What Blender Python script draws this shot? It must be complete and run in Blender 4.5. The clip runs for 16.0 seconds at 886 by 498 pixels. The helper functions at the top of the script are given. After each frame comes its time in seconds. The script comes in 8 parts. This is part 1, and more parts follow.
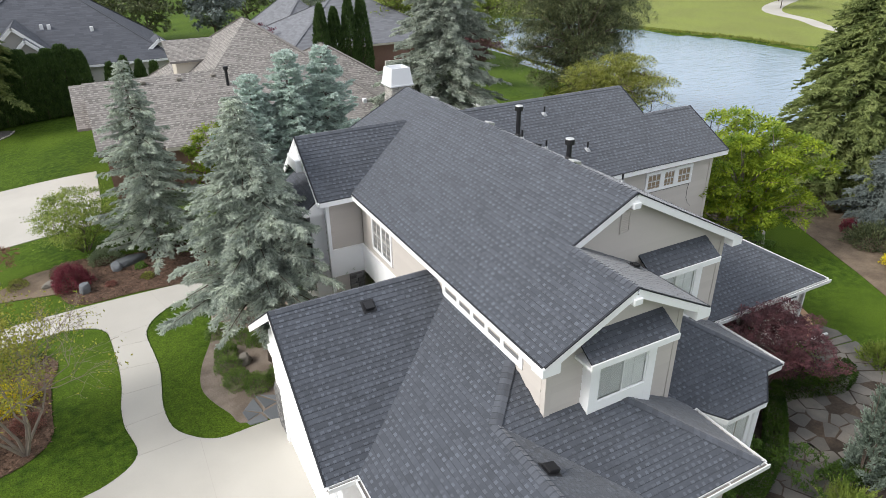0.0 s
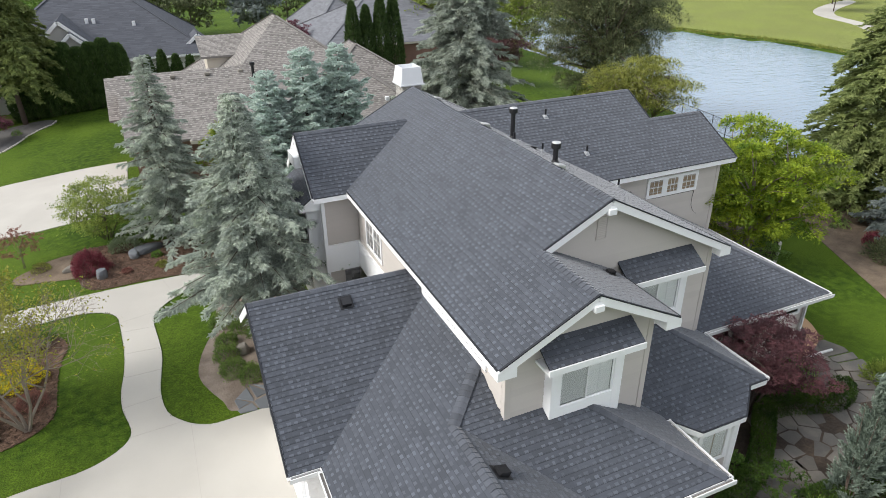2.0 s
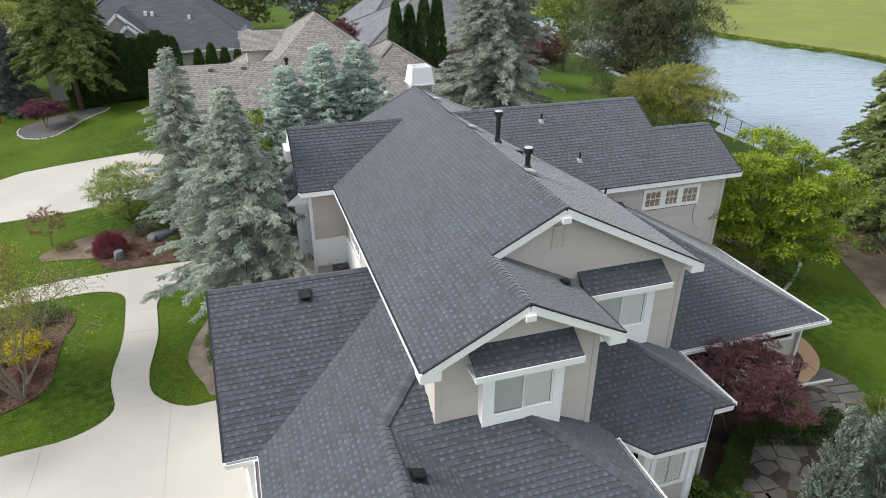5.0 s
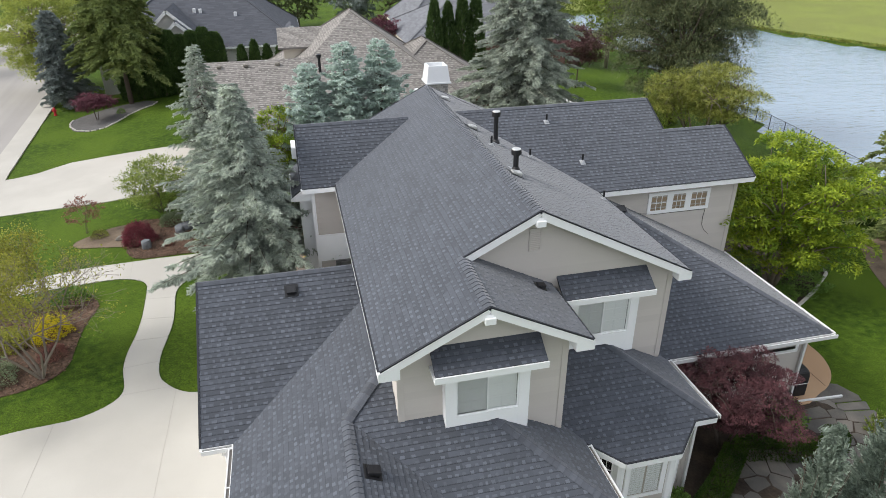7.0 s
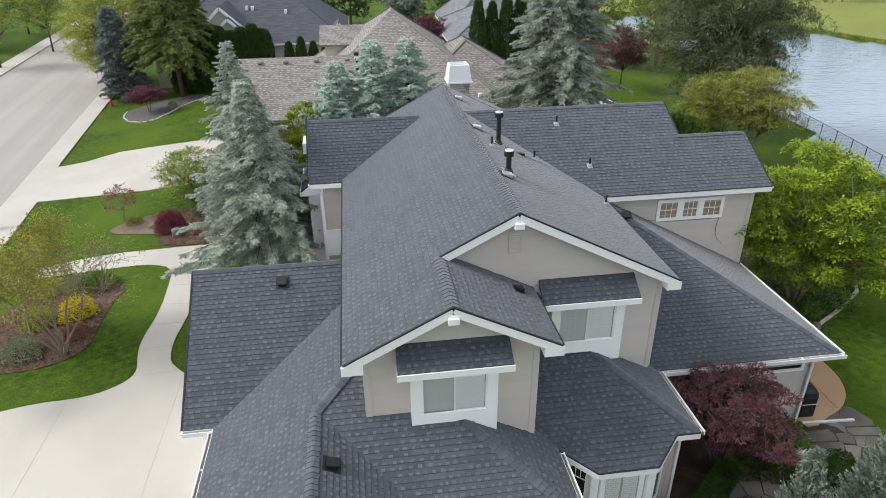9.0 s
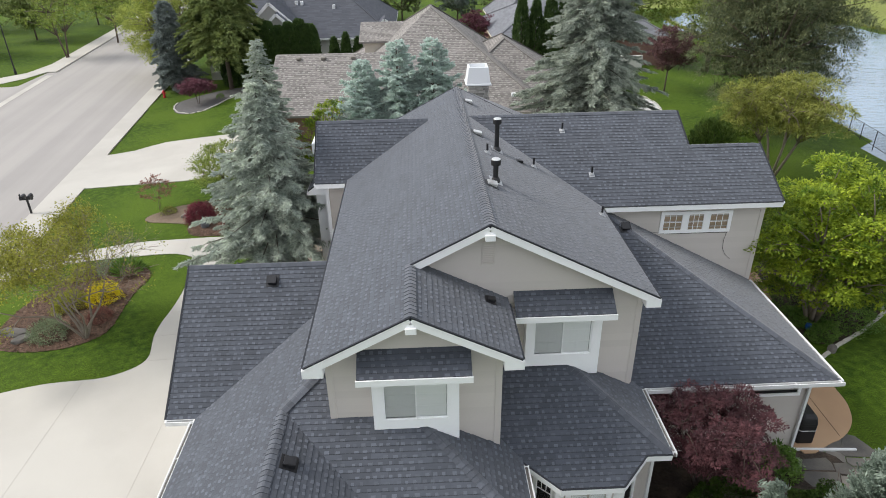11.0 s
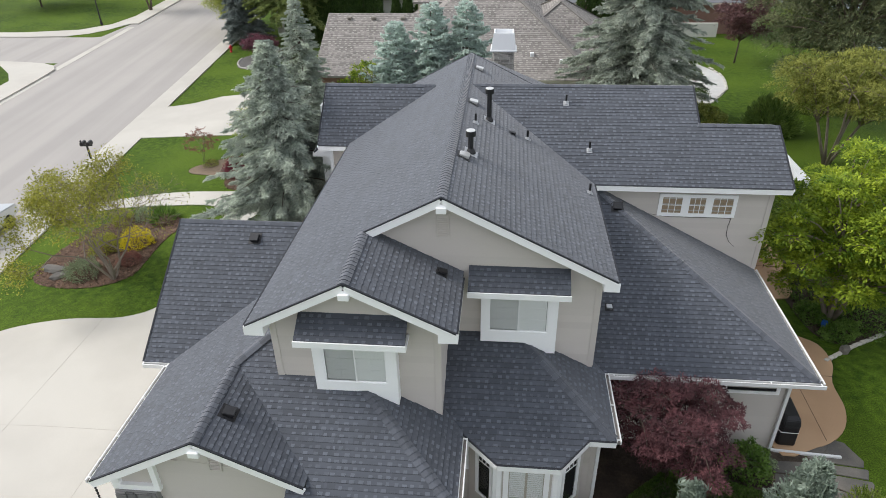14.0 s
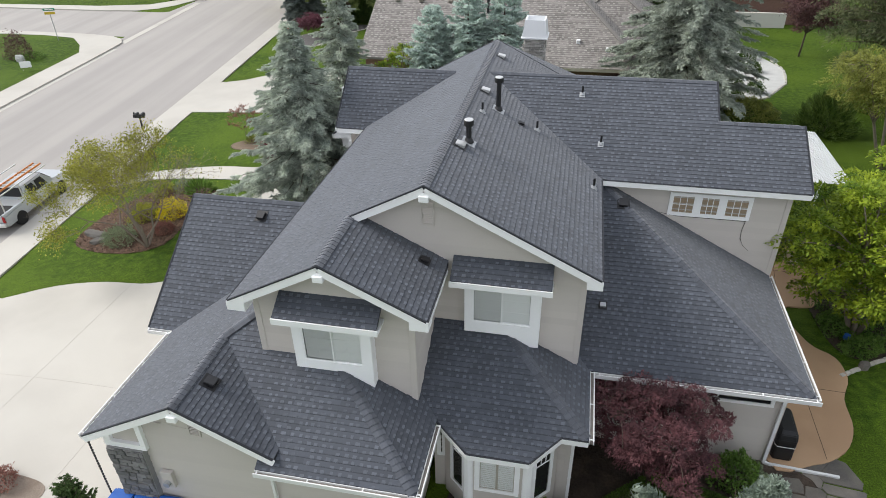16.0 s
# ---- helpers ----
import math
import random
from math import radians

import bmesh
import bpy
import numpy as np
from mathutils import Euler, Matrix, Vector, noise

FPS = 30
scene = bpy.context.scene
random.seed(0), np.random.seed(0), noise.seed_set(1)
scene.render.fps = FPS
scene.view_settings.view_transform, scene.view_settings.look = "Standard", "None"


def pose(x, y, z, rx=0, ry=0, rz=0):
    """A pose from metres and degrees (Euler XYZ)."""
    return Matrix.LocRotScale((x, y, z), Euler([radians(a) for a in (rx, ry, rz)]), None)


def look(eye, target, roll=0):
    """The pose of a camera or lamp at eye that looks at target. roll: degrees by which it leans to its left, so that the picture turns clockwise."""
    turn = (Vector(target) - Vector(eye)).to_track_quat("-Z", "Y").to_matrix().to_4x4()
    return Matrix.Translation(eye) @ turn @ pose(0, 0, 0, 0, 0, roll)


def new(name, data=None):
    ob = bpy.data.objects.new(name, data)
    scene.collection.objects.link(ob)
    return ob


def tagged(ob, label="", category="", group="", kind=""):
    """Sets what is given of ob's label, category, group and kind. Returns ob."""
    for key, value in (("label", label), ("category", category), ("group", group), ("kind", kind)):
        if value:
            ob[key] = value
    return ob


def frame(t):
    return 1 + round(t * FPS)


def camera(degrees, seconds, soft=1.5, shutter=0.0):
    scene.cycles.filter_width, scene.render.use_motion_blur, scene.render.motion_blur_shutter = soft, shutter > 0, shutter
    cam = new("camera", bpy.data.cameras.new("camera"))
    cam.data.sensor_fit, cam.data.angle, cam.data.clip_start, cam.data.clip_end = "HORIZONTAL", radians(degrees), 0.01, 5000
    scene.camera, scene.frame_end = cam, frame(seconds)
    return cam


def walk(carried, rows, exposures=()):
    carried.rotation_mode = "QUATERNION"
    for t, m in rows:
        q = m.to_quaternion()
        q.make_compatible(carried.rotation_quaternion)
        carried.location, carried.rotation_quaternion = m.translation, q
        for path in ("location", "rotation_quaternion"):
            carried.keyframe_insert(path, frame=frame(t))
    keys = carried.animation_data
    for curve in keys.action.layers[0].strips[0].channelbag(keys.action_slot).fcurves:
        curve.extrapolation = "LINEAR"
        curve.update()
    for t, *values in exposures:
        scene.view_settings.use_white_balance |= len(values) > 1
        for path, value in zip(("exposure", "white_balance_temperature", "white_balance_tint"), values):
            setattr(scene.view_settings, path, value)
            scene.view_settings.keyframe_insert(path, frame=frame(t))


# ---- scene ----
cam = camera(69.2, 16.0, soft=0.75)
PATH = [
    (0, (0.465, -0.081, 14.154), (1.296, 1.497, 13.248), -0.8),
    (0.5, (0.76, -0.252, 14.14), (1.568, 1.337, 13.234), -0.4),
    (1, (1.146, -0.445, 14.206), (1.921, 1.159, 13.296), -0.5),
    (1.5, (1.583, -0.673, 14.219), (2.321, 0.947, 13.31), -0.7),
    (2, (1.91, -0.891, 14.238), (2.627, 0.739, 13.329), -0.6),
    (2.5, (2.29, -1.095, 14.231), (2.982, 0.547, 13.323), -0.6),
    (3, (2.672, -1.286, 14.232), (3.339, 0.367, 13.325), -0.4),
    (3.5, (3.114, -1.508, 14.214), (3.747, 0.16, 13.31), -0.6),
    (4, (3.502, -1.583, 14.186), (4.112, 0.094, 13.283), -0.2),
    (6.5, (5.7, -2.202, 14.277), (6.136, -0.477, 13.364), -0.5),
    (7, (6.119, -2.306, 14.328), (6.516, -0.573, 13.412), -0.6),
    (7.5, (6.557, -2.364, 14.277), (6.914, -0.621, 13.364), -0.6),
    (8, (6.956, -2.457, 14.266), (7.276, -0.707, 13.351), -0.5),
    (8.5, (7.407, -2.574, 14.289), (7.683, -0.818, 13.373), -0.7),
    (9, (7.877, -2.664, 14.317), (8.111, -0.901, 13.401), -0.7),
    (11.5, (10.303, -2.797, 14.713), (10.327, -1.035, 13.768), -0.9),
    (12, (10.753, -2.752, 14.709), (10.739, -1.002, 13.74), -0.8),
    (12.5, (11.263, -2.703, 14.75), (11.209, -0.967, 13.76), -0.9),
    (13, (11.773, -2.618, 14.764), (11.681, -0.884, 13.773), -0.8),
    (13.5, (12.291, -2.625, 14.783), (12.157, -0.897, 13.786), -0.9),
    (14, (12.825, -2.661, 14.802), (12.649, -0.954, 13.775), -1.1),
    (14.5, (13.294, -2.61, 14.846), (13.083, -0.93, 13.783), -1.0),
    (15, (13.813, -2.525, 14.846), (13.556, -0.852, 13.78), -1.3),
    (15.5, (14.297, -2.447, 14.897), (13.985, -0.785, 13.83), -1.4),
    (16, (14.65, -2.401, 14.929), (14.295, -0.748, 13.861), -1.1),
]
walk(cam, [(t, look(eye, target, roll)) for t, eye, target, roll in PATH])

# ---- world and sun: bright overcast ----
SUN_ELEV, SUN_AZ = 40.0, 276.0
world = bpy.data.worlds.new("overcast_sky")
scene.world = world
world.use_nodes = True
wn, wl = world.node_tree.nodes, world.node_tree.links
sky = wn.new("ShaderNodeTexSky")
sky.sky_type, sky.sun_disc = "NISHITA", False
sky.sun_elevation, sky.sun_rotation = radians(SUN_ELEV), radians(SUN_AZ)
sky.air_density, sky.dust_density, sky.ozone_density = 1.0, 3.0, 1.0
# broken cloud cover over the sky
geo_w = wn.new("ShaderNodeTexCoord")
cloud = wn.new("ShaderNodeTexNoise")
cloud.inputs["Scale"].default_value, cloud.inputs["Detail"].default_value = 3.0, 5.0
ramp_w = wn.new("ShaderNodeValToRGB")
ramp_w.color_ramp.elements[0].position, ramp_w.color_ramp.elements[1].position = 0.38, 0.62
mix_w = wn.new("ShaderNodeMixRGB")
mix_w.inputs[2].default_value = (8.5, 8.9, 9.7, 1)
wl.new(geo_w.outputs["Generated"], cloud.inputs["Vector"])
wl.new(cloud.outputs["Fac"], ramp_w.inputs["Fac"])
cl_scale = wn.new("ShaderNodeMath")
cl_scale.operation, cl_scale.inputs[1].default_value = "MULTIPLY_ADD", 0.35
cl_scale.inputs[2].default_value = 0.62
wl.new(ramp_w.outputs["Color"], cl_scale.inputs[0])
wl.new(cl_scale.outputs[0], mix_w.inputs[0])
wl.new(sky.outputs["Color"], mix_w.inputs[1])
wl.new(mix_w.outputs["Color"], wn["Background"].inputs["Color"])
wn["Background"].inputs["Strength"].default_value = 0.122

sun = new("sun", bpy.data.lights.new("sun", "SUN"))
sun.data.energy, sun.data.angle, sun.data.color = 3.4, radians(24), (1.0, 0.975, 0.94)
az = radians(SUN_AZ)
sun_dir = Vector((math.sin(az) * math.cos(radians(SUN_ELEV)), math.cos(az) * math.cos(radians(SUN_ELEV)), math.sin(radians(SUN_ELEV))))
sun.matrix_world = look(sun_dir * 60, (0, 0, 0))


# ---- materials ----
def material(name, base, rough=0.7, spread=0.12, scale=6.0, fine=60.0, bump=0.15, metal=0.0, island=0.0, obj=0.0, second=None, second_scale=0.6, spec=0.4, dist=0.01, coat=0.0, along=None, sheen=0.0):
    """Base colour broken up at two scales, with grain bump; island or obj: brightness varied from piece to piece."""
    m = bpy.data.materials.new(name)
    m.use_nodes = True
    n, l = m.node_tree.nodes, m.node_tree.links
    b = n["Principled BSDF"]
    b.inputs["Roughness"].default_value, b.inputs["Metallic"].default_value = rough, metal
    b.inputs["Specular IOR Level"].default_value = spec
    b.inputs["Coat Weight"].default_value = coat
    b.inputs["Sheen Weight"].default_value, b.inputs["Sheen Roughness"].default_value = sheen, 0.45
    tc = n.new("ShaderNodeTexCoord")

    def noise_tex(sc, detail=4.0):
        t = n.new("ShaderNodeTexNoise")
        t.inputs["Scale"].default_value, t.inputs["Detail"].default_value = sc, detail
        l.new(tc.outputs["Object"], t.inputs["Vector"])
        return t.outputs["Fac"]

    def math_node(op, a, c):
        t = n.new("ShaderNodeMath")
        t.operation = op
        for k, v in ((0, a), (1, c)):
            if isinstance(v, (int, float)):
                t.inputs[k].default_value = v
            else:
                l.new(v, t.inputs[k])
        return t.outputs[0]

    coarse, grain = noise_tex(scale), noise_tex(fine, 3.0)
    value = math_node("ADD", math_node("MULTIPLY", math_node("SUBTRACT", coarse, 0.5), 2.2 * spread), math_node("MULTIPLY", math_node("SUBTRACT", grain, 0.5), 2.0 * spread))
    value = math_node("ADD", value, 1.0)
    if island:
        g = n.new("ShaderNodeNewGeometry")
        value = math_node("ADD", value, math_node("MULTIPLY", math_node("SUBTRACT", g.outputs["Random Per Island"], 0.5), 2 * island))
    if obj:
        o = n.new("ShaderNodeObjectInfo")
        value = math_node("ADD", value, math_node("MULTIPLY", math_node("SUBTRACT", o.outputs["Random"], 0.5), 2 * obj))
    hsv = n.new("ShaderNodeHueSaturation")
    l.new(value, hsv.inputs["Value"])
    hsv.inputs["Color"].default_value = (*base, 1)
    if second:
        mix = n.new("ShaderNodeMixRGB")
        mix.inputs[1].default_value, mix.inputs[2].default_value = (*base, 1), (*second, 1)
        r = n.new("ShaderNodeValToRGB")
        r.color_ramp.elements[0].position, r.color_ramp.elements[1].position = 0.42, 0.62
        if along:
            dot, sep, comb = n.new("ShaderNodeVectorMath"), n.new("ShaderNodeSeparateXYZ"), n.new("ShaderNodeCombineXYZ")
            dot.operation, dot.inputs[1].default_value = "DOT_PRODUCT", along
            l.new(tc.outputs["Object"], dot.inputs[0])
            l.new(tc.outputs["Object"], sep.inputs[0])
            l.new(dot.outputs["Value"], comb.inputs["X"])
            l.new(math_node("MULTIPLY", sep.outputs["Y"], 0.03), comb.inputs["Y"])
            t = n.new("ShaderNodeTexNoise")
            t.inputs["Scale"].default_value, t.inputs["Detail"].default_value = second_scale, 4.0
            l.new(comb.outputs[0], t.inputs["Vector"])
            l.new(t.outputs["Fac"], r.inputs["Fac"])
        else:
            l.new(noise_tex(second_scale, 5.0), r.inputs["Fac"])
        l.new(r.outputs["Color"], mix.inputs[0])
        l.new(mix.outputs[0], hsv.inputs["Color"])
    l.new(hsv.outputs["Color"], b.inputs["Base Color"])
    if bump:
        bp = n.new("ShaderNodeBump")
        bp.inputs["Strength"].default_value, bp.inputs["Distance"].default_value = bump, dist
        l.new(math_node("ADD", grain, math_node("MULTIPLY", coarse, 0.5)), bp.inputs["Height"])
        l.new(bp.outputs["Normal"], b.inputs["Normal"])
    return m


def leaf_material(name, base, tip, vary=0.35, through_amount=0.25, rough=0.6):
    """Foliage: colour from leaf to leaf between base and tip, some light passing through."""
    m = bpy.data.materials.new(name)
    m.use_nodes = True
    n, l = m.node_tree.nodes, m.node_tree.links
    b = n["Principled BSDF"]
    b.inputs["Roughness"].default_value, b.inputs["Specular IOR Level"].default_value = rough, 0.25
    g = n.new("ShaderNodeNewGeometry")
    mix = n.new("ShaderNodeMixRGB")
    mix.inputs[1].default_value, mix.inputs[2].default_value = (*base, 1), (*tip, 1)
    tc = n.new("ShaderNodeTexCoord")
    t = n.new("ShaderNodeTexNoise")
    t.inputs["Scale"].default_value, t.inputs["Detail"].default_value = 1.6, 2.0
    l.new(tc.outputs["Object"], t.inputs["Vector"])
    add = n.new("ShaderNodeMath")
    add.operation = "MULTIPLY_ADD"
    add.inputs[1].default_value, add.inputs[2].default_value = 0.36, -0.18
    l.new(g.outputs["Random Per Island"], add.inputs[0])
    add2 = n.new("ShaderNodeMath")
    add2.operation, add2.use_clamp = "ADD", True
    l.new(add.outputs[0], add2.inputs[0])
    clump = n.new("ShaderNodeMapRange")
    clump.inputs["From Min"].default_value, clump.inputs["From Max"].default_value = 0.28, 0.72
    l.new(t.outputs["Fac"], clump.inputs["Value"])
    l.new(clump.outputs["Result"], add2.inputs[1])
    l.new(add2.outputs[0], mix.inputs[0])
    hsv = n.new("ShaderNodeHueSaturation")
    val = n.new("ShaderNodeMath")
    val.operation = "MULTIPLY_ADD"
    val.inputs[1].default_value, val.inputs[2].default_value = 1.3 * vary, 1 - 0.65 * vary
    l.new(g.outputs["Random Per Island"], val.inputs[0])
    l.new(val.outputs[0], hsv.inputs["Value"])
    l.new(mix.outputs[0], hsv.inputs["Color"])
    l.new(hsv.outputs["Color"], b.inputs["Base Color"])
    tr = n.new("ShaderNodeBsdfTranslucent")
    l.new(hsv.outputs["Color"], tr.inputs["Color"])
    sh = n.new("ShaderNodeMixShader")
    sh.inputs[0].default_value = through_amount
    l.new(b.outputs[0], sh.inputs[1])
    l.new(tr.outputs[0], sh.inputs[2])
    l.new(sh.outputs[0], n["Material Output"].inputs["Surface"])
    return m


M = {
    "shingle": material("asphalt_shingle_charcoal", (0.060, 0.067, 0.082), 0.85, 0.14, 0.7, 160.0, 0.35, island=0.18, spec=0.5, dist=0.004, sheen=0.32),
    "shingle_light": material("asphalt_shingle_grey_blend", (0.090, 0.100, 0.120), 0.85, 0.12, 0.7, 160.0, 0.35, island=0.22, spec=0.5, dist=0.004, sheen=0.32),
    # dark granule band; its colour also draws the shadow line under each course
    "shingle_band": material("asphalt_shingle_dark_granule_shadow", (0.042, 0.046, 0.056), 0.85, 0.12, 1.0, 200.0, 0.35, island=0.1, spec=0.5, dist=0.004, sheen=0.32),
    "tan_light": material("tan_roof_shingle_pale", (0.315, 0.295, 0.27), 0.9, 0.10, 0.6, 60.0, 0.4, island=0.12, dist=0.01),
    # same band on the tan roof, shadow line put into the colour
    "tan_band": material("tan_roof_shingle_shadow_band", (0.150, 0.135, 0.125), 0.9, 0.10, 0.6, 60.0, 0.4, island=0.12, dist=0.01),
    "shingle_deck": material("shingle_underlay", (0.030, 0.032, 0.038), 0.9, 0.1, 3.0, 120.0, 0.2),
    "cap": material("ridge_cap_shingle", (0.074, 0.081, 0.097), 0.85, 0.10, 2.0, 240.0, 0.35, obj=0.2, spec=0.5, dist=0.004, sheen=0.32),
    "siding": material("taupe_painted_siding", (0.575, 0.53, 0.485), 0.6, 0.035, 0.7, 40.0, 0.08, obj=0.03),
    "trim": material("white_painted_trim", (0.95, 0.95, 0.945), 0.5, 0.03, 1.5, 30.0, 0.05),
    "gutter": material("white_enamelled_gutter", (0.78, 0.78, 0.77), 0.35, 0.05, 2.0, 50.0, 0.03),
    "black_metal": material("black_painted_metal", (0.012, 0.012, 0.014), 0.45, 0.2, 8.0, 80.0, 0.05, spec=0.5),
    "flashing": material("galvanised_flashing", (0.45, 0.46, 0.47), 0.45, 0.12, 8.0, 60.0, 0.1, metal=0.6),
    "blind": material("white_window_blind", (0.92, 0.92, 0.91), 0.8, 0.03, 2.0, 60.0, 0.02),
    "tan_blind": material("tan_woven_blind", (0.46, 0.35, 0.24), 0.85, 0.12, 8.0, 60.0, 0.1),
    # flat panels behind glass, room darkness put into their colour
    "dim_room": material("painted_dim_interior", (0.22, 0.22, 0.22), 0.9, 0.05, 2.0, 20.0, 0.0),
    "dark_room": material("painted_dark_interior", (0.02, 0.02, 0.02), 0.9, 0.05, 2.0, 20.0, 0.0),
    "concrete": material("pale_concrete", (0.50, 0.475, 0.425), 0.85, 0.05, 0.35, 45.0, 0.15, second=(0.45, 0.425, 0.38), second_scale=0.25),
    "patio_joint": material("dirty_score_line", (0.06, 0.045, 0.035), 0.9, 0.2, 3.0, 40.0, 0.1),
    "gutter_silt": material("gutter_silt", (0.22, 0.20, 0.18), 0.9, 0.4, 3.0, 30.0, 0.2),
    "joint": material("concrete_joint", (0.42, 0.39, 0.35), 0.9, 0.1, 3.0, 40.0, 0.1),
    "tan_concrete": material("tan_stained_concrete", (0.49, 0.32, 0.19), 0.75, 0.06, 0.7, 45.0, 0.12, second=(0.43, 0.275, 0.16), second_scale=0.5),
    "asphalt": material("weathered_grey_asphalt", (0.375, 0.35, 0.325), 0.9, 0.05, 0.25, 40.0, 0.2, second=(0.325, 0.305, 0.285), second_scale=0.45, along=(1.0, 0.124, 0.0)),
    "mulch": material("brown_bark_mulch", (0.105, 0.062, 0.042), 0.95, 0.55, 2.0, 13.0, 1.0, dist=0.06, second=(0.15, 0.095, 0.065), second_scale=4.0),
    "bark_chip": material("bark_chips", (0.135, 0.082, 0.056), 0.95, 0.2, 3.0, 40.0, 0.3, island=0.6),
    "soil": material("dry_soil", (0.20, 0.15, 0.105), 0.95, 0.35, 1.2, 14.0, 1.0, dist=0.05, second=(0.13, 0.095, 0.065), second_scale=0.9),
    "dry_bed": material("dry_tan_soil", (0.25, 0.205, 0.165), 0.95, 0.25, 1.2, 18.0, 0.8, dist=0.04, second=(0.18, 0.14, 0.11), second_scale=1.4),
    # soil colour lowered to carry the deep shade under the garden plants
    "garden_soil": material("shade_dark_garden_soil", (0.045, 0.034, 0.025), 0.95, 0.5, 1.2, 14.0, 1.0, dist=0.05, second=(0.075, 0.055, 0.040), second_scale=1.5),
    "stone": material("grey_ledge_stone", (0.20, 0.195, 0.19), 0.85, 0.16, 5.0, 50.0, 0.5, obj=0.3, island=0.25),
    # base darker than the stone itself, to take in the terrace's shade
    "flagstone": material("grey_flagstone", (0.115, 0.108, 0.098), 0.85, 0.22, 2.0, 40.0, 0.6, obj=0.22, second=(0.185, 0.166, 0.142), second_scale=0.8),
    "pale_stone": material("pale_chimney_stone", (0.36, 0.345, 0.32), 0.85, 0.14, 5.0, 50.0, 0.4, obj=0.35),
    "mortar": material("pale_mortar", (0.58, 0.56, 0.53), 0.9, 0.08, 5.0, 50.0, 0.3),
    "slate": material("blue_grey_slate", (0.16, 0.17, 0.18), 0.7, 0.12, 2.0, 40.0, 0.3, obj=0.2),
    "rock": material("garden_boulder", (0.22, 0.20, 0.17), 0.9, 0.25, 3.0, 40.0, 0.7),
    "gravel": material("dark_gravel", (0.12, 0.115, 0.11), 0.95, 0.3, 4.0, 30.0, 0.8, dist=0.03),
    "white_gravel": material("pale_gravel", (0.50, 0.50, 0.48), 0.95, 0.15, 2.0, 30.0, 0.6),
    "grass": None,
    "bark": material("grey_brown_bark", (0.13, 0.10, 0.08), 0.95, 0.25, 6.0, 40.0, 0.8),
    "pale_bark": material("pale_bark", (0.24, 0.20, 0.16), 0.95, 0.25, 6.0, 40.0, 0.8),
    "tan_shingle": material("tan_roof_shingle", (0.225, 0.208, 0.192), 0.9, 0.10, 0.6, 60.0, 0.4, island=0.25, dist=0.01),
    "slate_roof": material("dark_slate_grey_roof", (0.085, 0.090, 0.105), 0.9, 0.10, 0.6, 50.0, 0.3, island=0.15),
    "grey_roof": material("mid_grey_roof", (0.17, 0.175, 0.19), 0.9, 0.10, 0.6, 50.0, 0.3, island=0.15),
    "pale_wall": material("off_white_stucco", (0.62, 0.60, 0.55), 0.8, 0.05, 1.0, 40.0, 0.1),
    "brick": material("brown_brick_wall", (0.22, 0.13, 0.10), 0.9, 0.2, 6.0, 30.0, 0.3),
    "silver_paint": material("silver_car_paint", (0.52, 0.54, 0.55), 0.28, 0.02, 2.0, 60.0, 0.0, metal=0.5, coat=0.6),
    "rubber": material("black_rubber", (0.015, 0.015, 0.015), 0.8, 0.1, 8.0, 60.0, 0.1),
    "red_lens": material("red_tail_light", (0.35, 0.01, 0.01), 0.2, 0.05, 8.0, 60.0, 0.0),
    "alu": material("bare_aluminium", (0.70, 0.70, 0.68), 0.35, 0.05, 5.0, 50.0, 0.05, metal=0.7),
    "orange": material("orange_fibreglass", (0.62, 0.22, 0.06), 0.5, 0.05, 5.0, 50.0, 0.05),
    "blue_plastic": material("blue_plastic", (0.02, 0.11, 0.42), 0.4, 0.06, 3.0, 50.0, 0.05),
    "cover": material("black_vinyl_cover", (0.012, 0.012, 0.013), 0.45, 0.15, 4.0, 40.0, 0.2),
    "wicker": material("dark_bronze_metal", (0.05, 0.04, 0.03), 0.5, 0.1, 6.0, 50.0, 0.05),
    "fabric": material("cream_fabric", (0.55, 0.50, 0.42), 0.9, 0.05, 3.0, 60.0, 0.1),
    "white_metal": material("white_corrugated_metal", (0.78, 0.79, 0.80), 0.45, 0.03, 2.0, 50.0, 0.03),
    "red_paint": material("red_enamel", (0.45, 0.02, 0.03), 0.4, 0.05, 5.0, 50.0, 0.0),
    "green_sign": material("green_sign_face", (0.02, 0.22, 0.12), 0.4, 0.03, 5.0, 50.0, 0.0),
    "yellow_sign": material("yellow_sign_face", (0.60, 0.42, 0.05), 0.4, 0.03, 5.0, 50.0, 0.0),
    "twig": material("grey_twigs", (0.22, 0.185, 0.15), 0.95, 0.2, 6.0, 40.0, 0.4),
}
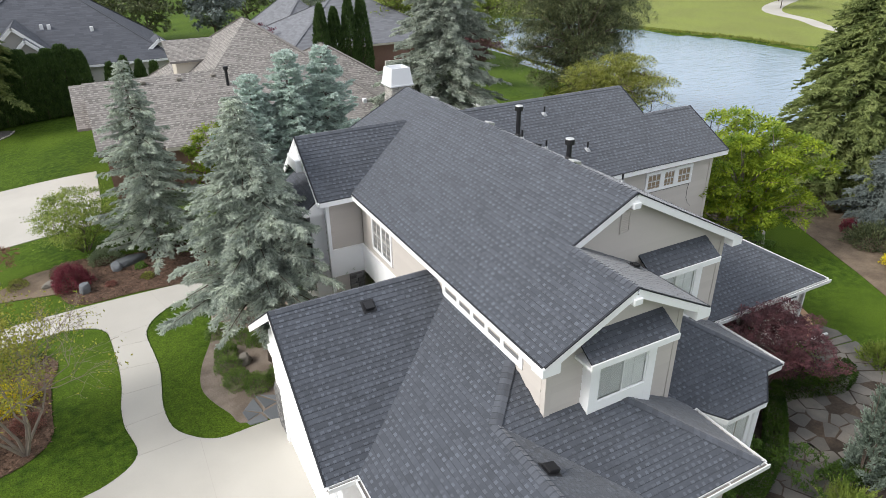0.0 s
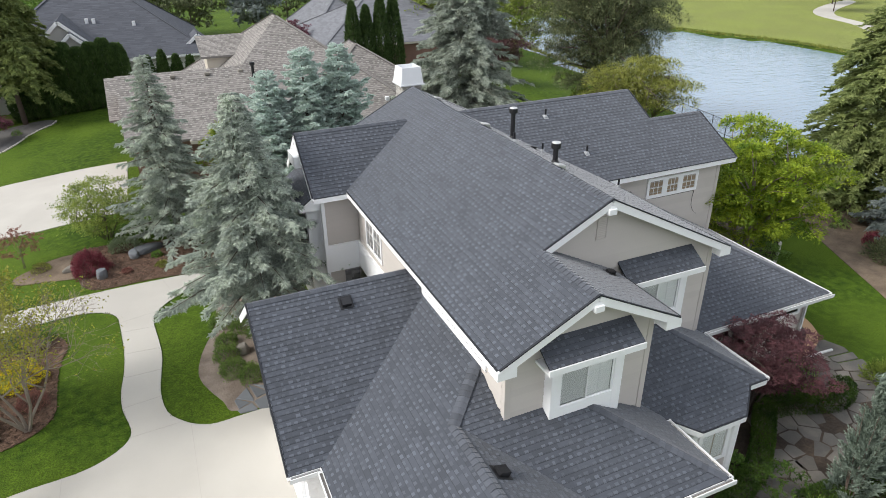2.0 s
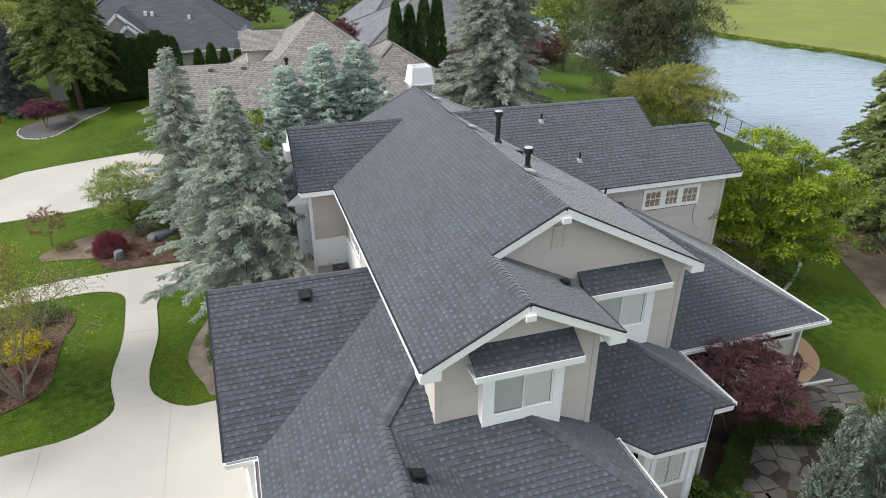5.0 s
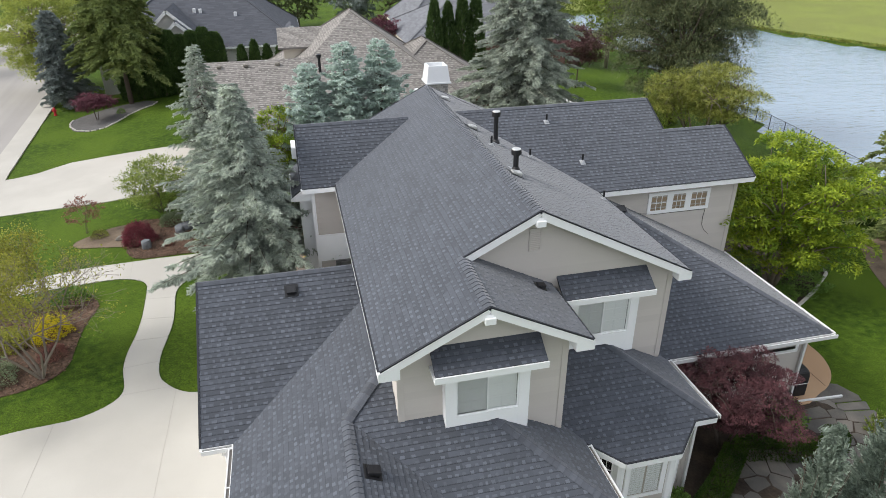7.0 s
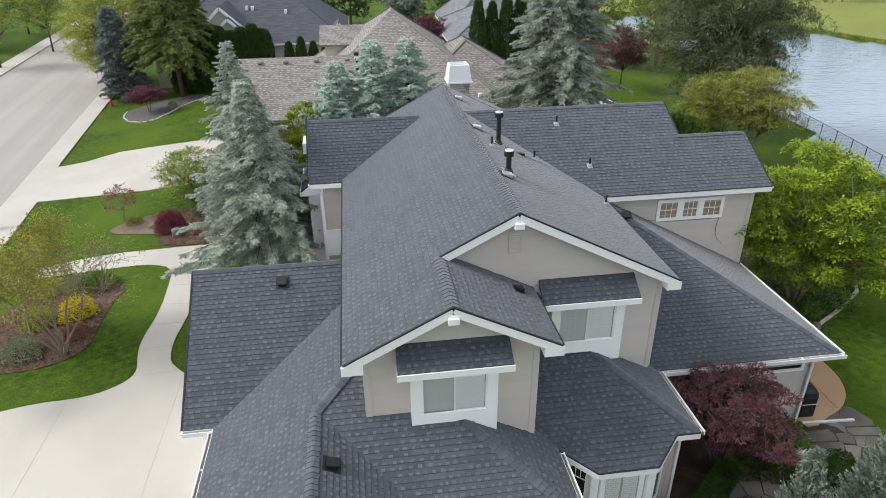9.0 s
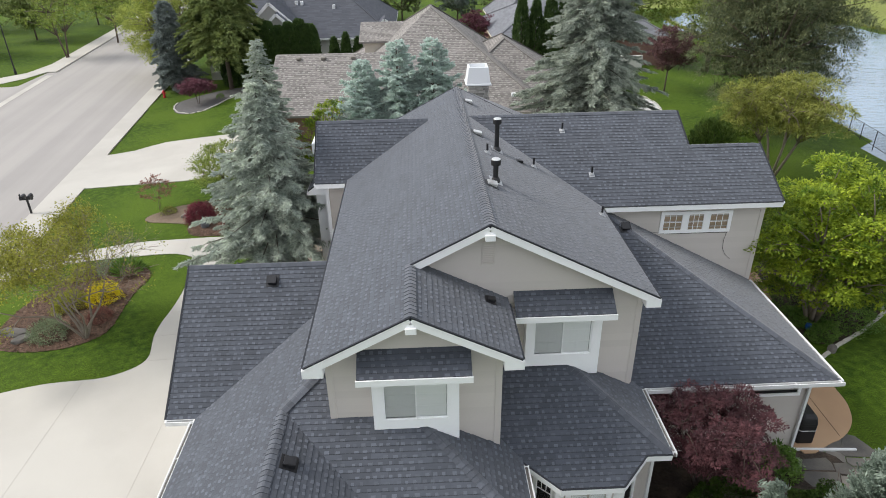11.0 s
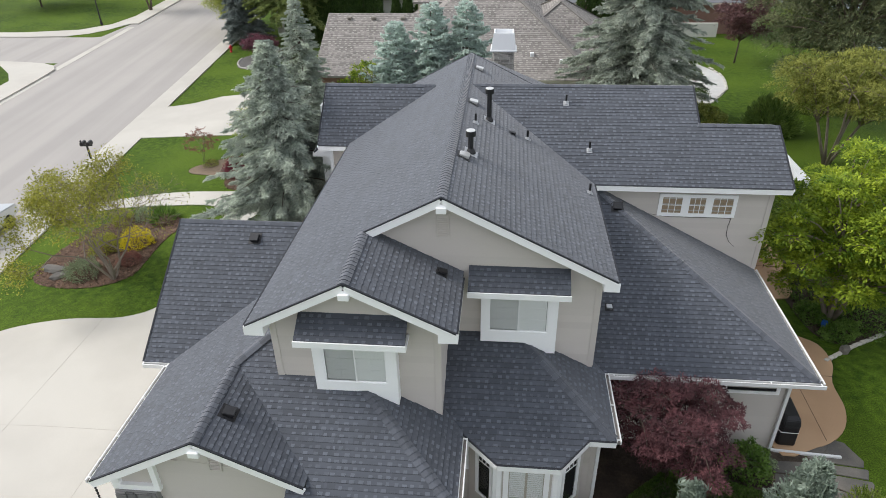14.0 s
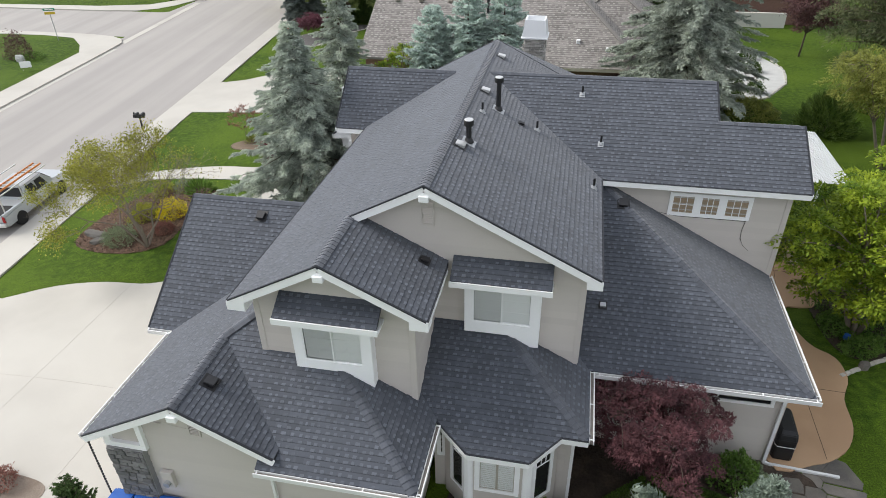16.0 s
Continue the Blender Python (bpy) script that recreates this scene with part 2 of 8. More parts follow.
L = {
    "blue_spruce": leaf_material("blue_green_needles", (0.27, 0.315, 0.270), (0.62, 0.67, 0.57), 0.26, 0.32),
    "pale_spruce": leaf_material("pale_blue_needles", (0.46, 0.55, 0.50), (0.68, 0.77, 0.70), 0.15, 0.38),
    "cedar": leaf_material("grey_green_needles", (0.25, 0.285, 0.240), (0.57, 0.61, 0.52), 0.26, 0.32),
    "pine": leaf_material("dark_pine_needles", (0.075, 0.100, 0.050), (0.215, 0.235, 0.115), 0.40, 0.30),
    "fir": leaf_material("dark_green_needles", (0.115, 0.160, 0.052), (0.300, 0.350, 0.115), 0.22, 0.32),
    "arbor": leaf_material("arborvitae_scales", (0.046, 0.085, 0.026), (0.098, 0.156, 0.046), 0.40, 0.30),
    "lime": leaf_material("lime_green_leaves", (0.085, 0.17, 0.018), (0.40, 0.48, 0.040), 0.20, 0.30),
    "olive": leaf_material("olive_gold_leaves", (0.14, 0.17, 0.036), (0.34, 0.345, 0.08), 0.35, 0.25),
    "spring": leaf_material("fresh_green_leaves", (0.125, 0.190, 0.032), (0.320, 0.380, 0.080), 0.35, 0.30),
    "green": leaf_material("mid_green_leaves", (0.078, 0.156, 0.026), (0.195, 0.312, 0.065), 0.40, 0.25),
    "box": leaf_material("clipped_hedge_leaves", (0.026, 0.060, 0.008), (0.080, 0.138, 0.018), 0.40, 0.20),
    "maple": leaf_material("dark_red_maple_leaves", (0.050, 0.022, 0.026), (0.195, 0.082, 0.088), 0.35, 0.25),
    "barberry": leaf_material("crimson_leaves", (0.105, 0.020, 0.030), (0.290, 0.062, 0.085), 0.40, 0.20),
    "purple": leaf_material("purple_leaves", (0.068, 0.034, 0.036), (0.170, 0.085, 0.082), 0.40, 0.15),
    "gold": leaf_material("golden_yellow_leaves", (0.62, 0.52, 0.02), (0.85, 0.72, 0.04), 0.25, 0.30),
    "pinkish": leaf_material("dusty_pink_leaves", (0.192, 0.078, 0.066), (0.324, 0.156, 0.120), 0.40, 0.20),
    "sparse": leaf_material("yellow_green_leaves", (0.22, 0.25, 0.03), (0.42, 0.42, 0.07), 0.30, 0.30),
    "leafy": leaf_material("lush_green_leaves", (0.085, 0.15, 0.035), (0.24, 0.33, 0.08), 0.38, 0.30),
    "juniper": leaf_material("blue_green_juniper_sprays", (0.125, 0.165, 0.125), (0.33, 0.39, 0.32), 0.32, 0.30),
    "young": leaf_material("young_olive_leaves", (0.18, 0.195, 0.030), (0.38, 0.37, 0.065), 0.30, 0.35),
    "turf": leaf_material("turf_blades", (0.035, 0.08, 0.008), (0.09, 0.16, 0.02), 0.40, 0.20),
    "deodar": leaf_material("soft_green_needles", (0.13, 0.175, 0.060), (0.36, 0.41, 0.155), 0.20, 0.35),
    "locust": leaf_material("airy_yellow_green_leaves", (0.20, 0.255, 0.045), (0.46, 0.50, 0.12), 0.30, 0.40),
    "dark_spruce": leaf_material("dusky_blue_needles", (0.15, 0.18, 0.17), (0.30, 0.34, 0.32), 0.20, 0.28),
    "plum": leaf_material("plum_red_leaves", (0.10, 0.034, 0.050), (0.21, 0.080, 0.105), 0.35, 0.22),
    "grey_shrub": leaf_material("grey_green_leaves", (0.168, 0.216, 0.120), (0.336, 0.396, 0.240), 0.35, 0.20),
}


def make_grass(name, a, b, c):
    """Mown turf: blades' grain, mottling about a hand wide, and broad paler drifts."""
    m = bpy.data.materials.new(name)
    m.use_nodes = True
    n, l = m.node_tree.nodes, m.node_tree.links
    p = n["Principled BSDF"]
    p.inputs["Roughness"].default_value, p.inputs["Specular IOR Level"].default_value = 0.9, 0.15
    tc = n.new("ShaderNodeTexCoord")

    def tex(sc, det):
        t = n.new("ShaderNodeTexNoise")
        t.inputs["Scale"].default_value, t.inputs["Detail"].default_value = sc, det
        l.new(tc.outputs["Object"], t.inputs["Vector"])
        return t.outputs["Fac"]

    def ramp(fac, lo, hi):
        r = n.new("ShaderNodeValToRGB")
        r.color_ramp.elements[0].position, r.color_ramp.elements[1].position = lo, hi
        l.new(fac, r.inputs["Fac"])
        return r.outputs["Color"]

    def mix(fac, x, y):
        t = n.new("ShaderNodeMixRGB")
        l.new(fac, t.inputs[0])
        for k, v in ((1, x), (2, y)):
            if isinstance(v, tuple):
                t.inputs[k].default_value = (*v, 1)
            else:
                l.new(v, t.inputs[k])
        return t.outputs[0]

    fine, mid, broad = tex(22.0, 4.0), tex(3.2, 4.0), tex(0.16, 3.0)
    col = mix(ramp(mid, 0.35, 0.66), a, b)
    col = mix(ramp(broad, 0.40, 0.62), col, c)
    hsv = n.new("ShaderNodeHueSaturation")
    mul = n.new("ShaderNodeMath")
    mul.operation = "MULTIPLY_ADD"
    mul.inputs[1].default_value, mul.inputs[2].default_value = 2.6, -0.3
    l.new(fine, mul.inputs[0])
    l.new(mul.outputs[0], hsv.inputs["Value"])
    l.new(col, hsv.inputs["Color"])
    l.new(hsv.outputs["Color"], p.inputs["Base Color"])
    bp = n.new("ShaderNodeBump")
    bp.inputs["Strength"].default_value, bp.inputs["Distance"].default_value = 0.8, 0.04
    l.new(fine, bp.inputs["Height"])
    l.new(bp.outputs["Normal"], p.inputs["Normal"])
    return m


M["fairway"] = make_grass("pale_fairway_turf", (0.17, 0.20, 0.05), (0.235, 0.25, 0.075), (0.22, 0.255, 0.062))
M["grass"] = make_grass("mown_lawn", (0.028, 0.060, 0.004), (0.070, 0.118, 0.009), (0.076, 0.124, 0.010))



def glass_material():
    m = bpy.data.materials.new("window_glass")
    m.use_nodes = True
    n, l = m.node_tree.nodes, m.node_tree.links
    gl, tr, mx, fr = n.new("ShaderNodeBsdfGlossy"), n.new("ShaderNodeBsdfTransparent"), n.new("ShaderNodeMixShader"), n.new("ShaderNodeFresnel")
    gl.inputs["Roughness"].default_value = 0.02
    tr.inputs["Color"].default_value = (0.97, 0.98, 0.98, 1)
    fr.inputs["IOR"].default_value = 1.38
    l.new(fr.outputs[0], mx.inputs[0])
    l.new(tr.outputs[0], mx.inputs[1])
    l.new(gl.outputs[0], mx.inputs[2])
    l.new(mx.outputs[0], n["Material Output"].inputs["Surface"])
    return m


def water_material():
    m = bpy.data.materials.new("pond_water")
    m.use_nodes = True
    n, l = m.node_tree.nodes, m.node_tree.links
    b = n["Principled BSDF"]
    # pale blue base and raised IOR make up for missing bright sky reflection
    b.inputs["Base Color"].default_value = (0.25, 0.34, 0.42, 1)
    b.inputs["Roughness"].default_value, b.inputs["IOR"].default_value, b.inputs["Specular IOR Level"].default_value = 0.04, 1.75, 1.0
    tc = n.new("ShaderNodeTexCoord")
    t = n.new("ShaderNodeTexNoise")
    t.inputs["Scale"].default_value, t.inputs["Detail"].default_value = 1.0, 5.0
    mp = n.new("ShaderNodeMapping")
    mp.inputs["Scale"].default_value, mp.inputs["Rotation"].default_value = (0.5, 2.0, 1.0), (0, 0, 0.4)
    l.new(tc.outputs["Object"], mp.inputs["Vector"])
    l.new(mp.outputs["Vector"], t.inputs["Vector"])
    bp = n.new("ShaderNodeBump")
    bp.inputs["Strength"].default_value, bp.inputs["Distance"].default_value = 0.9, 0.14
    l.new(t.outputs["Fac"], bp.inputs["Height"])
    l.new(bp.outputs["Normal"], b.inputs["Normal"])
    return m


def screen_material():
    """Fine woven mesh: half of the light passes between the threads."""
    m = bpy.data.materials.new("insect_screen_mesh")
    m.use_nodes = True
    n, l = m.node_tree.nodes, m.node_tree.links
    tr, mx = n.new("ShaderNodeBsdfTransparent"), n.new("ShaderNodeMixShader")
    n["Principled BSDF"].inputs["Base Color"].default_value = (0.10, 0.10, 0.10, 1)
    n["Principled BSDF"].inputs["Roughness"].default_value = 0.7
    mx.inputs[0].default_value = 0.17
    l.new(tr.outputs[0], mx.inputs[1])
    l.new(n["Principled BSDF"].outputs[0], mx.inputs[2])
    l.new(mx.outputs[0], n["Material Output"].inputs["Surface"])
    return m


M["screen"] = screen_material()
M["glass"], M["water"] = glass_material(), water_material()


# ---- small builders ----
def part(name, bm, mat, parent=None, label="", smooth=False):
    """One mesh object from a bmesh, under a thing or a part."""
    me = bpy.data.meshes.new(name)
    bm.normal_update()
    bm.to_mesh(me)
    bm.free()
    me.materials.append(mat)
    if smooth:
        me.shade_smooth()
    ob = new(name, me)
    if parent is not None:
        ob.parent = parent
    if label:
        ob["label"] = label
    return ob


def share(name, me, m, parent=None):
    ob = new(name, me)
    ob.matrix_basis = m
    if parent is not None:
        ob.parent = parent
    return ob


def thing(name, label, category, group="", kind=""):
    return tagged(new(name), label, category, group, kind)


def box(bm, lo, hi, m=None):
    """An axis-aligned box, or one placed by m."""
    vs = [bm.verts.new(Vector((x, y, z)) if m is None else m @ Vector((x, y, z))) for x in (lo[0], hi[0]) for y in (lo[1], hi[1]) for z in (lo[2], hi[2])]
    for f in ((0, 1, 3, 2), (4, 6, 7, 5), (0, 4, 5, 1), (2, 3, 7, 6), (0, 2, 6, 4), (1, 5, 7, 3)):
        bm.faces.new([vs[k] for k in f])
    return vs


def bevelled(lo, hi, r=0.01, m=None, seg=1):
    bm = bmesh.new()
    box(bm, lo, hi, m)
    bmesh.ops.bevel(bm, geom=bm.edges[:], offset=r, segments=seg, affect="EDGES")
    return bm


def prism(bm, pts, d):
    """A flat polygon pushed along d into a solid."""
    d = Vector(d)
    a = [bm.verts.new(p) for p in pts]
    b = [bm.verts.new(Vector(p) + d) for p in pts]
    bm.faces.new(a[::-1])
    bm.faces.new(b)
    for k in range(len(pts)):
        bm.faces.new((a[k], a[(k + 1) % len(pts)], b[(k + 1) % len(pts)], b[k]))
    bmesh.ops.recalc_face_normals(bm, faces=bm.faces[:])


def beam(bm, a, b, w, h, up=(0, 0, 1)):
    """A bar of width w and height h from a to b."""
    a, b, up = Vector(a), Vector(b), Vector(up)
    d = (b - a).normalized()
    s = d.cross(up).normalized() * (w / 2)
    u = s.cross(d).normalized() * (h / 2)
    vs = [bm.verts.new(p + q) for p in (a, b) for q in (s + u, s - u, -s - u, -s + u)]
    for f in ((0, 1, 2, 3), (7, 6, 5, 4), (0, 4, 5, 1), (1, 5, 6, 2), (2, 6, 7, 3), (3, 7, 4, 0)):
        bm.faces.new([vs[k] for k in f])
    bmesh.ops.recalc_face_normals(bm, faces=bm.faces[:])


def lathe(bm, profile, at=(0, 0, 0), seg=16):
    """A turned solid: profile of (radius, height)."""
    rings = []
    for r, z in profile:
        rings.append([bm.verts.new((at[0] + r * math.cos(2 * math.pi * k / seg), at[1] + r * math.sin(2 * math.pi * k / seg), at[2] + z)) for k in range(seg)])
    for a, b in zip(rings, rings[1:]):
        for k in range(seg):
            bm.faces.new((a[k], a[(k + 1) % seg], b[(k + 1) % seg], b[k]))
    bm.faces.new(rings[0][::-1])
    bm.faces.new(rings[-1])


def tube(bm, pts, radii, seg=8):
    """A round bar along points, tapering by radii."""
    pts = [Vector(p) for p in pts]
    rings = []
    for k, p in enumerate(pts):
        d = (pts[min(k + 1, len(pts) - 1)] - pts[max(k - 1, 0)]).normalized()
        s = d.orthogonal().normalized() if abs(d.z) < 0.9 else d.cross(Vector((0, 1, 0))).normalized()
        u = d.cross(s)
        rings.append([bm.verts.new(p + (s * math.cos(2 * math.pi * j / seg) + u * math.sin(2 * math.pi * j / seg)) * radii[k]) for j in range(seg)])
    for a, b in zip(rings, rings[1:]):
        for k in range(seg):
            bm.faces.new((a[k], a[(k + 1) % seg], b[(k + 1) % seg], b[k]))
    bm.faces.new(rings[0][::-1])
    bm.faces.new(rings[-1])


def clip(poly, nx, ny, d):
    """The part of a 2D polygon where nx*x + ny*y >= d."""
    out = []
    for k in range(len(poly)):
        a, b = poly[k], poly[(k + 1) % len(poly)]
        da, db = nx * a[0] + ny * a[1] - d, nx * b[0] + ny * b[1] - d
        if da >= 0:
            out.append(a)
        if da * db < 0:
            t = da / (da - db)
            out.append((a[0] + t * (b[0] - a[0]), a[1] + t * (b[1] - a[1])))
    return out


def clip_convex(poly, hull):
    """Clips a polygon to a convex hull given anticlockwise."""
    for k in range(len(hull)):
        a, b = hull[k], hull[(k + 1) % len(hull)]
        nx, ny = -(b[1] - a[1]), b[0] - a[0]
        poly = clip(poly, nx, ny, nx * a[0] + ny * a[1])
        if len(poly) < 3:
            return []
    return poly


def ccw(poly):
    s = sum(poly[k - 1][0] * poly[k][1] - poly[k][0] * poly[k - 1][1] for k in range(len(poly)))
    return list(poly) if s > 0 else list(poly)[::-1]


def from_arrays(name, verts, faces, mat, parent=None, smooth=False):
    me = bpy.data.meshes.new(name)
    me.from_pydata(verts, [], faces)
    me.materials.append(mat)
    if smooth:
        me.shade_smooth()
    ob = new(name, me)
    if parent is not None:
        ob.parent = parent
    return ob


# ---- the lie of the land ----
def ease(v):
    v = min(max(v, 0.0), 1.0)
    return v * v * (3 - 2 * v)


def street_side(x, y):
    """Metres to the house side (+) of the line where the front lawns meet the public walk."""
    return (x + 9.9 + 0.124 * (y - 17)) / 1.0077


def ground_z(x, y):
    z = -0.66 * (1 - ease((x - 2) / 12)) - 0.7 * ease((-1 - x) / 12)
    z -= 1.2 * ease((x - 34) / 9)
    return z


POND = [(43.5, 14), (42.5, 33), (44.5, 45), (47, 60), (49, 80), (50, 104), (60, 112), (72, 100), (78.5, 77), (82.5, 66), (83.5, 58), (82, 50), (86, 38), (84, 14), (62, 4), (48, 6)]


def smooth_loop(pts, n=6):
    """A closed Catmull-Rom curve through pts."""
    out = []
    c = len(pts)
    for k in range(c):
        p0, p1, p2, p3 = (Vector(pts[(k + j - 1) % c]) for j in range(4))
        for s in range(n):
            t = s / n
            out.append(tuple(0.5 * (2 * p1 + (p2 - p0) * t + (2 * p0 - 5 * p1 + 4 * p2 - p3) * t * t + (3 * p1 - p0 - 3 * p2 + p3) * t ** 3)))
    return out


def inside(x, y, loop):
    hit = False
    for k in range(len(loop)):
        (xa, ya), (xb, yb) = loop[k - 1], loop[k]
        if (ya > y) != (yb > y) and x < (xb - xa) * (y - ya) / (yb - ya) + xa:
            hit = not hit
    return hit


def sheet(name, loop, mat, lift, thick=0.1, step=1.0, parent=None, height=ground_z):
    """A slab that follows the ground, with a real edge."""
    bm = bmesh.new()
    f = bm.faces.new([bm.verts.new((x, y, 0)) for x, y in ccw(loop)])
    xs = [p[0] for p in loop]
    x = math.floor(min(xs)) + step
    while x < max(xs):
        bmesh.ops.bisect_plane(bm, geom=bm.verts[:] + bm.edges[:] + bm.faces[:], plane_co=(x, 0, 0), plane_no=(1, 0, 0))
        x += step
    bmesh.ops.triangulate(bm, faces=bm.faces[:])
    for v in bm.verts:
        v.co.z = height(v.co.x, v.co.y) + lift
    rim = [e for e in bm.edges if len(e.link_faces) == 1]
    ex = bmesh.ops.extrude_edge_only(bm, edges=rim)
    for v in ex["geom"]:
        if isinstance(v, bmesh.types.BMVert):
            v.co.z -= thick
    bmesh.ops.recalc_face_normals(bm, faces=bm.faces[:])
    return part(name, bm, mat, parent)


pond_loop = smooth_loop(POND, 5)
bm = bmesh.new()


def lines(spans):
    out = []
    for a, b, s in spans:
        k = a
        while k < b - 1e-6:
            out.append(k)
            k += s
    return out + [spans[-1][1]]


gx = lines([(-900, -120, 130), (-120, -40, 16), (-40, -16, 2), (-16, 34, 1.0), (34, 90, 2), (90, 160, 10), (160, 900, 120)])
gy = lines([(-400, -20, 60), (-20, 0, 5), (0, 70, 1.5), (70, 130, 4), (130, 1200, 130)])
grid = []
for x in gx:
    row = []
    for y in gy:
        z = ground_z(x, y)
        s = street_side(x, y)
        if -16.0 < s < -1.9 or (-110 < s < -14 and 57.0 < y < 68.3):
            z -= 0.3
        elif -1.9 <= s < 0.2 and not 57 < y < 60:
            z -= 0.06
        if 36 < x < 95 and inside(x, y, pond_loop):
            z -= 0.8
        row.append(bm.verts.new((x, y, z)))
    grid.append(row)
for a, b in zip(grid, grid[1:]):
    for k in range(len(gy) - 1):
        bm.faces.new((a[k], b[k], b[k + 1], a[k + 1]))
ground = tagged(part("ground", bm, M["grass"], smooth=True), "mown green lawn over gently falling ground", "lawn", kind="structure")
bm = bmesh.new()
bm.faces.new([bm.verts.new((x, y, -1.35 - 0.2)) for x, y in [(38, 0), (92, 0), (92, 116), (38, 116)]])
tagged(part("water", bm, M["water"]), "pond with still water mirroring the cloudy sky, sky brightness also in its colour", "pond", kind="structure")

# ---- paving and beds ----
def street_x(s, y):
    return s * 1.0077 - 9.9 - 0.124 * (y - 17)


def band(s0, s1, y0, y1, n=24):
    left = [(street_x(s0, y0 + (y1 - y0) * k / n), y0 + (y1 - y0) * k / n) for k in range(n + 1)]
    right = [(street_x(s1, y0 + (y1 - y0) * k / n), y0 + (y1 - y0) * k / n) for k in range(n + 1)]
    return left + right[::-1]


tagged(sheet("road", band(-15.2, -2.0, -40, 190), M["asphalt"], -0.10, 0.15, 3.0), "pale weathered asphalt street with faint patches", "road", kind="structure")
corner_south = [(-29.75, 53.4), (-30.05, 55.0), (-30.9, 56.2), (-32.4, 57.0), (-35.0, 57.5), (-38.0, 57.7), (-60, 57.7), (-120, 57.7)]
corner_north = [(-120, 68.2), (-60, 68.2), (-42.0, 68.2), (-37.5, 68.6), (-35.4, 69.9), (-34.2, 72.0), (-33.4, 75.5)]
tagged(sheet("side_road", [(street_x(-15.19, 75.5), 75.5), (street_x(-15.19, 53.4), 53.4)] + corner_south + corner_north, M["asphalt"], -0.096, 0.15, 4.0), "side street joining the main street", "road", kind="structure")
tagged(sheet("cross_gutter", band(-15.7, -15.0, 55.0, 74.0, 10), M["concrete"], -0.088, 0.15, 3.0), "pale concrete gutter across the side street", "kerb", kind="structure")
tagged(sheet("pavement", band(-1.57, -0.05, -40, 38, 8) [:9] + [(street_x(-1.57, 190), 190), (street_x(-0.5, 190), 190), (street_x(-0.5, 46), 46), (street_x(-0.3, 40), 40)] + band(-1.57, -0.05, -40, 38, 8)[9:], M["concrete"], 0.035, 0.12, 3.0), "pale concrete public walk along the street", "pavement", kind="structure")
tagged(sheet("kerb", band(-2.05, -1.56, -40, 190), M["concrete"], 0.02, 0.2, 3.0), "rolled concrete kerb and gutter", "kerb", kind="structure")
tagged(sheet("pavement_far", band(-17.6, -15.18, -40, 51.0, 16) + [], M["concrete"], 0.03, 0.2, 3.0), "concrete walk on the far side of the street", "pavement", kind="structure")
tagged(sheet("kerb_far", band(-15.19, -14.72, -40, 53.0, 16), M["concrete"], -0.090, 0.15, 3.0), "pale concrete gutter along the far kerb", "kerb", kind="structure")
tagged(sheet("pavement_corner", [(street_x(-15.18, 51.0), 51.0)] + corner_south + [(-120, 56.3), (-60, 56.3), (-40, 56.5), (-36.2, 55.9), (-33.6, 53.4), (street_x(-17.6, 51.0), 51.0)], M["concrete"], 0.034, 0.2, 3.0), "concrete walk round the street corner", "pavement", kind="structure")
tagged(sheet("pavement_far_north", corner_north[:-1] + [(-33.4, 75.4), (street_x(-15.1, 75.45), 75.45), (street_x(-15.1, 80), 80), (street_x(-15.18, 190), 190), (street_x(-17.2, 190), 190), (street_x(-17.2, 80), 80), (-35.5, 75.0), (-37.8, 71.9), (-43.7, 70.4), (-60, 69.8), (-120, 69.8)], M["concrete"], 0.03, 0.2, 3.0), "concrete walk on the far side of the street", "pavement", kind="structure")

drive_loop = [(4.2, 2.0), (4.2, 17.4), (2.4, 17.35), (1.6, 17.3), (1.1, 17.45), (0.6, 17.85), (0.1, 18.6), (-0.05, 19.9), (0.05, 21.2), (0.1, 22.3), (0.0, 23.6), (-0.1, 24.8), (0.1, 25.6), (0.6, 26.3), (1.6, 27.0), (3.2, 27.2), (3.4, 28.4), (1.0, 28.55), (-2.7, 28.5), (-5.0, 28.6), (-7.2, 28.4), (-10.5, 27.6), (-11.35, 27.4), (-11.2, 25.6), (-9.0, 26.7), (-7.2, 26.95), (-5.0, 26.9), (-3.1, 26.85), (-2.1, 26.5), (-1.55, 25.9), (-1.4, 25.0), (-1.25, 23.0), (-1.25, 21.6), (-1.35, 20.4), (-1.3, 19.3), (-1.05, 18.2), (-1.15, 17.6), (-1.7, 17.1), (-2.6, 16.8), (-4.5, 16.75), (-6.5, 16.3), (-8.3, 15.3), (-9.65, 14.6), (-8.85, 8.0), (-8.3, 3.5), (-8.1, 2.0)]


def soften(pts, first, last, n=3):
    """Rounds the run of an outline between two of its points."""
    out = []
    for k in range(len(pts)):
        p0, p1, p2, p3 = (Vector(pts[(k + j - 1) % len(pts)]) for j in range(4))
        steps = n if first <= k < last else 1
        for s in range(steps):
            t = s / steps
            out.append(tuple(0.5 * (2 * p1 + (p2 - p0) * t + (2 * p0 - 5 * p1 + 4 * p2 - p3) * t * t + (3 * p1 - p0 - 3 * p2 + p3) * t ** 3)))
    return out


drive_loop = soften(drive_loop, 3, 42)
drive = tagged(sheet("driveway", drive_loop, M["concrete"], 0.03, 0.1), "broad pale concrete driveway with a winding front path", "driveway", kind="structure")


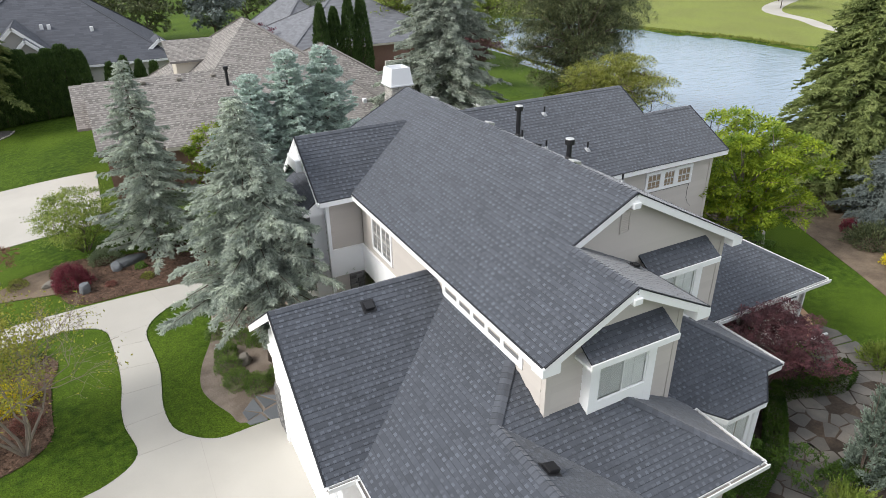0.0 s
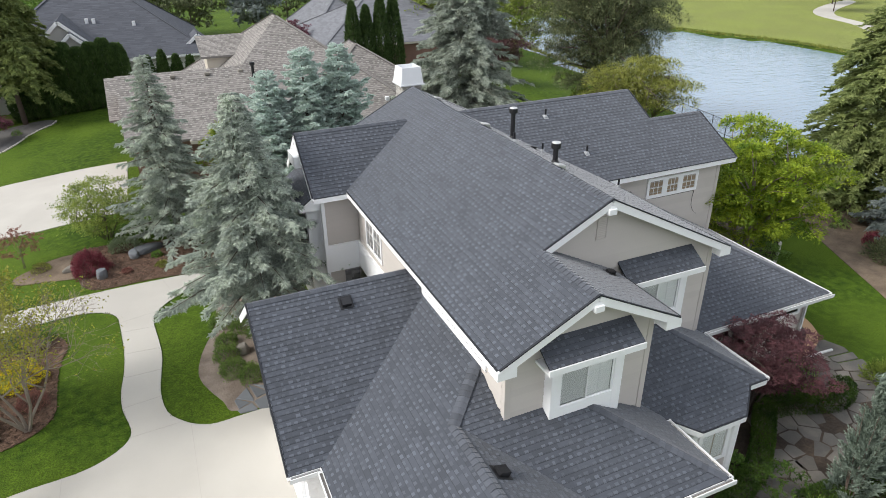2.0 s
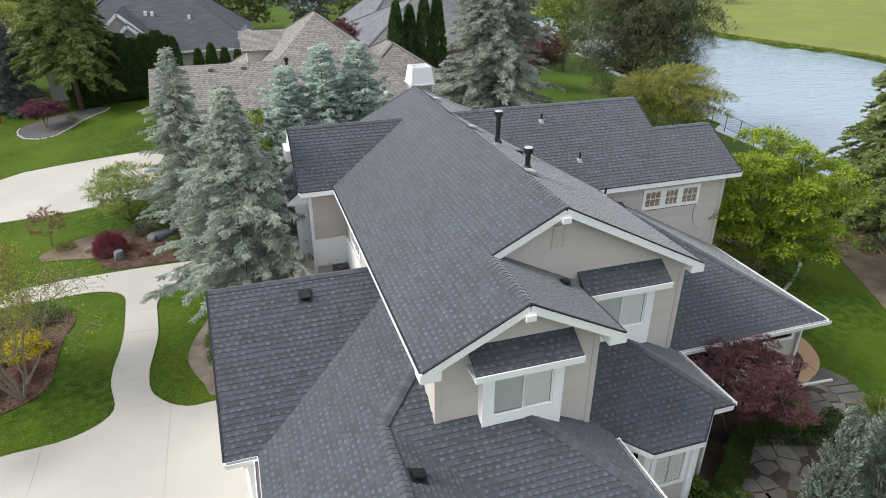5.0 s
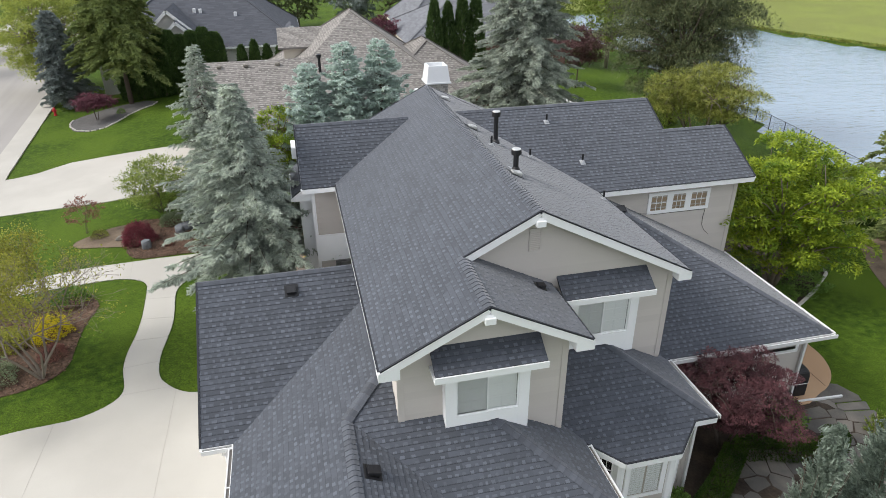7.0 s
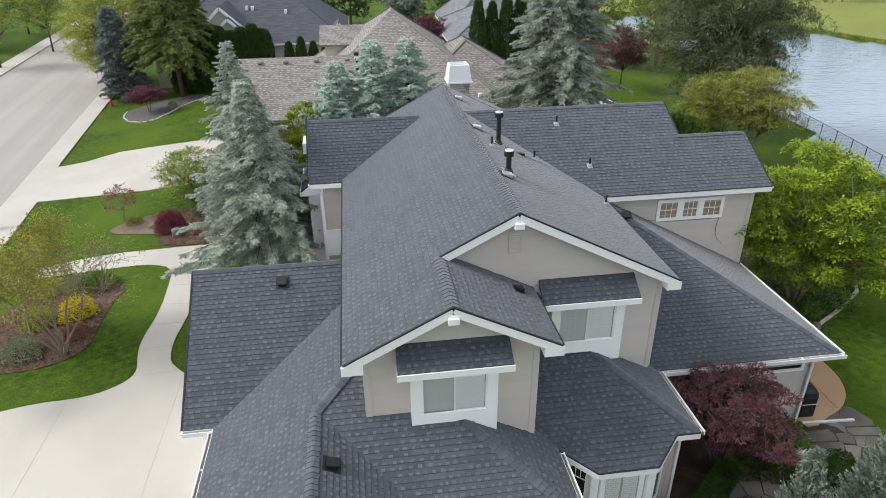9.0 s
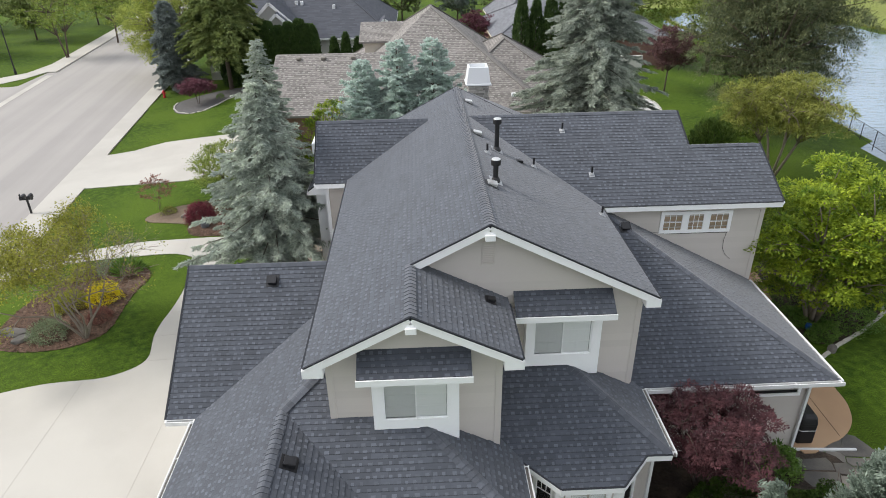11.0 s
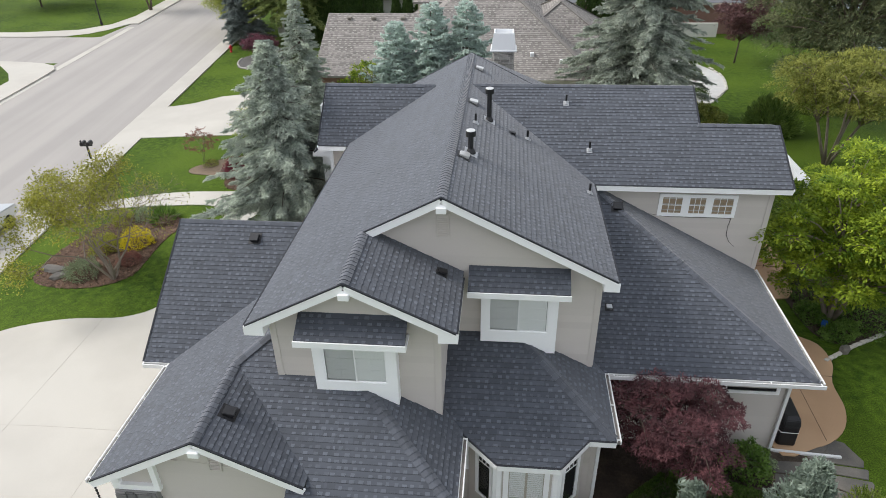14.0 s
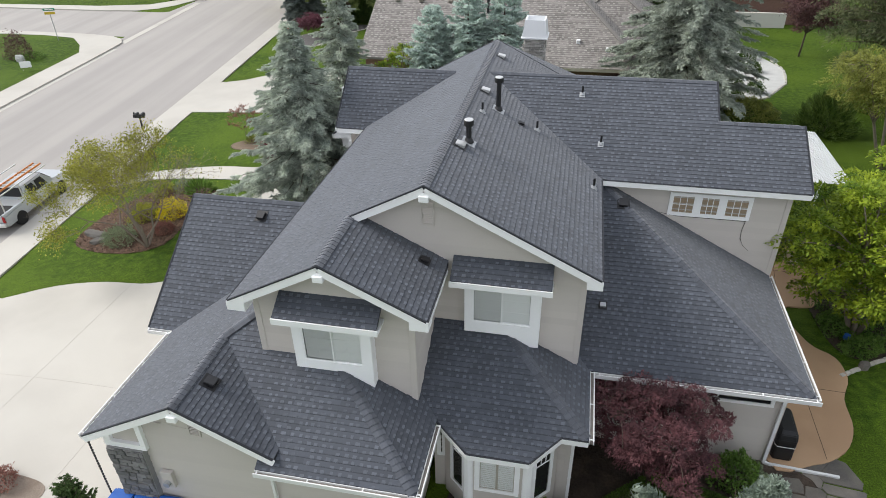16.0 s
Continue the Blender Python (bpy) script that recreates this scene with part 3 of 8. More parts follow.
def groove(name, a, b, parent, mat="joint", w=0.012, lift=0.0335):
    bm = bmesh.new()
    n = max(2, int(math.dist(a, b) / 0.5))
    for k in range(n):
        p, q = [(a[0] + (b[0] - a[0]) * t / n, a[1] + (b[1] - a[1]) * t / n) for t in (k, k + 1)]
        beam(bm, (*p, ground_z(*p) + lift - 0.004), (*q, ground_z(*q) + lift - 0.004), w, 0.01)
    return part(name, bm, M[mat], parent)


for a, b in (((-1.1, 17.75), (0.6, 17.85)), ((-1.32, 19.4), (-0.02, 19.55)), ((-1.25, 21.2), (0.05, 21.2)), ((-1.25, 22.8), (0.05, 22.7)), ((-1.42, 24.5), (-0.08, 24.4)),
             ((-1.4, 25.3), (0.05, 25.6)), ((-2.4, 26.6), (-2.6, 28.5)), ((-5.0, 26.92), (-5.0, 28.58)), ((-7.2, 26.97), (-7.2, 28.38)), ((0.9, 26.6), (0.4, 28.5)),
             ((4.0, 11.0), (-9.1, 11.0)), ((-3.0, 16.8), (-3.0, 2.2)), ((4.0, 6.5), (-8.5, 6.5)), ((0.8, 17.6), (0.8, 2.2))):
    groove("joint", a, b, drive)

tagged(sheet("driveway_neighbour", [(-14.0, 44.6), (-13.3, 44.8), (-12.0, 45.5), (-11.2, 46.3), (-10.2, 47.1), (-8.0, 47.4), (-4.0, 47.5), (-1.0, 47.6), (-1.0, 38.0), (-5.6, 37.6), (-10.1, 38.0), (-13.2, 37.9)], M["concrete"], 0.04, 0.1), "pale concrete driveway of the neighbouring house", "driveway", kind="structure")


EDGED = []


def bed(name, pts, mat, label, lift=0.025, kind="structure", category="planting bed"):
    if name in ("bed_island", "bed_path", "bed_sapling", "bed_east"):
        EDGED.append(list(pts) + [pts[0]])
    return tagged(sheet(name, smooth_loop(pts, 4), M[mat], lift, 0.08), label, category, kind=kind)


bed("bed_island", [(-8.4, 20.0), (-6.6, 19.1), (-4.6, 19.1), (-3.5, 20.0), (-3.5, 21.8), (-3.5, 23.3), (-3.3, 24.5), (-3.9, 25.5), (-5.8, 26.1), (-7.6, 25.2), (-8.6, 22.6)], "mulch", "bark mulch bed in the front lawn")
bed("bed_drive", [(-1.3, 7.2), (-0.2, 7.25), (0.7, 7.05), (0.8, 6.5), (0.5, 5.8), (-1.0, 5.8), (-1.6, 6.4)], "dry_bed", "small bare soil bed at the edge of the driveway", lift=0.045)
bed("bed_path", [(-2.6, 28.9), (0.0, 28.75), (2.8, 28.7), (3.6, 30.5), (2.6, 33.0), (-0.2, 33.0), (-2.0, 33.6), (-3.6, 33.4), (-3.4, 31.2)], "mulch", "bark mulch bed beside the path")
bed("bed_sapling", [(-6.2, 32.0), (-5.6, 32.6), (-4.5, 33.3), (-3.0, 33.2), (-2.5, 31.6), (-3.1, 30.5), (-4.8, 30.9), (-5.9, 31.3)], "soil", "bare soil bed round a young tree")
bed("bed_entry", [(1.5, 21.5), (1.3, 20.0), (1.9, 18.4), (2.4, 17.6), (5.2, 17.6), (6.0, 20.0), (6.0, 27.2), (3.4, 27.6), (2.6, 25.6), (2.2, 23.4)], "dry_bed", "dry tan soil bed beside the front entry")
bed("bed_garden", [(12.6, 9.5), (12.3, 4.0), (15.5, 1.0), (22, 1.0), (27, 4), (26.2, 8.0), (22.8, 9.2), (22.2, 10.4), (21.2, 11.2), (15.5, 12.0)], "garden_soil", "soil bed round the flagstone garden, coloured dark for shade")
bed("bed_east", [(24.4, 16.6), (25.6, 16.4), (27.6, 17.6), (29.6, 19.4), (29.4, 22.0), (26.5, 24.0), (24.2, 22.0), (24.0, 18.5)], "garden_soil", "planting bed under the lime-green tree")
bed("bed_bank", [(27.2, 11.0), (28.3, 13.1), (29.0, 14.6), (30.1, 16.9), (31.15, 18.85), (33.2, 21.0), (38.5, 21.0), (39.5, 12.0), (37.0, 2.0), (26.5, 2.0), (26.3, 9.0)], "soil", "brown soil bank under the conifers")
bed("bed_neighbour", [(-12.9, 57.4), (-12.2, 56.0), (-10.9, 55.4), (-9.6, 56.4), (-9.0, 58.0), (-8.2, 60.2), (-7.1, 61.6), (-6.6, 63.0), (-8.0, 64.2), (-10.5, 63.4), (-12.2, 61.6), (-13.2, 59.6)], "gravel", "dark gravel bed with a pale edging")
bed("bed_backyard", [(24.5, 41.5), (27.5, 43.5), (29.5, 47.0), (29.8, 51.0), (27.0, 56.0), (21.0, 56.0), (20.5, 42.0)], "white_gravel", "pale gravel bed with clipped shrubs")
tagged(sheet("patio", smooth_loop([(20.9, 11.4), (22.2, 11.35), (23.2, 12.0), (23.7, 13.0), (23.8, 14.2), (24.2, 15.2), (24.1, 16.2), (23.4, 16.9), (23.0, 18.8), (24.4, 19.4), (24.6, 23.5), (21.3, 24.0), (20.9, 17.0)], 4), M["tan_concrete"], 0.06, 0.12), "tan stained concrete patio with scored joints", "patio", kind="structure")
patio = bpy.data.objects["patio"]
groove("joint", (21.4, 14.6), (23.95, 14.5), patio, "patio_joint", lift=0.0645)
groove("joint", (22.6, 11.6), (22.7, 16.9), patio, "patio_joint", lift=0.0645)
groove("joint", (22.8, 21.4), (24.55, 21.3), patio, "patio_joint", lift=0.0645)
groove("joint", (22.9, 19.0), (23.6, 23.6), patio, "patio_joint", lift=0.0645)

# ---- the house ----
house = thing("house", "two-storey taupe house with white trim under charcoal shingle roofs", "house")
COURSE = 0.143
SHINGLED = []


class Slope:
    """A roof plane: which way it faces, where its eave lies, the eave's height and the pitch."""

    def __init__(self, face, e, z0, m):
        self.face, self.e, self.z0, self.m = face, e, z0, m

    def w(self, x, y):
        return {"-x": x - self.e, "+x": self.e - x, "-y": y - self.e, "+y": self.e - y}[self.face]

    def z(self, x, y):
        return self.z0 + self.m * self.w(x, y)

    def uw(self, p):
        return (p[1] if self.face[1] == "x" else p[0], self.w(*p))

    def xy(self, u, w):
        if self.face[1] == "x":
            return (self.e + w if self.face == "-x" else self.e - w, u)
        return (u, self.e + w if self.face == "-y" else self.e - w)

    def normal(self):
        n = {"-x": (-self.m, 0, 1), "+x": (self.m, 0, 1), "-y": (0, -self.m, 1), "+y": (0, self.m, 1)}[self.face]
        return Vector(n).normalized()


def shingle_piece(sl, poly, w0, w1, lift, verts, faces, tones, tone=0):
    """One tab: its lower edge stands proud, its upper edge runs under the next course."""
    n = sl.normal()
    base = len(verts)
    top = []
    for u, w in poly:
        x, y = sl.xy(u, w)
        f = (w1 - w) / (w1 - w0)
        top.append(Vector((x, y, sl.z(x, y))) + n * (0.004 + (lift - 0.004) * f))
    verts.extend(tuple(v) for v in top)
    verts.extend(tuple(v - n * (lift + 0.01)) for v in top)
    k = len(poly)
    order = list(range(k))
    a, b, c = top[0], top[1], top[2]
    if (b - a).cross(c - a).dot(n) < 0:
        order = order[::-1]
    faces.append([base + j for j in order])
    tones.append(tone)
    low = min(w for _, w in poly) + 0.002
    for q in range(k):
        j0, j1 = order[q], order[(q + 1) % k]
        # only edges that show: a tab's foot and flanks, a sheet's foot
        foot = poly[j0][1] < low and poly[j1][1] < low
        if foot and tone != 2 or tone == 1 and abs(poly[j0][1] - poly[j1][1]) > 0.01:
            faces.append([base + j1, base + j0, base + k + j0, base + k + j1])
            tones.append(tone)


def shingles(sl, polys, rng, course=COURSE, wide=1.0, tab=1.0, single=None, tabs=True):
    """Courses of laminated tabs over convex plan polygons. single: a plan box whose tabs become pieces of their own."""
    dw = course / math.hypot(1, sl.m)
    verts, faces, tones, pieces = [], [], [], []
    for poly in polys:
        hull = ccw([sl.uw(p) for p in poly])
        u0, u1 = min(p[0] for p in hull), max(p[0] for p in hull)
        w0, w1 = min(p[1] for p in hull), max(p[1] for p in hull)
        for k in range(math.floor(w0 / dw) - 1, math.ceil(w1 / dw) + 1):
            lo, hi = k * dw, (k + 1) * dw
            items = []
            # base sheets, each topped by darker granules painted as the next course's shadow
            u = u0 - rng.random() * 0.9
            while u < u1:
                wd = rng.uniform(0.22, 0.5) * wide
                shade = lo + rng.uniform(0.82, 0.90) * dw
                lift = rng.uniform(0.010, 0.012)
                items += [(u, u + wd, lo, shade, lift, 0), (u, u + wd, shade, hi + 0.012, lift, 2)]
                u += wd
            # laminated tabs along the lower half
            u = u0 - rng.random() * 0.3
            while u < u1 and tabs:
                wd = rng.uniform(0.06, 0.115) * tab
                if rng.random() < 0.92:
                    items.append((u, u + wd, lo - 0.004, lo + rng.uniform(0.36, 0.54) * dw, 0.0175, 1))
                u += wd + rng.uniform(0.07, 0.16) * tab
            for ua, ub, wa, wb, lift, tone in items:
                cut = clip_convex([(ua, wa), (ub, wa), (ub, wb), (ua, wb)], hull)
                if len(cut) < 3:
                    continue
                cx, cy = sl.xy((ua + ub) / 2, (lo + hi) / 2)
                if single and single[0] < cx < single[2] and single[1] < cy < single[3]:
                    pieces.append((cut, lo, hi, lift, tone))
                else:
                    shingle_piece(sl, cut, lo, hi, lift, verts, faces, tones, tone)
    return verts, faces, tones, pieces


def roof(sl, polys, seed, thick=0.14, mat="shingle", deck="shingle_deck", single=None, parent=house, wmax=0.25, course=COURSE):
    """A roof slope: a deck slab under shingles."""
    bm = bmesh.new()
    for poly in polys:
        pts = [(x, y, sl.z(x, y)) for x, y in ccw(poly)]
        prism(bm, [Vector(p) - Vector((0, 0, thick)) for p in pts], (0, 0, thick))
    slope = part("roof_slope", bm, M[deck], parent)
    SHINGLED.append((slope, sl, polys, seed, mat, single, wmax, course))
    return slope


RIDGE_X, MAIN_Z = 11.435, 8.232
main_l = Slope("-x", 7.19, 6.02, 0.521)
main_r = Slope("+x", 15.72, 6.06, 0.5069)
a_r = Slope("+x", 11.94, 6.04, 0.501)
roof(main_l, [[(7.19, 8.35), (9.538, 8.35), (9.538, 23.73), (7.19, 23.73)], [(9.538, 10.57), (RIDGE_X, 10.57), (RIDGE_X, 23.73), (9.538, 23.73)]], 1)
roof(main_r, [[(RIDGE_X, 10.57), (15.72, 10.57), (15.72, 25.3), (RIDGE_X, 23.73)]], 2)
roof(a_r, [[(9.538, 8.35), (11.94, 8.35), (11.94, 10.84), (9.538, 10.84)]], 3)
gar_f, gar_b = Slope("-y", 10.39, 2.92, 0.69), Slope("+y", 17.81, 2.92, 0.69)
roof(gar_f, [[(2.95, 10.39), (7.6, 10.39), (7.6, 14.10), (2.95, 14.10)]], 4)
roof(gar_b, [[(2.95, 14.10), (7.6, 14.10), (7.6, 17.81), (2.95, 17.81)]], 5)
low_l = Slope("-x", 3.72, 2.92, 0.535)
roof(low_l, [[(3.72, 6.37), (6.44, 6.37), (6.44, 14.0), (3.72, 14.0)], [(6.44, 8.95), (7.6, 10.1), (7.6, 14.0), (6.44, 14.0)]], 6)
c_r = Slope("+x", 8.73, 3.16, 0.53)
roof(c_r, [[(6.44, 6.37), (8.73, 6.37), (8.73, 6.68), (6.44, 8.97)]], 7, single=(6.5, 6.4, 7.6, 7.3))
low_f = Slope("-y", 6.215, 2.914, 0.53)
roof(low_f, [[(9.2, 6.215), (12.08, 6.215), (9.55, 8.74), (9.2, 8.74)], [(9.2, 6.215), (9.2, 8.74), (6.67, 8.74)], [(6.67, 8.74), (7.6, 8.74), (7.6, 10.1), (6.44, 8.97)], [(8.3, 6.215), (9.2, 6.215), (8.73, 6.68), (8.3, 6.68)]], 8, single=(9.3, 6.3, 10.7, 7.2))
r1 = Slope("+x", 12.08, 2.914, 0.53)
roof(r1, [[(12.08, 6.215), (12.08, 8.47), (11.54, 9.01), (11.54, 8.74)], [(12.08, 6.215), (11.54, 8.74), (9.55, 8.74)]], 9)
f2 = Slope("-y", 8.47, 2.9, 0.53)
roof(f2, [[(12.08, 8.47), (15.76, 8.47), (13.38, 10.85), (11.54, 10.85), (11.54, 9.0)], [(12.05, 8.47), (12.93, 7.85), (14.43, 7.85), (15.12, 8.47)]], 10)
r2 = Slope("+x", 15.76, 2.9, 0.53)
roof(r2, [[(15.76, 8.47), (15.76, 10.9), (15.39, 11.26), (15.39, 10.85)], [(15.76, 8.47), (15.39, 10.85), (13.38, 10.85)]], 11)
f3 = Slope("-y", 10.9, 2.906, 0.53)
roof(f3, [[(15.76, 10.9), (21.37, 10.9), (15.77, 16.5), (15.39, 16.5), (15.39, 11.26)]], 12)
r3 = Slope("+x", 21.37, 2.906, 0.53)
roof(r3, [[(21.37, 10.9), (21.37, 16.5), (15.77, 16.5)]], 13)
wing_f, wing_b, wing_b2 = Slope("-y", 16.15, 6.05, 0.56), Slope("+y", 20.6, 6.05, 0.56), Slope("+y", 23.55, 6.05, 0.56)
roof(wing_f, [[(14.6, 16.15), (21.77, 16.15), (21.77, 18.375), (12.0, 18.375)], [(12.0, 18.375), (19.24, 18.375), (19.24, 19.85), (11.6, 19.85)]], 14)
roof(wing_b, [[(19.24, 18.375), (21.77, 18.375), (21.77, 20.6), (19.24, 20.6)]], 15)
roof(wing_b2, [[(11.6, 19.85), (19.24, 19.85), (19.24, 23.55), (11.6, 23.55)]], 16)
porch_f, porch_b = Slope("-y", 19.2, 5.95, 0.834), Slope("+y", 23.3, 5.95, 0.834)
roof(porch_f, [[(6.0, 19.2), (10.2, 19.2), (10.2, 21.25), (6.0, 21.25)]], 17)
roof(porch_b, [[(6.0, 21.25), (10.2, 21.25), (10.2, 23.3), (6.0, 23.3)]], 18)
shed_a, shed_b = Slope("-y", 8.15, 5.80, 0.63), Slope("-y", 10.26, 5.84, 0.66)
roof(shed_a, [[(8.32, 8.15), (10.83, 8.15), (10.83, 8.74), (8.32, 8.74)]], 19, thick=0.05)
roof(shed_b, [[(12.08, 10.26), (14.58, 10.26), (14.58, 10.85), (12.08, 10.85)]], 20, thick=0.05)


# walls: backing slab with lapped boards
def wall(face, at, poly, depth=0.16, board=0.21, mat="siding"):
    """A wall in the plane face=at; poly in (along, z). Boards lap over one another on the outer side."""
    out = {"-y": (0, -1, 0), "+y": (0, 1, 0), "-x": (-1, 0, 0), "+x": (1, 0, 0)}[face]
    out = Vector(out)
    to = (lambda a, z: Vector((a, at, z))) if face[1] == "y" else (lambda a, z: Vector((at, a, z)))
    hull = ccw(poly)
    bm = bmesh.new()
    prism(bm, [to(a, z) - out * 0.012 for a, z in hull], -out * depth)
    body = part("wall", bm, M[mat], house)
    z0, z1 = min(p[1] for p in hull), max(p[1] for p in hull)
    a0, a1 = min(p[0] for p in hull) - 1, max(p[0] for p in hull) + 1
    k = math.floor(z0 / board)
    while k * board < z1:
        cut = clip_convex([(a0, k * board), (a1, k * board), (a1, (k + 1) * board), (a0, (k + 1) * board)], hull)
        k += 1
        if len(cut) < 3:
            continue
        bm = bmesh.new()
        lo = (k - 1) * board
        fr = [bm.verts.new(to(a, z) + out * (0.021 - 0.029 * (z - lo) / board)) for a, z in cut]
        bk = [bm.verts.new(to(a, z) - out * 0.012) for a, z in cut]
        bm.faces.new(fr)
        for q in range(len(cut)):
            bm.faces.new((fr[q], bk[q], bk[(q + 1) % len(cut)], fr[(q + 1) % len(cut)]))
        bmesh.ops.recalc_face_normals(bm, faces=bm.faces[:])
        part("siding_board", bm, M[mat], body)
    return body


wall("-y", 8.74, [(7.6, 3.0), (11.54, 2.9), (11.54, 6.0), (9.54, 7.09), (7.6, 6.08)])
wall("+x", 11.54, [(8.9, 2.9), (10.85, 2.9), (10.85, 6.1), (8.9, 6.1)])
wall("-x", 7.6, [(8.9, 2.9), (19.5, 2.9), (19.5, 6.1), (8.9, 6.1)])
wall("-y", 10.85, [(11.72, 3.0), (15.39, 2.9), (15.39, 6.1), (11.435, 8.07), (9.0, 6.75), (9.0, 6.2)])
wall("+x", 15.39, [(11.03, 2.9), (16.5, 2.9), (16.5, 6.1), (11.03, 6.1)])
wall("-y", 16.5, [(15.55, 2.9), (21.4, 2.9), (21.4, 6.1), (15.55, 6.1)])
wall("+x", 21.4, [(16.68, -0.1), (20.3, -0.1), (20.3, 6.0), (18.375, 7.2), (16.68, 6.1)])
wall("+x", 18.9, [(18.4, 6.0), (21.3, 6.0), (19.85, 7.95)])
wall("+y", 23.4, [(7.6, -0.6), (15.39, -0.2), (15.39, 6.1), (11.435, 8.0), (7.6, 6.1)])
wall("+y", 20.3, [(15.4, -0.2), (21.22, -0.2), (21.22, 6.1), (15.4, 6.1)])
# ground floor
wall("-y", 6.72, [(4.1, -0.7), (11.7, -0.6), (11.7, 2.8), (8.5, 3.1), (6.44, 4.2), (4.1, 3.0)])
wall("-x", 4.1, [(6.9, -0.7), (17.3, -0.7), (17.3, 2.8), (6.9, 2.8)])
wall("+x", 11.7, [(6.9, -0.4), (9.0, -0.4), (9.0, 2.8), (6.9, 2.8)])
wall("-y", 8.85, [(11.9, -0.3), (15.4, -0.2), (15.4, 2.85), (11.9, 2.85)])
wall("+x", 15.4, [(9.02, -0.2), (11.28, -0.2), (11.28, 2.8), (9.02, 2.8)])
wall("-y", 11.28, [(15.55, -0.2), (20.9, -0.1), (20.9, 2.8), (15.55, 2.8)])
wall("+x", 20.9, [(11.45, -0.1), (16.5, -0.1), (16.5, 2.8), (11.45, 2.8)])
wall("+y", 17.3, [(4.28, -0.7), (7.6, -0.7), (7.6, 2.9), (4.28, 2.9)])
wall("-x", 3.4, [(10.8, -0.7), (17.3, -0.7), (17.3, 2.9), (14.10, 5.2), (10.8, 2.9)], mat="trim")
wall("-y", 10.8, [(3.4, -0.7), (4.1, -0.7), (4.1, 2.9), (3.4, 2.9)], mat="trim")
wall("-y", 19.6, [(6.4, 2.0), (7.6, 2.0), (7.6, 6.3), (6.4, 6.1)])
wall("-x", 6.4, [(19.6, -0.7), (22.9, -0.7), (22.9, 6.1), (21.25, 7.5), (19.6, 6.1)])


# white fascias, rakes and gutters
def board(name, a, b, w=0.035, h=0.2, mat="trim", up=(0, 0, 1)):
    bm = bmesh.new()
    beam(bm, a, b, w, h, up)
    return part(name, bm, M[mat], house)


def drip(ends, h=0.020):
    """The dark starter edge that overhangs the white boards."""
    bm = bmesh.new()
    beam(bm, ends[0], ends[1], 0.05, h)
    part("drip_edge", bm, M["shingle_deck"], house)


def rake(sl, x0, x1, y, out=-1, h=0.195):
    """A sloping board under the roof edge at a gable end that faces along y."""
    pts = [Vector((x, y + out * 0.02, sl.z(x, y) - 0.022 - h / 2)) for x in (x0, x1)]
    bm = bmesh.new()
    beam(bm, pts[0], pts[1], 0.04, h)
    part("rake_board", bm, M["trim"], house)
    drip([Vector((x, y + out * 0.028, sl.z(x, y) + 0.004)) for x in (x0, x1)], 0.032)


def rake_x(sl, y0, y1, x, out=1, h=0.2):
    pts = [Vector((x + out * 0.02, y, sl.z(x, y) - 0.022 - h / 2)) for y in (y0, y1)]
    bm = bmesh.new()
    beam(bm, pts[0], pts[1], 0.04, h)
    part("rake_board", bm, M["trim"], house)
    drip([Vector((x + out * 0.028, y, sl.z(x, y) + 0.004)) for y in (y0, y1)], 0.032)


rake(main_l, 7.19, 9.538, 8.35)
rake(a_r, 9.538, 11.94, 8.35)
rake(main_l, 9.538, RIDGE_X, 10.57)
rake(main_r, RIDGE_X, 15.72, 10.57)
rake(low_l, 3.72, 6.44, 6.37)
rake(c_r, 6.44, 8.73, 6.37)
rake(main_l, 7.19, RIDGE_X, 23.73, 1)
rake(main_r, RIDGE_X, 15.72, 23.73, 1)
rake_x(gar_f, 10.39, 14.10, 2.95, -1)
rake_x(gar_b, 14.10, 17.81, 2.95, -1)
rake_x(wing_f, 16.15, 18.375, 21.77, 1)
rake_x(wing_b, 18.375, 20.6, 21.77, 1)
rake_x(wing_f, 18.375, 19.85, 19.24, 1)
rake_x(porch_f, 19.2, 21.25, 6.0, -1)
rake_x(porch_b, 21.25, 23.3, 6.0, -1)


def eave(sl, p, q, h=0.17):
    d = {"-x": (-0.02, 0), "+x": (0.02, 0), "-y": (0, -0.02), "+y": (0, 0.02)}[sl.face]
    z = sl.z(*p) - 0.02 - h / 2
    board("fascia", (p[0] + d[0], p[1] + d[1], z), (q[0] + d[0], q[1] + d[1], sl.z(*q) - 0.02 - h / 2), 0.04, h)
    drip([Vector((r[0] + d[0] * 1.4, r[1] + d[1] * 1.4, sl.z(*r) - 0.006)) for r in (p, q)], 0.012)


eave(main_l, (7.19, 8.35), (7.19, 19.2))
eave(main_r, (15.72, 10.57), (15.72, 16.2))
eave(a_r, (11.94, 8.35), (11.94, 10.57))
eave(wing_f, (15.6, 16.15), (21.77, 16.15))
eave(porch_f, (6.0, 19.2), (7.19, 19.2))
eave(f2, (12.05, 8.47), (12.93, 7.85))
eave(f2, (12.93, 7.85), (14.43, 7.85))
eave(f2, (14.43, 7.85), (15.12, 8.47))
eave(f2, (15.12, 8.47), (15.76, 8.47))


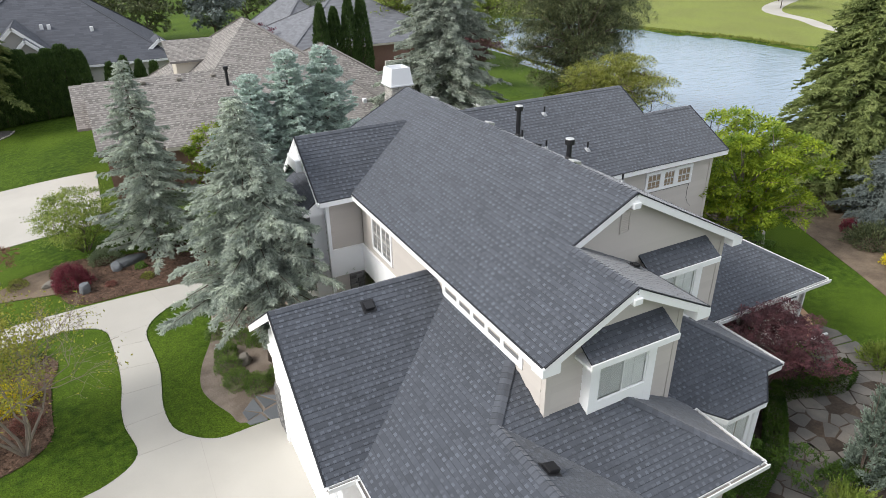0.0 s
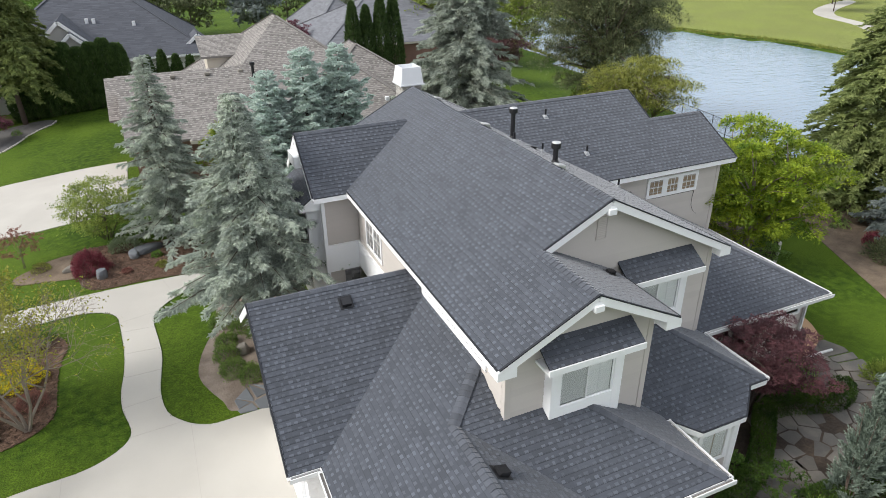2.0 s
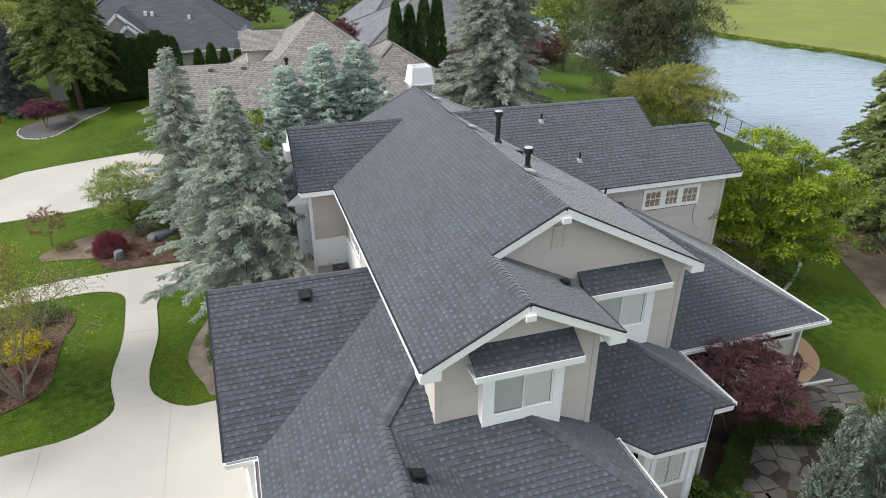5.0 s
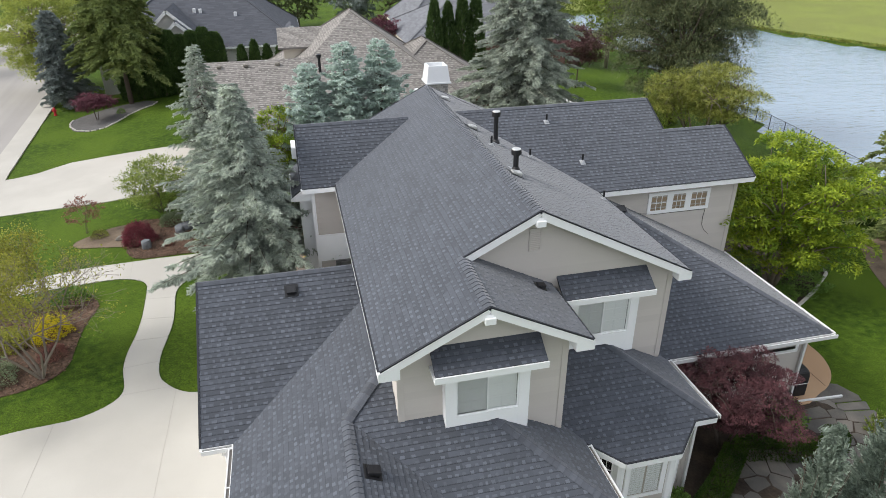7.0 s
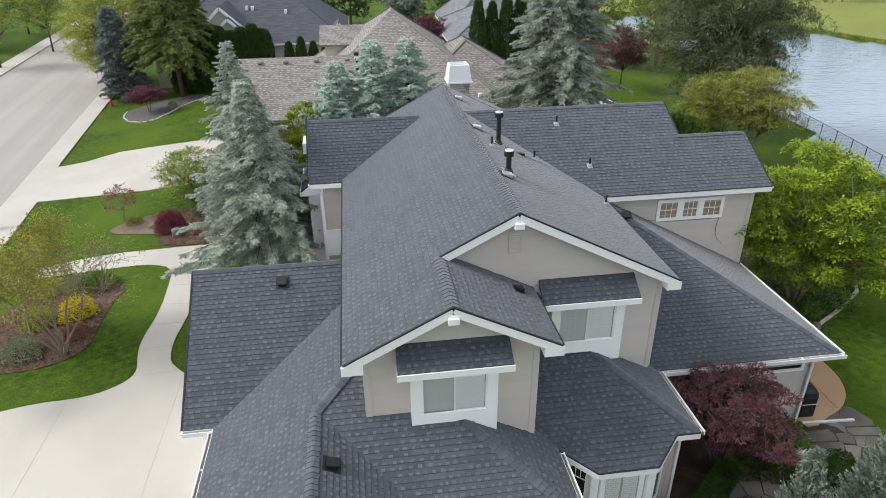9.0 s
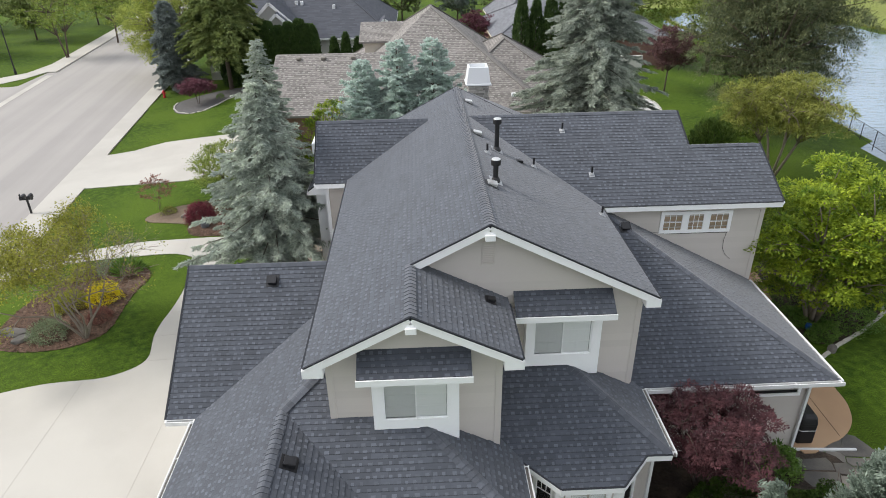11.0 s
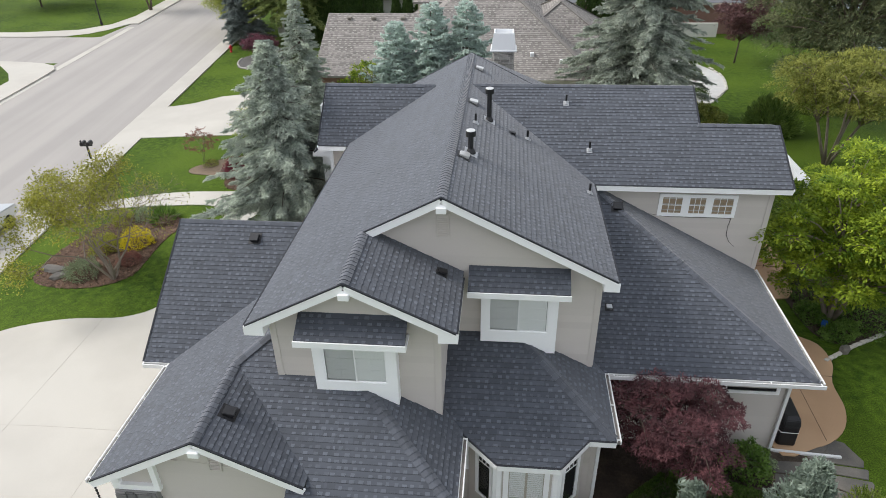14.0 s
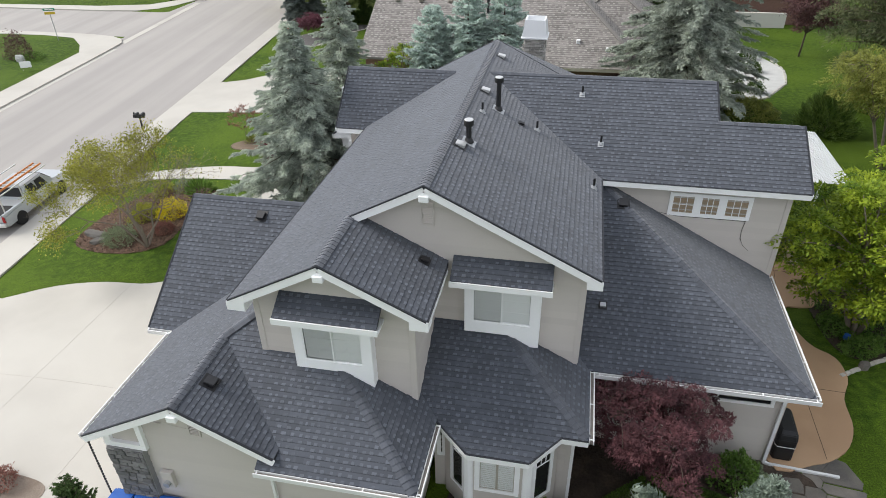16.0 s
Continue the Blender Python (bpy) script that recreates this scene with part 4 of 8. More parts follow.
def gutter(p, q, z, out, z2=None):
    """An open half-box gutter along an eave, with hangers."""
    bm = bmesh.new()
    o = Vector((*out, 0))
    a, b = Vector((*p, z)), Vector((*q, z if z2 is None else z2))
    for off, dz, w, h in ((0.0, 0, 0.014, 0.12), (0.095, 0.0, 0.026, 0.12)):
        beam(bm, a + o * off + Vector((0, 0, dz)), b + o * off + Vector((0, 0, dz)), w, h)
    g = part("gutter", bm, M["gutter"], house, "white metal gutter")
    bm = bmesh.new()
    beam(bm, a + o * 0.045 + Vector((0, 0, -0.02)), b + o * 0.045 + Vector((0, 0, -0.02)), 0.07, 0.05)
    part("gutter_bed", bm, M["gutter_silt"], g, "dark debris in the gutter")
    n = max(1, int((b - a).length / 1.2))
    for k in range(n + 1):
        bm = bmesh.new()
        c = a.lerp(b, min(max(k / n, 0.02), 0.98)) + Vector((0, 0, 0.06))
        beam(bm, c, c + o * 0.11, 0.03, 0.012)
        part("hanger", bm, M["gutter"], g)
    return g


gutter((3.70, 6.37), (3.70, 10.3), 2.86, (-1, 0))
gutter((2.95, 10.37), (3.70, 10.37), 2.86, (0, -1))
gutter((8.3, 6.195), (12.2, 6.195), 2.85, (0, -1))
gutter((12.1, 6.215), (12.1, 8.3), 2.85, (1, 0))
gutter((15.78, 8.47), (15.78, 10.9), 2.84, (1, 0))
gutter((15.9, 10.88), (21.49, 10.88), 2.84, (0, -1))
gutter((21.39, 10.9), (21.39, 16.5), 2.84, (1, 0))


# box returns at the foot of the gables
def boxed_return(x, y, z, w, d=0.3, out=1):
    """The white boxed end under a gable's eave."""
    bm = bmesh.new()
    prism(bm, [Vector((x, y - 0.03, z - 0.26)), Vector((x + out * w, y - 0.03, z - 0.26)), Vector((x + out * w, y - 0.03, z - 0.02 + w * 0.42)), Vector((x, y - 0.03, z - 0.06))], (0, d, 0))
    part("eave_return", bm, M["trim"], house)


boxed_return(7.146, 8.333, 6.02, 0.46, 0.4)
boxed_return(11.984, 8.333, 6.04, 0.44, 0.4, -1)
boxed_return(15.764, 10.553, 6.06, 0.38, 0.3, -1)


# windows in a projecting white surround
def bay_box(x0, x1, yf, yw, z0l, z0r, z1, g0, g1, gz0, gz1):
    win = new("window")
    win.parent = house
    win["label"] = "sliding window in a projecting white surround, blinds half drawn"
    bm = bmesh.new()
    d = yw - yf
    t = 0.04
    prism(bm, [Vector((x0, yf, z0l)), Vector((g0, yf, z0l)), Vector((g0, yf, z1)), Vector((x0, yf, z1))], (0, d, 0))
    prism(bm, [Vector((g1, yf, z0r)), Vector((x1, yf, z0r)), Vector((x1, yf, z1)), Vector((g1, yf, z1))], (0, d, 0))
    zm = z0l + (z0r - z0l) * 0.9
    prism(bm, [Vector((g0, yf + 0.003, z0l)), Vector((g0 + 0.62 * (g1 - g0), yf + 0.003, z0l)), Vector((g1, yf + 0.003, zm)), Vector((g1, yf + 0.003, gz0)), Vector((g0, yf + 0.003, gz0))], (0, d - 0.006, 0))
    prism(bm, [Vector((g0, yf + 0.003, gz1)), Vector((g1, yf + 0.003, gz1)), Vector((g1, yf + 0.003, z1)), Vector((g0, yf + 0.003, z1))], (0, d - 0.006, 0))
    part("frame", bm, M["trim"], win)
    gm = (g0 + g1) / 2
    t = 0.032
    for a, b, deep, screen in ((g0, gm + 0.02, 0.012, True), (gm - 0.02, g1, 0.034, False)):
        bm = bmesh.new()
        for lo, hi in (((a, yf + deep, gz0), (a + t, yf + deep + 0.022, gz1)), ((b - t, yf + deep, gz0), (b, yf + deep + 0.022, gz1)), ((a + t, yf + deep, gz0), (b - t, yf + deep + 0.022, gz0 + t)), ((a + t, yf + deep, gz1 - t), (b - t, yf + deep + 0.022, gz1))):
            box(bm, lo, hi)
        part("sash", bm, M["trim"], win)
        quad = ((a + t, gz0 + t), (b - t, gz0 + t), (b - t, gz1 - t), (a + t, gz1 - t))
        bm = bmesh.new()
        bm.faces.new([bm.verts.new((u, yf + deep + 0.012, v)) for u, v in quad])
        part("pane", bm, M["glass"], win).visible_shadow = False
        if screen:
            bm = bmesh.new()
            bm.faces.new([bm.verts.new((u, yf + deep + 0.004, v)) for u, v in quad])
            part("insect_screen", bm, M["screen"], win, "fine grey insect screen").visible_shadow = False
        # white grille bars behind the glass
        bm = bmesh.new()
        um = (a + b) / 2
        box(bm, (um - 0.009, yf + deep + 0.018, gz0 + t), (um + 0.009, yf + deep + 0.026, gz1 - t))
        for k in (1, 2):
            v = gz0 + (gz1 - gz0) * k / 3
            box(bm, (a + t, yf + deep + 0.019, v - 0.009), (b - t, yf + deep + 0.025, v + 0.009))
        part("glazing_bar", bm, M["trim"], win)
    n = 15
    for k in range(n):
        z = gz0 + 0.03 + (gz1 - gz0 - 0.06) * k / n
        bm = bmesh.new()
        beam(bm, (g0 + 0.035, yf + 0.072, z + 0.03), (g1 - 0.04, yf + 0.072, z + 0.03), 0.010, (gz1 - gz0) / n * 0.96)
        part("slat", bm, M["blind"], win)
    bm = bmesh.new()
    box(bm, (g0, yf + 0.10, gz0), (g1, yf + 0.12, gz1))
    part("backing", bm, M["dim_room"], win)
    return win


bay_box(8.60, 10.56, 8.44, 8.74, 4.04, 3.69, 5.56, 8.845, 10.31, 4.375, 5.40)
bay_box(12.40, 14.34, 10.55, 10.85, 4.09, 3.78, 5.62, 12.61, 14.10, 4.435, 5.52)
for x0, x1, yf, z in ((8.30, 10.85, 8.13, 5.80), (12.06, 14.60, 10.24, 5.84)):
    bm = bmesh.new()
    box(bm, (x0, yf - 0.02, z - 0.17), (x1, yf + 0.02, z - 0.015))
    box(bm, (x0, yf + 0.02, z - 0.17), (x1, yf + 0.57, z - 0.10))
    part("fascia", bm, M["trim"], house)


def window(face, at, a0, a1, z0, z1, cols=1, rows=1, panes=1, blind="dark_room", trim=0.10, label="white-framed window", mull=None):
    """A framed window set on a wall: casing, panes with bars, and what shows behind."""
    to = (lambda a, o, z: Vector((a, at + o, z))) if face[1] == "y" else (lambda a, o, z: Vector((at + o, a, z)))
    sg = -1 if face[0] == "-" else 1
    win = new("window")
    win.parent = house
    win["label"] = label
    mull = mull or trim

    def bx(bm, b0, b1, o0, o1, c0, c1):
        p, q = to(b0, sg * o0, c0), to(b1, sg * o1, c1)
        box(bm, [min(p[k], q[k]) for k in range(3)], [max(p[k], q[k]) for k in range(3)])

    bm = bmesh.new()
    bx(bm, a0, a0 + trim, 0.0, 0.045, z0, z1)
    bx(bm, a1 - trim, a1, 0.0, 0.045, z0, z1)
    bx(bm, a0 + trim, a1 - trim, 0.0, 0.045, z0, z0 + trim)
    bx(bm, a0 + trim, a1 - trim, 0.0, 0.045, z1 - trim, z1)
    wid = (a1 - a0 - 2 * trim)
    for k in range(1, panes):
        c = a0 + trim + wid * k / panes
        bx(bm, c - mull / 2, c + mull / 2, 0.0, 0.042, z0 + trim, z1 - trim)
    part("frame", bm, M["trim"], win)
    for k in range(panes):
        b0 = a0 + trim + wid * k / panes + (mull / 2 if k else 0)
        b1 = a0 + trim + wid * (k + 1) / panes - (mull / 2 if k < panes - 1 else 0)
        bm = bmesh.new()
        quad = [to(b0, sg * 0.024, z0 + trim), to(b1, sg * 0.024, z0 + trim), to(b1, sg * 0.024, z1 - trim), to(b0, sg * 0.024, z1 - trim)]
        bm.faces.new([bm.verts.new(v) for v in (quad if face in ("-y", "+x") else quad[::-1])])
        p = part("pane", bm, M["glass"], win)
        p.visible_shadow = False
        if cols * rows > 1:
            bm = bmesh.new()
            for c in range(1, cols):
                u = b0 + (b1 - b0) * c / cols
                bx(bm, u - 0.011, u + 0.011, 0.028, 0.036, z0 + trim, z1 - trim)
            for r in range(1, rows):
                v = z0 + trim + (z1 - z0 - 2 * trim) * r / rows
                bx(bm, b0, b1, 0.0285, 0.0355, v - 0.011, v + 0.011)
            part("glazing_bar", bm, M["trim"], win)
        # panel behind the glass: a woven blind, else a room painted dark
        bm = bmesh.new()
        bx(bm, b0, b1, 0.012, 0.016, z0 + trim, z1 - trim)
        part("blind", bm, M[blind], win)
    return win


window("-y", 16.5, 17.89, 20.33, 4.84, 5.64, cols=3, rows=2, panes=3, blind="tan_blind", trim=0.12, mull=0.24, label="three small square windows in one white frame, tan blinds behind")
window("-y", 11.28, 19.1, 20.62, 2.1, 2.62, label="low white-framed window under the eave")

# ---- plants ----
def mesh_of(name, verts, mat, per=4):
    """A mesh of loose faces of per corners each."""
    verts = np.asarray(verts, dtype=np.float32).reshape(-1, 3)
    n = len(verts) // per
    me = bpy.data.meshes.new(name)
    me.vertices.add(n * per)
    me.vertices.foreach_set("co", verts.ravel())
    me.loops.add(n * per)
    me.loops.foreach_set("vertex_index", np.arange(n * per, dtype=np.int32))
    me.polygons.add(n)
    me.polygons.foreach_set("loop_start", np.arange(0, n * per, per, dtype=np.int32))
    me.update(calc_edges=True)
    me.materials.append(mat)
    return me


def unit(v):
    return v / np.maximum(np.linalg.norm(v, axis=-1, keepdims=True), 1e-9)


def leaves(rs, at, along, length, width, cup=0.0, flat=0.0):
    """Rhombic leaves at points, each pointing along its own way, turned at random about it."""
    n = len(at)
    along = unit(along)
    side = unit(np.cross(along, unit(rs.normal(size=(n, 3)) + np.array([0.0, 0.0, 4.0 * flat]))))
    length, width = np.broadcast_to(length, n)[:, None], np.broadcast_to(width, n)[:, None]
    up = np.cross(side, along)
    mid = at + along * length * 0.45 + up * cup * width
    return np.stack([at, mid + side * width / 2, at + along * length, mid - side * width / 2], 1)


def tree_trunk(parent, pts, radii, mat="bark", name="trunk", seg=7):
    bm = bmesh.new()
    tube(bm, pts, radii, seg)
    return part(name, bm, M[mat], parent, smooth=True)


def conifer(name, label, x, y, h, r, mat, seed, branches=170, droop=0.25, rise=0.15, tuft=0.34, thick=0.05, density=1.0, bare=0.06, shape=0.85, group="", base_z=None, category="tree", ragged=0.3, curl=0.25, sprays=3):
    """A conifer: trunk, and boughs that carry finger-like sprays of needles, longer and shorter."""
    rs = np.random.RandomState(seed)
    tree = thing(name, label, category, group)
    z0 = ground_z(x, y) if base_z is None else base_z
    tree.matrix_basis = pose(x, y, z0)
    tree_trunk(tree, [(0, 0, -0.2), (rs.normal() * 0.05, rs.normal() * 0.05, h * 0.5), (0, 0, h * 0.97)], [0.020 * h, 0.013 * h, 0.01])
    segs = []
    sticks = bmesh.new()
    lean = rs.uniform(0, 6.28, size=4)
    for k in range(branches):
        f = ((k + rs.rand()) / branches) ** 0.85
        z = h * (bare + (0.985 - bare) * f)
        a = k * 2.39996 + rs.normal() * 0.35
        lobe = 1 + 0.16 * math.sin(3 * a + lean[0] + 4 * f) + 0.12 * math.sin(5 * a + 9 * f + lean[1])
        reach = r * ((1 - f) ** shape) * lobe * rs.uniform(1 - ragged, 1 + 0.6 * ragged) + 0.14
        if f < 0.08:
            reach *= 0.75 + 3 * f
        out = np.array([math.cos(a), math.sin(a), 0.0])
        side = np.array([-out[1], out[0], 0.0])
        up = np.array([0.0, 0.0, 1.0])

        def along(v):
            return np.outer(v * reach, out) + np.outer(z + rise * reach * v - droop * reach * v * v * 1.7 + 0.30 * reach * np.maximum(v - 0.7, 0), up)

        if f < 0.8 and k % 2 == 0:
            pts = along(np.array([0.0, 0.5, 0.97]))
            tube(sticks, [tuple(p) for p in pts], [0.035, 0.02, 0.006], 4)
        # twigs left and right of the bough, shorter towards its tip, and twiglets on the twigs
        n = max(4, int(reach * 13 * density))
        v = np.clip(np.linspace(0.16, 1.0, n) + rs.normal(size=n) * 0.03, 0.1, 1.0)
        q = np.where(np.arange(n) % 2 == 0, 1.0, -1.0) * rs.uniform(0.45, 1.1, n) * (1.12 - v)
        ln = tuft * (0.5 + 1.0 * (1 - v)) * min(1.0, 0.35 + 0.5 * reach) * rs.uniform(0.7, 1.25, n)
        base = along(v)
        way = unit(out * (0.45 + 0.4 * v)[:, None] + side * (q * 1.15)[:, None] + np.outer(curl * 0.35 - 0.12 - 0.25 * rs.rand(n), up) + rs.normal(size=(n, 3)) * 0.10)
        segs.append(np.concatenate([base, way, ln[:, None]], 1))
        for j in range(sprays):
            g = 0.2 + 0.75 * (j + 0.5 * rs.rand(n)) / sprays
            turn = unit(np.cross(way, up)) * (1 if j % 2 else -1)
            tw = unit(way * 0.75 + turn * rs.uniform(0.5, 1.0, n)[:, None] + np.outer(rs.uniform(-0.25, 0.15, n), up))
            root = base + way * (ln * g)[:, None] - np.outer(0.16 * ln * g * g, up)
            segs.append(np.concatenate([root, tw, (ln * (0.62 - 0.35 * g))[:, None]], 1))
    segs = np.concatenate(segs)
    # every twig: two crossed tapering sprays, and needles that lean forwards round them
    d, ln = segs[:, 3:6], segs[:, 6:7]
    root, tris = segs[:, :3], []
    tip = root + d * ln - np.outer(0.16 * ln[:, 0], (0, 0, 1))
    mid = root + d * ln * 0.45 - np.outer(0.03 * ln[:, 0], (0, 0, 1))
    flat = unit(np.cross(d, np.array([0.0, 0.0, 1.0]) + rs.normal(size=d.shape) * 0.25))
    for wing, w in ((flat, 0.85), (np.cross(flat, d), 0.55)):
        wing = wing * (w * thick * rs.uniform(0.8, 1.25, len(segs)))[:, None]
        tris += [np.stack([root, mid + wing, tip], 1), np.stack([root, tip, mid - wing], 1)]
    count = np.maximum(3, (segs[:, 6] / (1.8 * thick + 0.012)).astype(int))
    ids = np.repeat(np.arange(len(segs)), count)
    g = rs.rand(len(ids)) ** 0.8
    d, ln = segs[ids, 3:6], segs[ids, 6]
    at = segs[ids, :3] + d * (ln * g)[:, None]
    at[:, 2] -= 0.16 * ln * g * g
    d = unit(d - np.outer(0.32 * g, (0, 0, 1)))
    ring = unit(np.cross(d, rs.normal(size=d.shape)))
    way = unit(d * 0.9 + ring * 0.75)
    wide = unit(np.cross(way, rs.normal(size=d.shape))) * (thick * 0.50 * rs.uniform(0.7, 1.3, len(ids)))[:, None]
    tris.append(np.stack([at - wide, at + wide, at + way * ((0.03 + 1.5 * thick) * rs.uniform(0.7, 1.25, len(ids)))[:, None]], 1))
    tris = np.concatenate(tris)
    ob = new("crown", mesh_of("crown", tris, L[mat], 3))
    ob.parent = tree
    tagged(part("bough", sticks, M["bark"], tree), kind="stuff")
    return tree


def plumes(name, label, x, y, w, h, mat, seed, count=260, length=0.5, group="", category="shrub", upright=0.5, fine=0.10):
    """A feathery evergreen: plumes that fan out of a mound, each a stalk set with small narrow sprays."""
    rs = np.random.RandomState(seed)
    bush = thing(name, label, category, group)
    bush.matrix_basis = pose(x, y, ground_z(x, y))
    bm = bmesh.new()
    for k in range(8):
        a = 2 * math.pi * k / 8 + rs.rand()
        tube(bm, [(0.05 * math.cos(a), 0.05 * math.sin(a), -0.05), (0.18 * w * math.cos(a), 0.18 * w * math.sin(a), h * 0.4), (0.3 * w * math.cos(a), 0.3 * w * math.sin(a), h * 0.75)], [0.025, 0.016, 0.006], 4)
    tagged(part("stem", bm, M["bark"], bush), kind="stuff")
    v = unit(rs.normal(size=(count, 3)))
    v[:, 2] = np.abs(v[:, 2])
    th = np.arctan2(v[:, 1], v[:, 0])
    wob = 1 + 0.14 * np.sin(3 * th + seed) + 0.10 * np.sin(7 * th + 5 * v[:, 2])
    tip = v * (wob * rs.uniform(0.72, 1.08, count))[:, None] * np.array([w / 2, w / 2, h])
    if h > 1.5 * w:
        f = rs.rand(count) ** 0.9
        rad = w / 2 * ((1 - f) ** 0.65 * np.minimum(1, 0.6 + 2 * f) + 0.04) * wob * rs.uniform(0.7, 1.1, count)
        v = np.stack([np.cos(th), np.sin(th), 0.5 + 0 * th], 1)
        tip = np.stack([np.cos(th) * rad, np.sin(th) * rad, 0.35 + f * (h - 0.35)], 1)
    d = unit(v + np.array([0, 0, upright]) + rs.normal(size=v.shape) * 0.22)
    ln = length * rs.uniform(0.7, 1.2, count)
    quads = []
    for s in np.linspace(0.0, 1.0, 12):
        for sign in (-1, 1, 0):
            base = tip - d * (ln * (1 - s))[:, None]
            side = unit(np.cross(d, rs.normal(size=d.shape)))
            way = d + side * sign * 0.75 + rs.normal(size=d.shape) * 0.12
            taper = (1.15 - s) * 0.9 + 0.25
            quads.append(leaves(rs, base, way, fine * taper * rs.uniform(0.8, 1.3, count), fine * 0.21, 0.1))
    keep = np.concatenate(quads)
    keep = keep[keep[:, :, 2].min(axis=1) > 0.0]
    ob = new("foliage", mesh_of("foliage", keep, L[mat]))
    ob.parent = bush
    return bush


def broadleaf(name, label, x, y, h, r, mat, seed, stems=4, leaf=0.11, count=16000, crown_low=0.28, bark="pale_bark", flat=1.0, group="", spread=0.5, hang=0.0, limb_r=0.06, gaps=1.0, category="tree", skirt=1.0, clump=1.0, core=0.12, slim=1.0, layer=0.5, pads=False):
    """A broad-leaved tree: forking stems, limbs out to clumps of leaves on an uneven crown."""
    rs = np.random.RandomState(seed)
    tree = thing(name, label, category, group)
    z0 = ground_z(x, y)
    tree.matrix_basis = pose(x, y, z0)
    mid = np.array([0, 0, h * (crown_low + 1) / 2])
    half = h * (1 - crown_low) / 2
    clumps = []
    tries = 0
    want = int(34 * gaps + 10)
    while len(clumps) < want and tries < 4000:
        tries += 1
        v = unit(rs.normal(size=3))
        rad = rs.uniform(0.3, 1.12) ** 0.5
        wob = 1 + 0.16 * math.sin(3 * math.atan2(v[1], v[0]) + seed) + 0.10 * math.sin(7 * math.atan2(v[1], v[0]) + 2 * seed)
        p = mid + v * rad * np.array([r * 0.86 * wob, r * 0.86 * wob, half * 0.86 * flat])
        if v[2] < -0.2:
            p[:2] *= skirt
        if all(np.linalg.norm(p - c) > 0.25 * r for c in clumps):
            clumps.append(p)
    stem_tops = []
    for k in range(stems):
        a = 2 * math.pi * (k + rs.rand() * 0.5) / stems
        tip = np.array([math.cos(a) * r * spread * 0.6, math.sin(a) * r * spread * 0.6, h * (crown_low + 0.28 + 0.15 * rs.rand())])
        if stems == 1:
            tip = np.array([0.05, 0.02, h * (crown_low + 0.3)])
        bow = tip * 0.5 + np.array([rs.normal() * 0.08, rs.normal() * 0.08, 0])
        tree_trunk(tree, [(math.cos(a) * 0.06, math.sin(a) * 0.06, -0.15), tuple(bow), tuple(tip)], [limb_r * h / 4, limb_r * 0.7 * h / 4, limb_r * 0.4 * h / 4], bark)
        stem_tops += [(bow, 0.6), (tip, 0.4)]
    bm = bmesh.new()
    for c in clumps:
        s, f = min(stem_tops, key=lambda q: np.linalg.norm(q[0] - c) + max(0, q[0][2] - c[2]))
        m = s * 0.45 + c * 0.55 + np.array([0, 0, 0.06 * r])
        tube(bm, [tuple(s), tuple(m), tuple(c)], [limb_r * f * h / 4, limb_r * 0.25 * h / 4, 0.012], 5)
    tagged(part("limb", bm, M[bark], tree, smooth=True), kind="stuff")
    per = max(20, count // max(1, len(clumps)))
    at, way = [], []
    for c in clumps:
        size = r * rs.uniform(0.20, 0.33) * clump
        if pads:
            # a dome of leaves over the end of the limb, open below
            v = unit(rs.normal(size=(per, 3)))
            v[:, 2] = np.abs(v[:, 2]) * 1.1 - 0.25 * rs.rand(per)
            th = np.arctan2(v[:, 1], v[:, 0])
            lobes = (1 + 0.22 * np.sin(3 * th + 40 * size) + 0.14 * np.sin(5 * th + 90 * size)) * rs.uniform(0.5, 1.0, per) ** 0.35
            at.append(c + v * (size * lobes)[:, None] * np.array([1.3, 1.3, layer * 1.3]) + rs.normal(size=(per, 3)) * 0.012 * r)
            way.append(v * np.array([1.0, 1.0, 0.5]) + rs.normal(size=(per, 3)) * 0.45 + np.array([0, 0, -0.15 - hang]))
            continue
        twigs = max(6, per // 14)
        for _ in range(twigs):
            v = unit(rs.normal(size=3) + np.array([0, 0, 0.25]) + 0.6 * unit(c - mid))
            ln = size * rs.uniform(0.7, 1.35)
            n = 14
            s = rs.uniform(0.25, 1.0, n)
            p = c + np.outer(s * ln, v) * np.array([1.2, 1.2, layer]) + np.stack([0 * s, 0 * s, -hang * (s * ln)], 1) + rs.normal(size=(n, 3)) * 0.022 * r
            at.append(p)
            way.append(v + rs.normal(size=(n, 3)) * 0.7 + np.array([0, 0, -0.25 - hang]))
    at, way = np.concatenate(at), np.concatenate(way)
    q = leaves(rs, at, way, leaf * rs.uniform(0.7, 1.3, len(at)), leaf * 0.62 * slim * rs.uniform(0.7, 1.3, len(at)), 0.15, 1.5 if pads else 0.6 * slim)
    # larger leaves deep inside the crown
    n = int(count * core)
    if n:
        v = unit(rs.normal(size=(n, 3)))
        th = np.arctan2(v[:, 1], v[:, 0])
        wob = 1 + 0.16 * np.sin(3 * th + seed) + 0.10 * np.sin(7 * th + 2 * seed)
        p = mid + v * (rs.uniform(0.05, 0.62, n) ** 0.5 * wob)[:, None] * np.array([r * 0.84, r * 0.84, half * 0.84 * flat])
        inner = leaves(rs, p, rs.normal(size=(n, 3)), leaf * 1.6, leaf * 1.0 * slim, 0.1, 0.5)
        q = np.concatenate([q, inner])
    ob = new("crown", mesh_of("crown", q, L[mat]))
    ob.parent = tree
    return tree


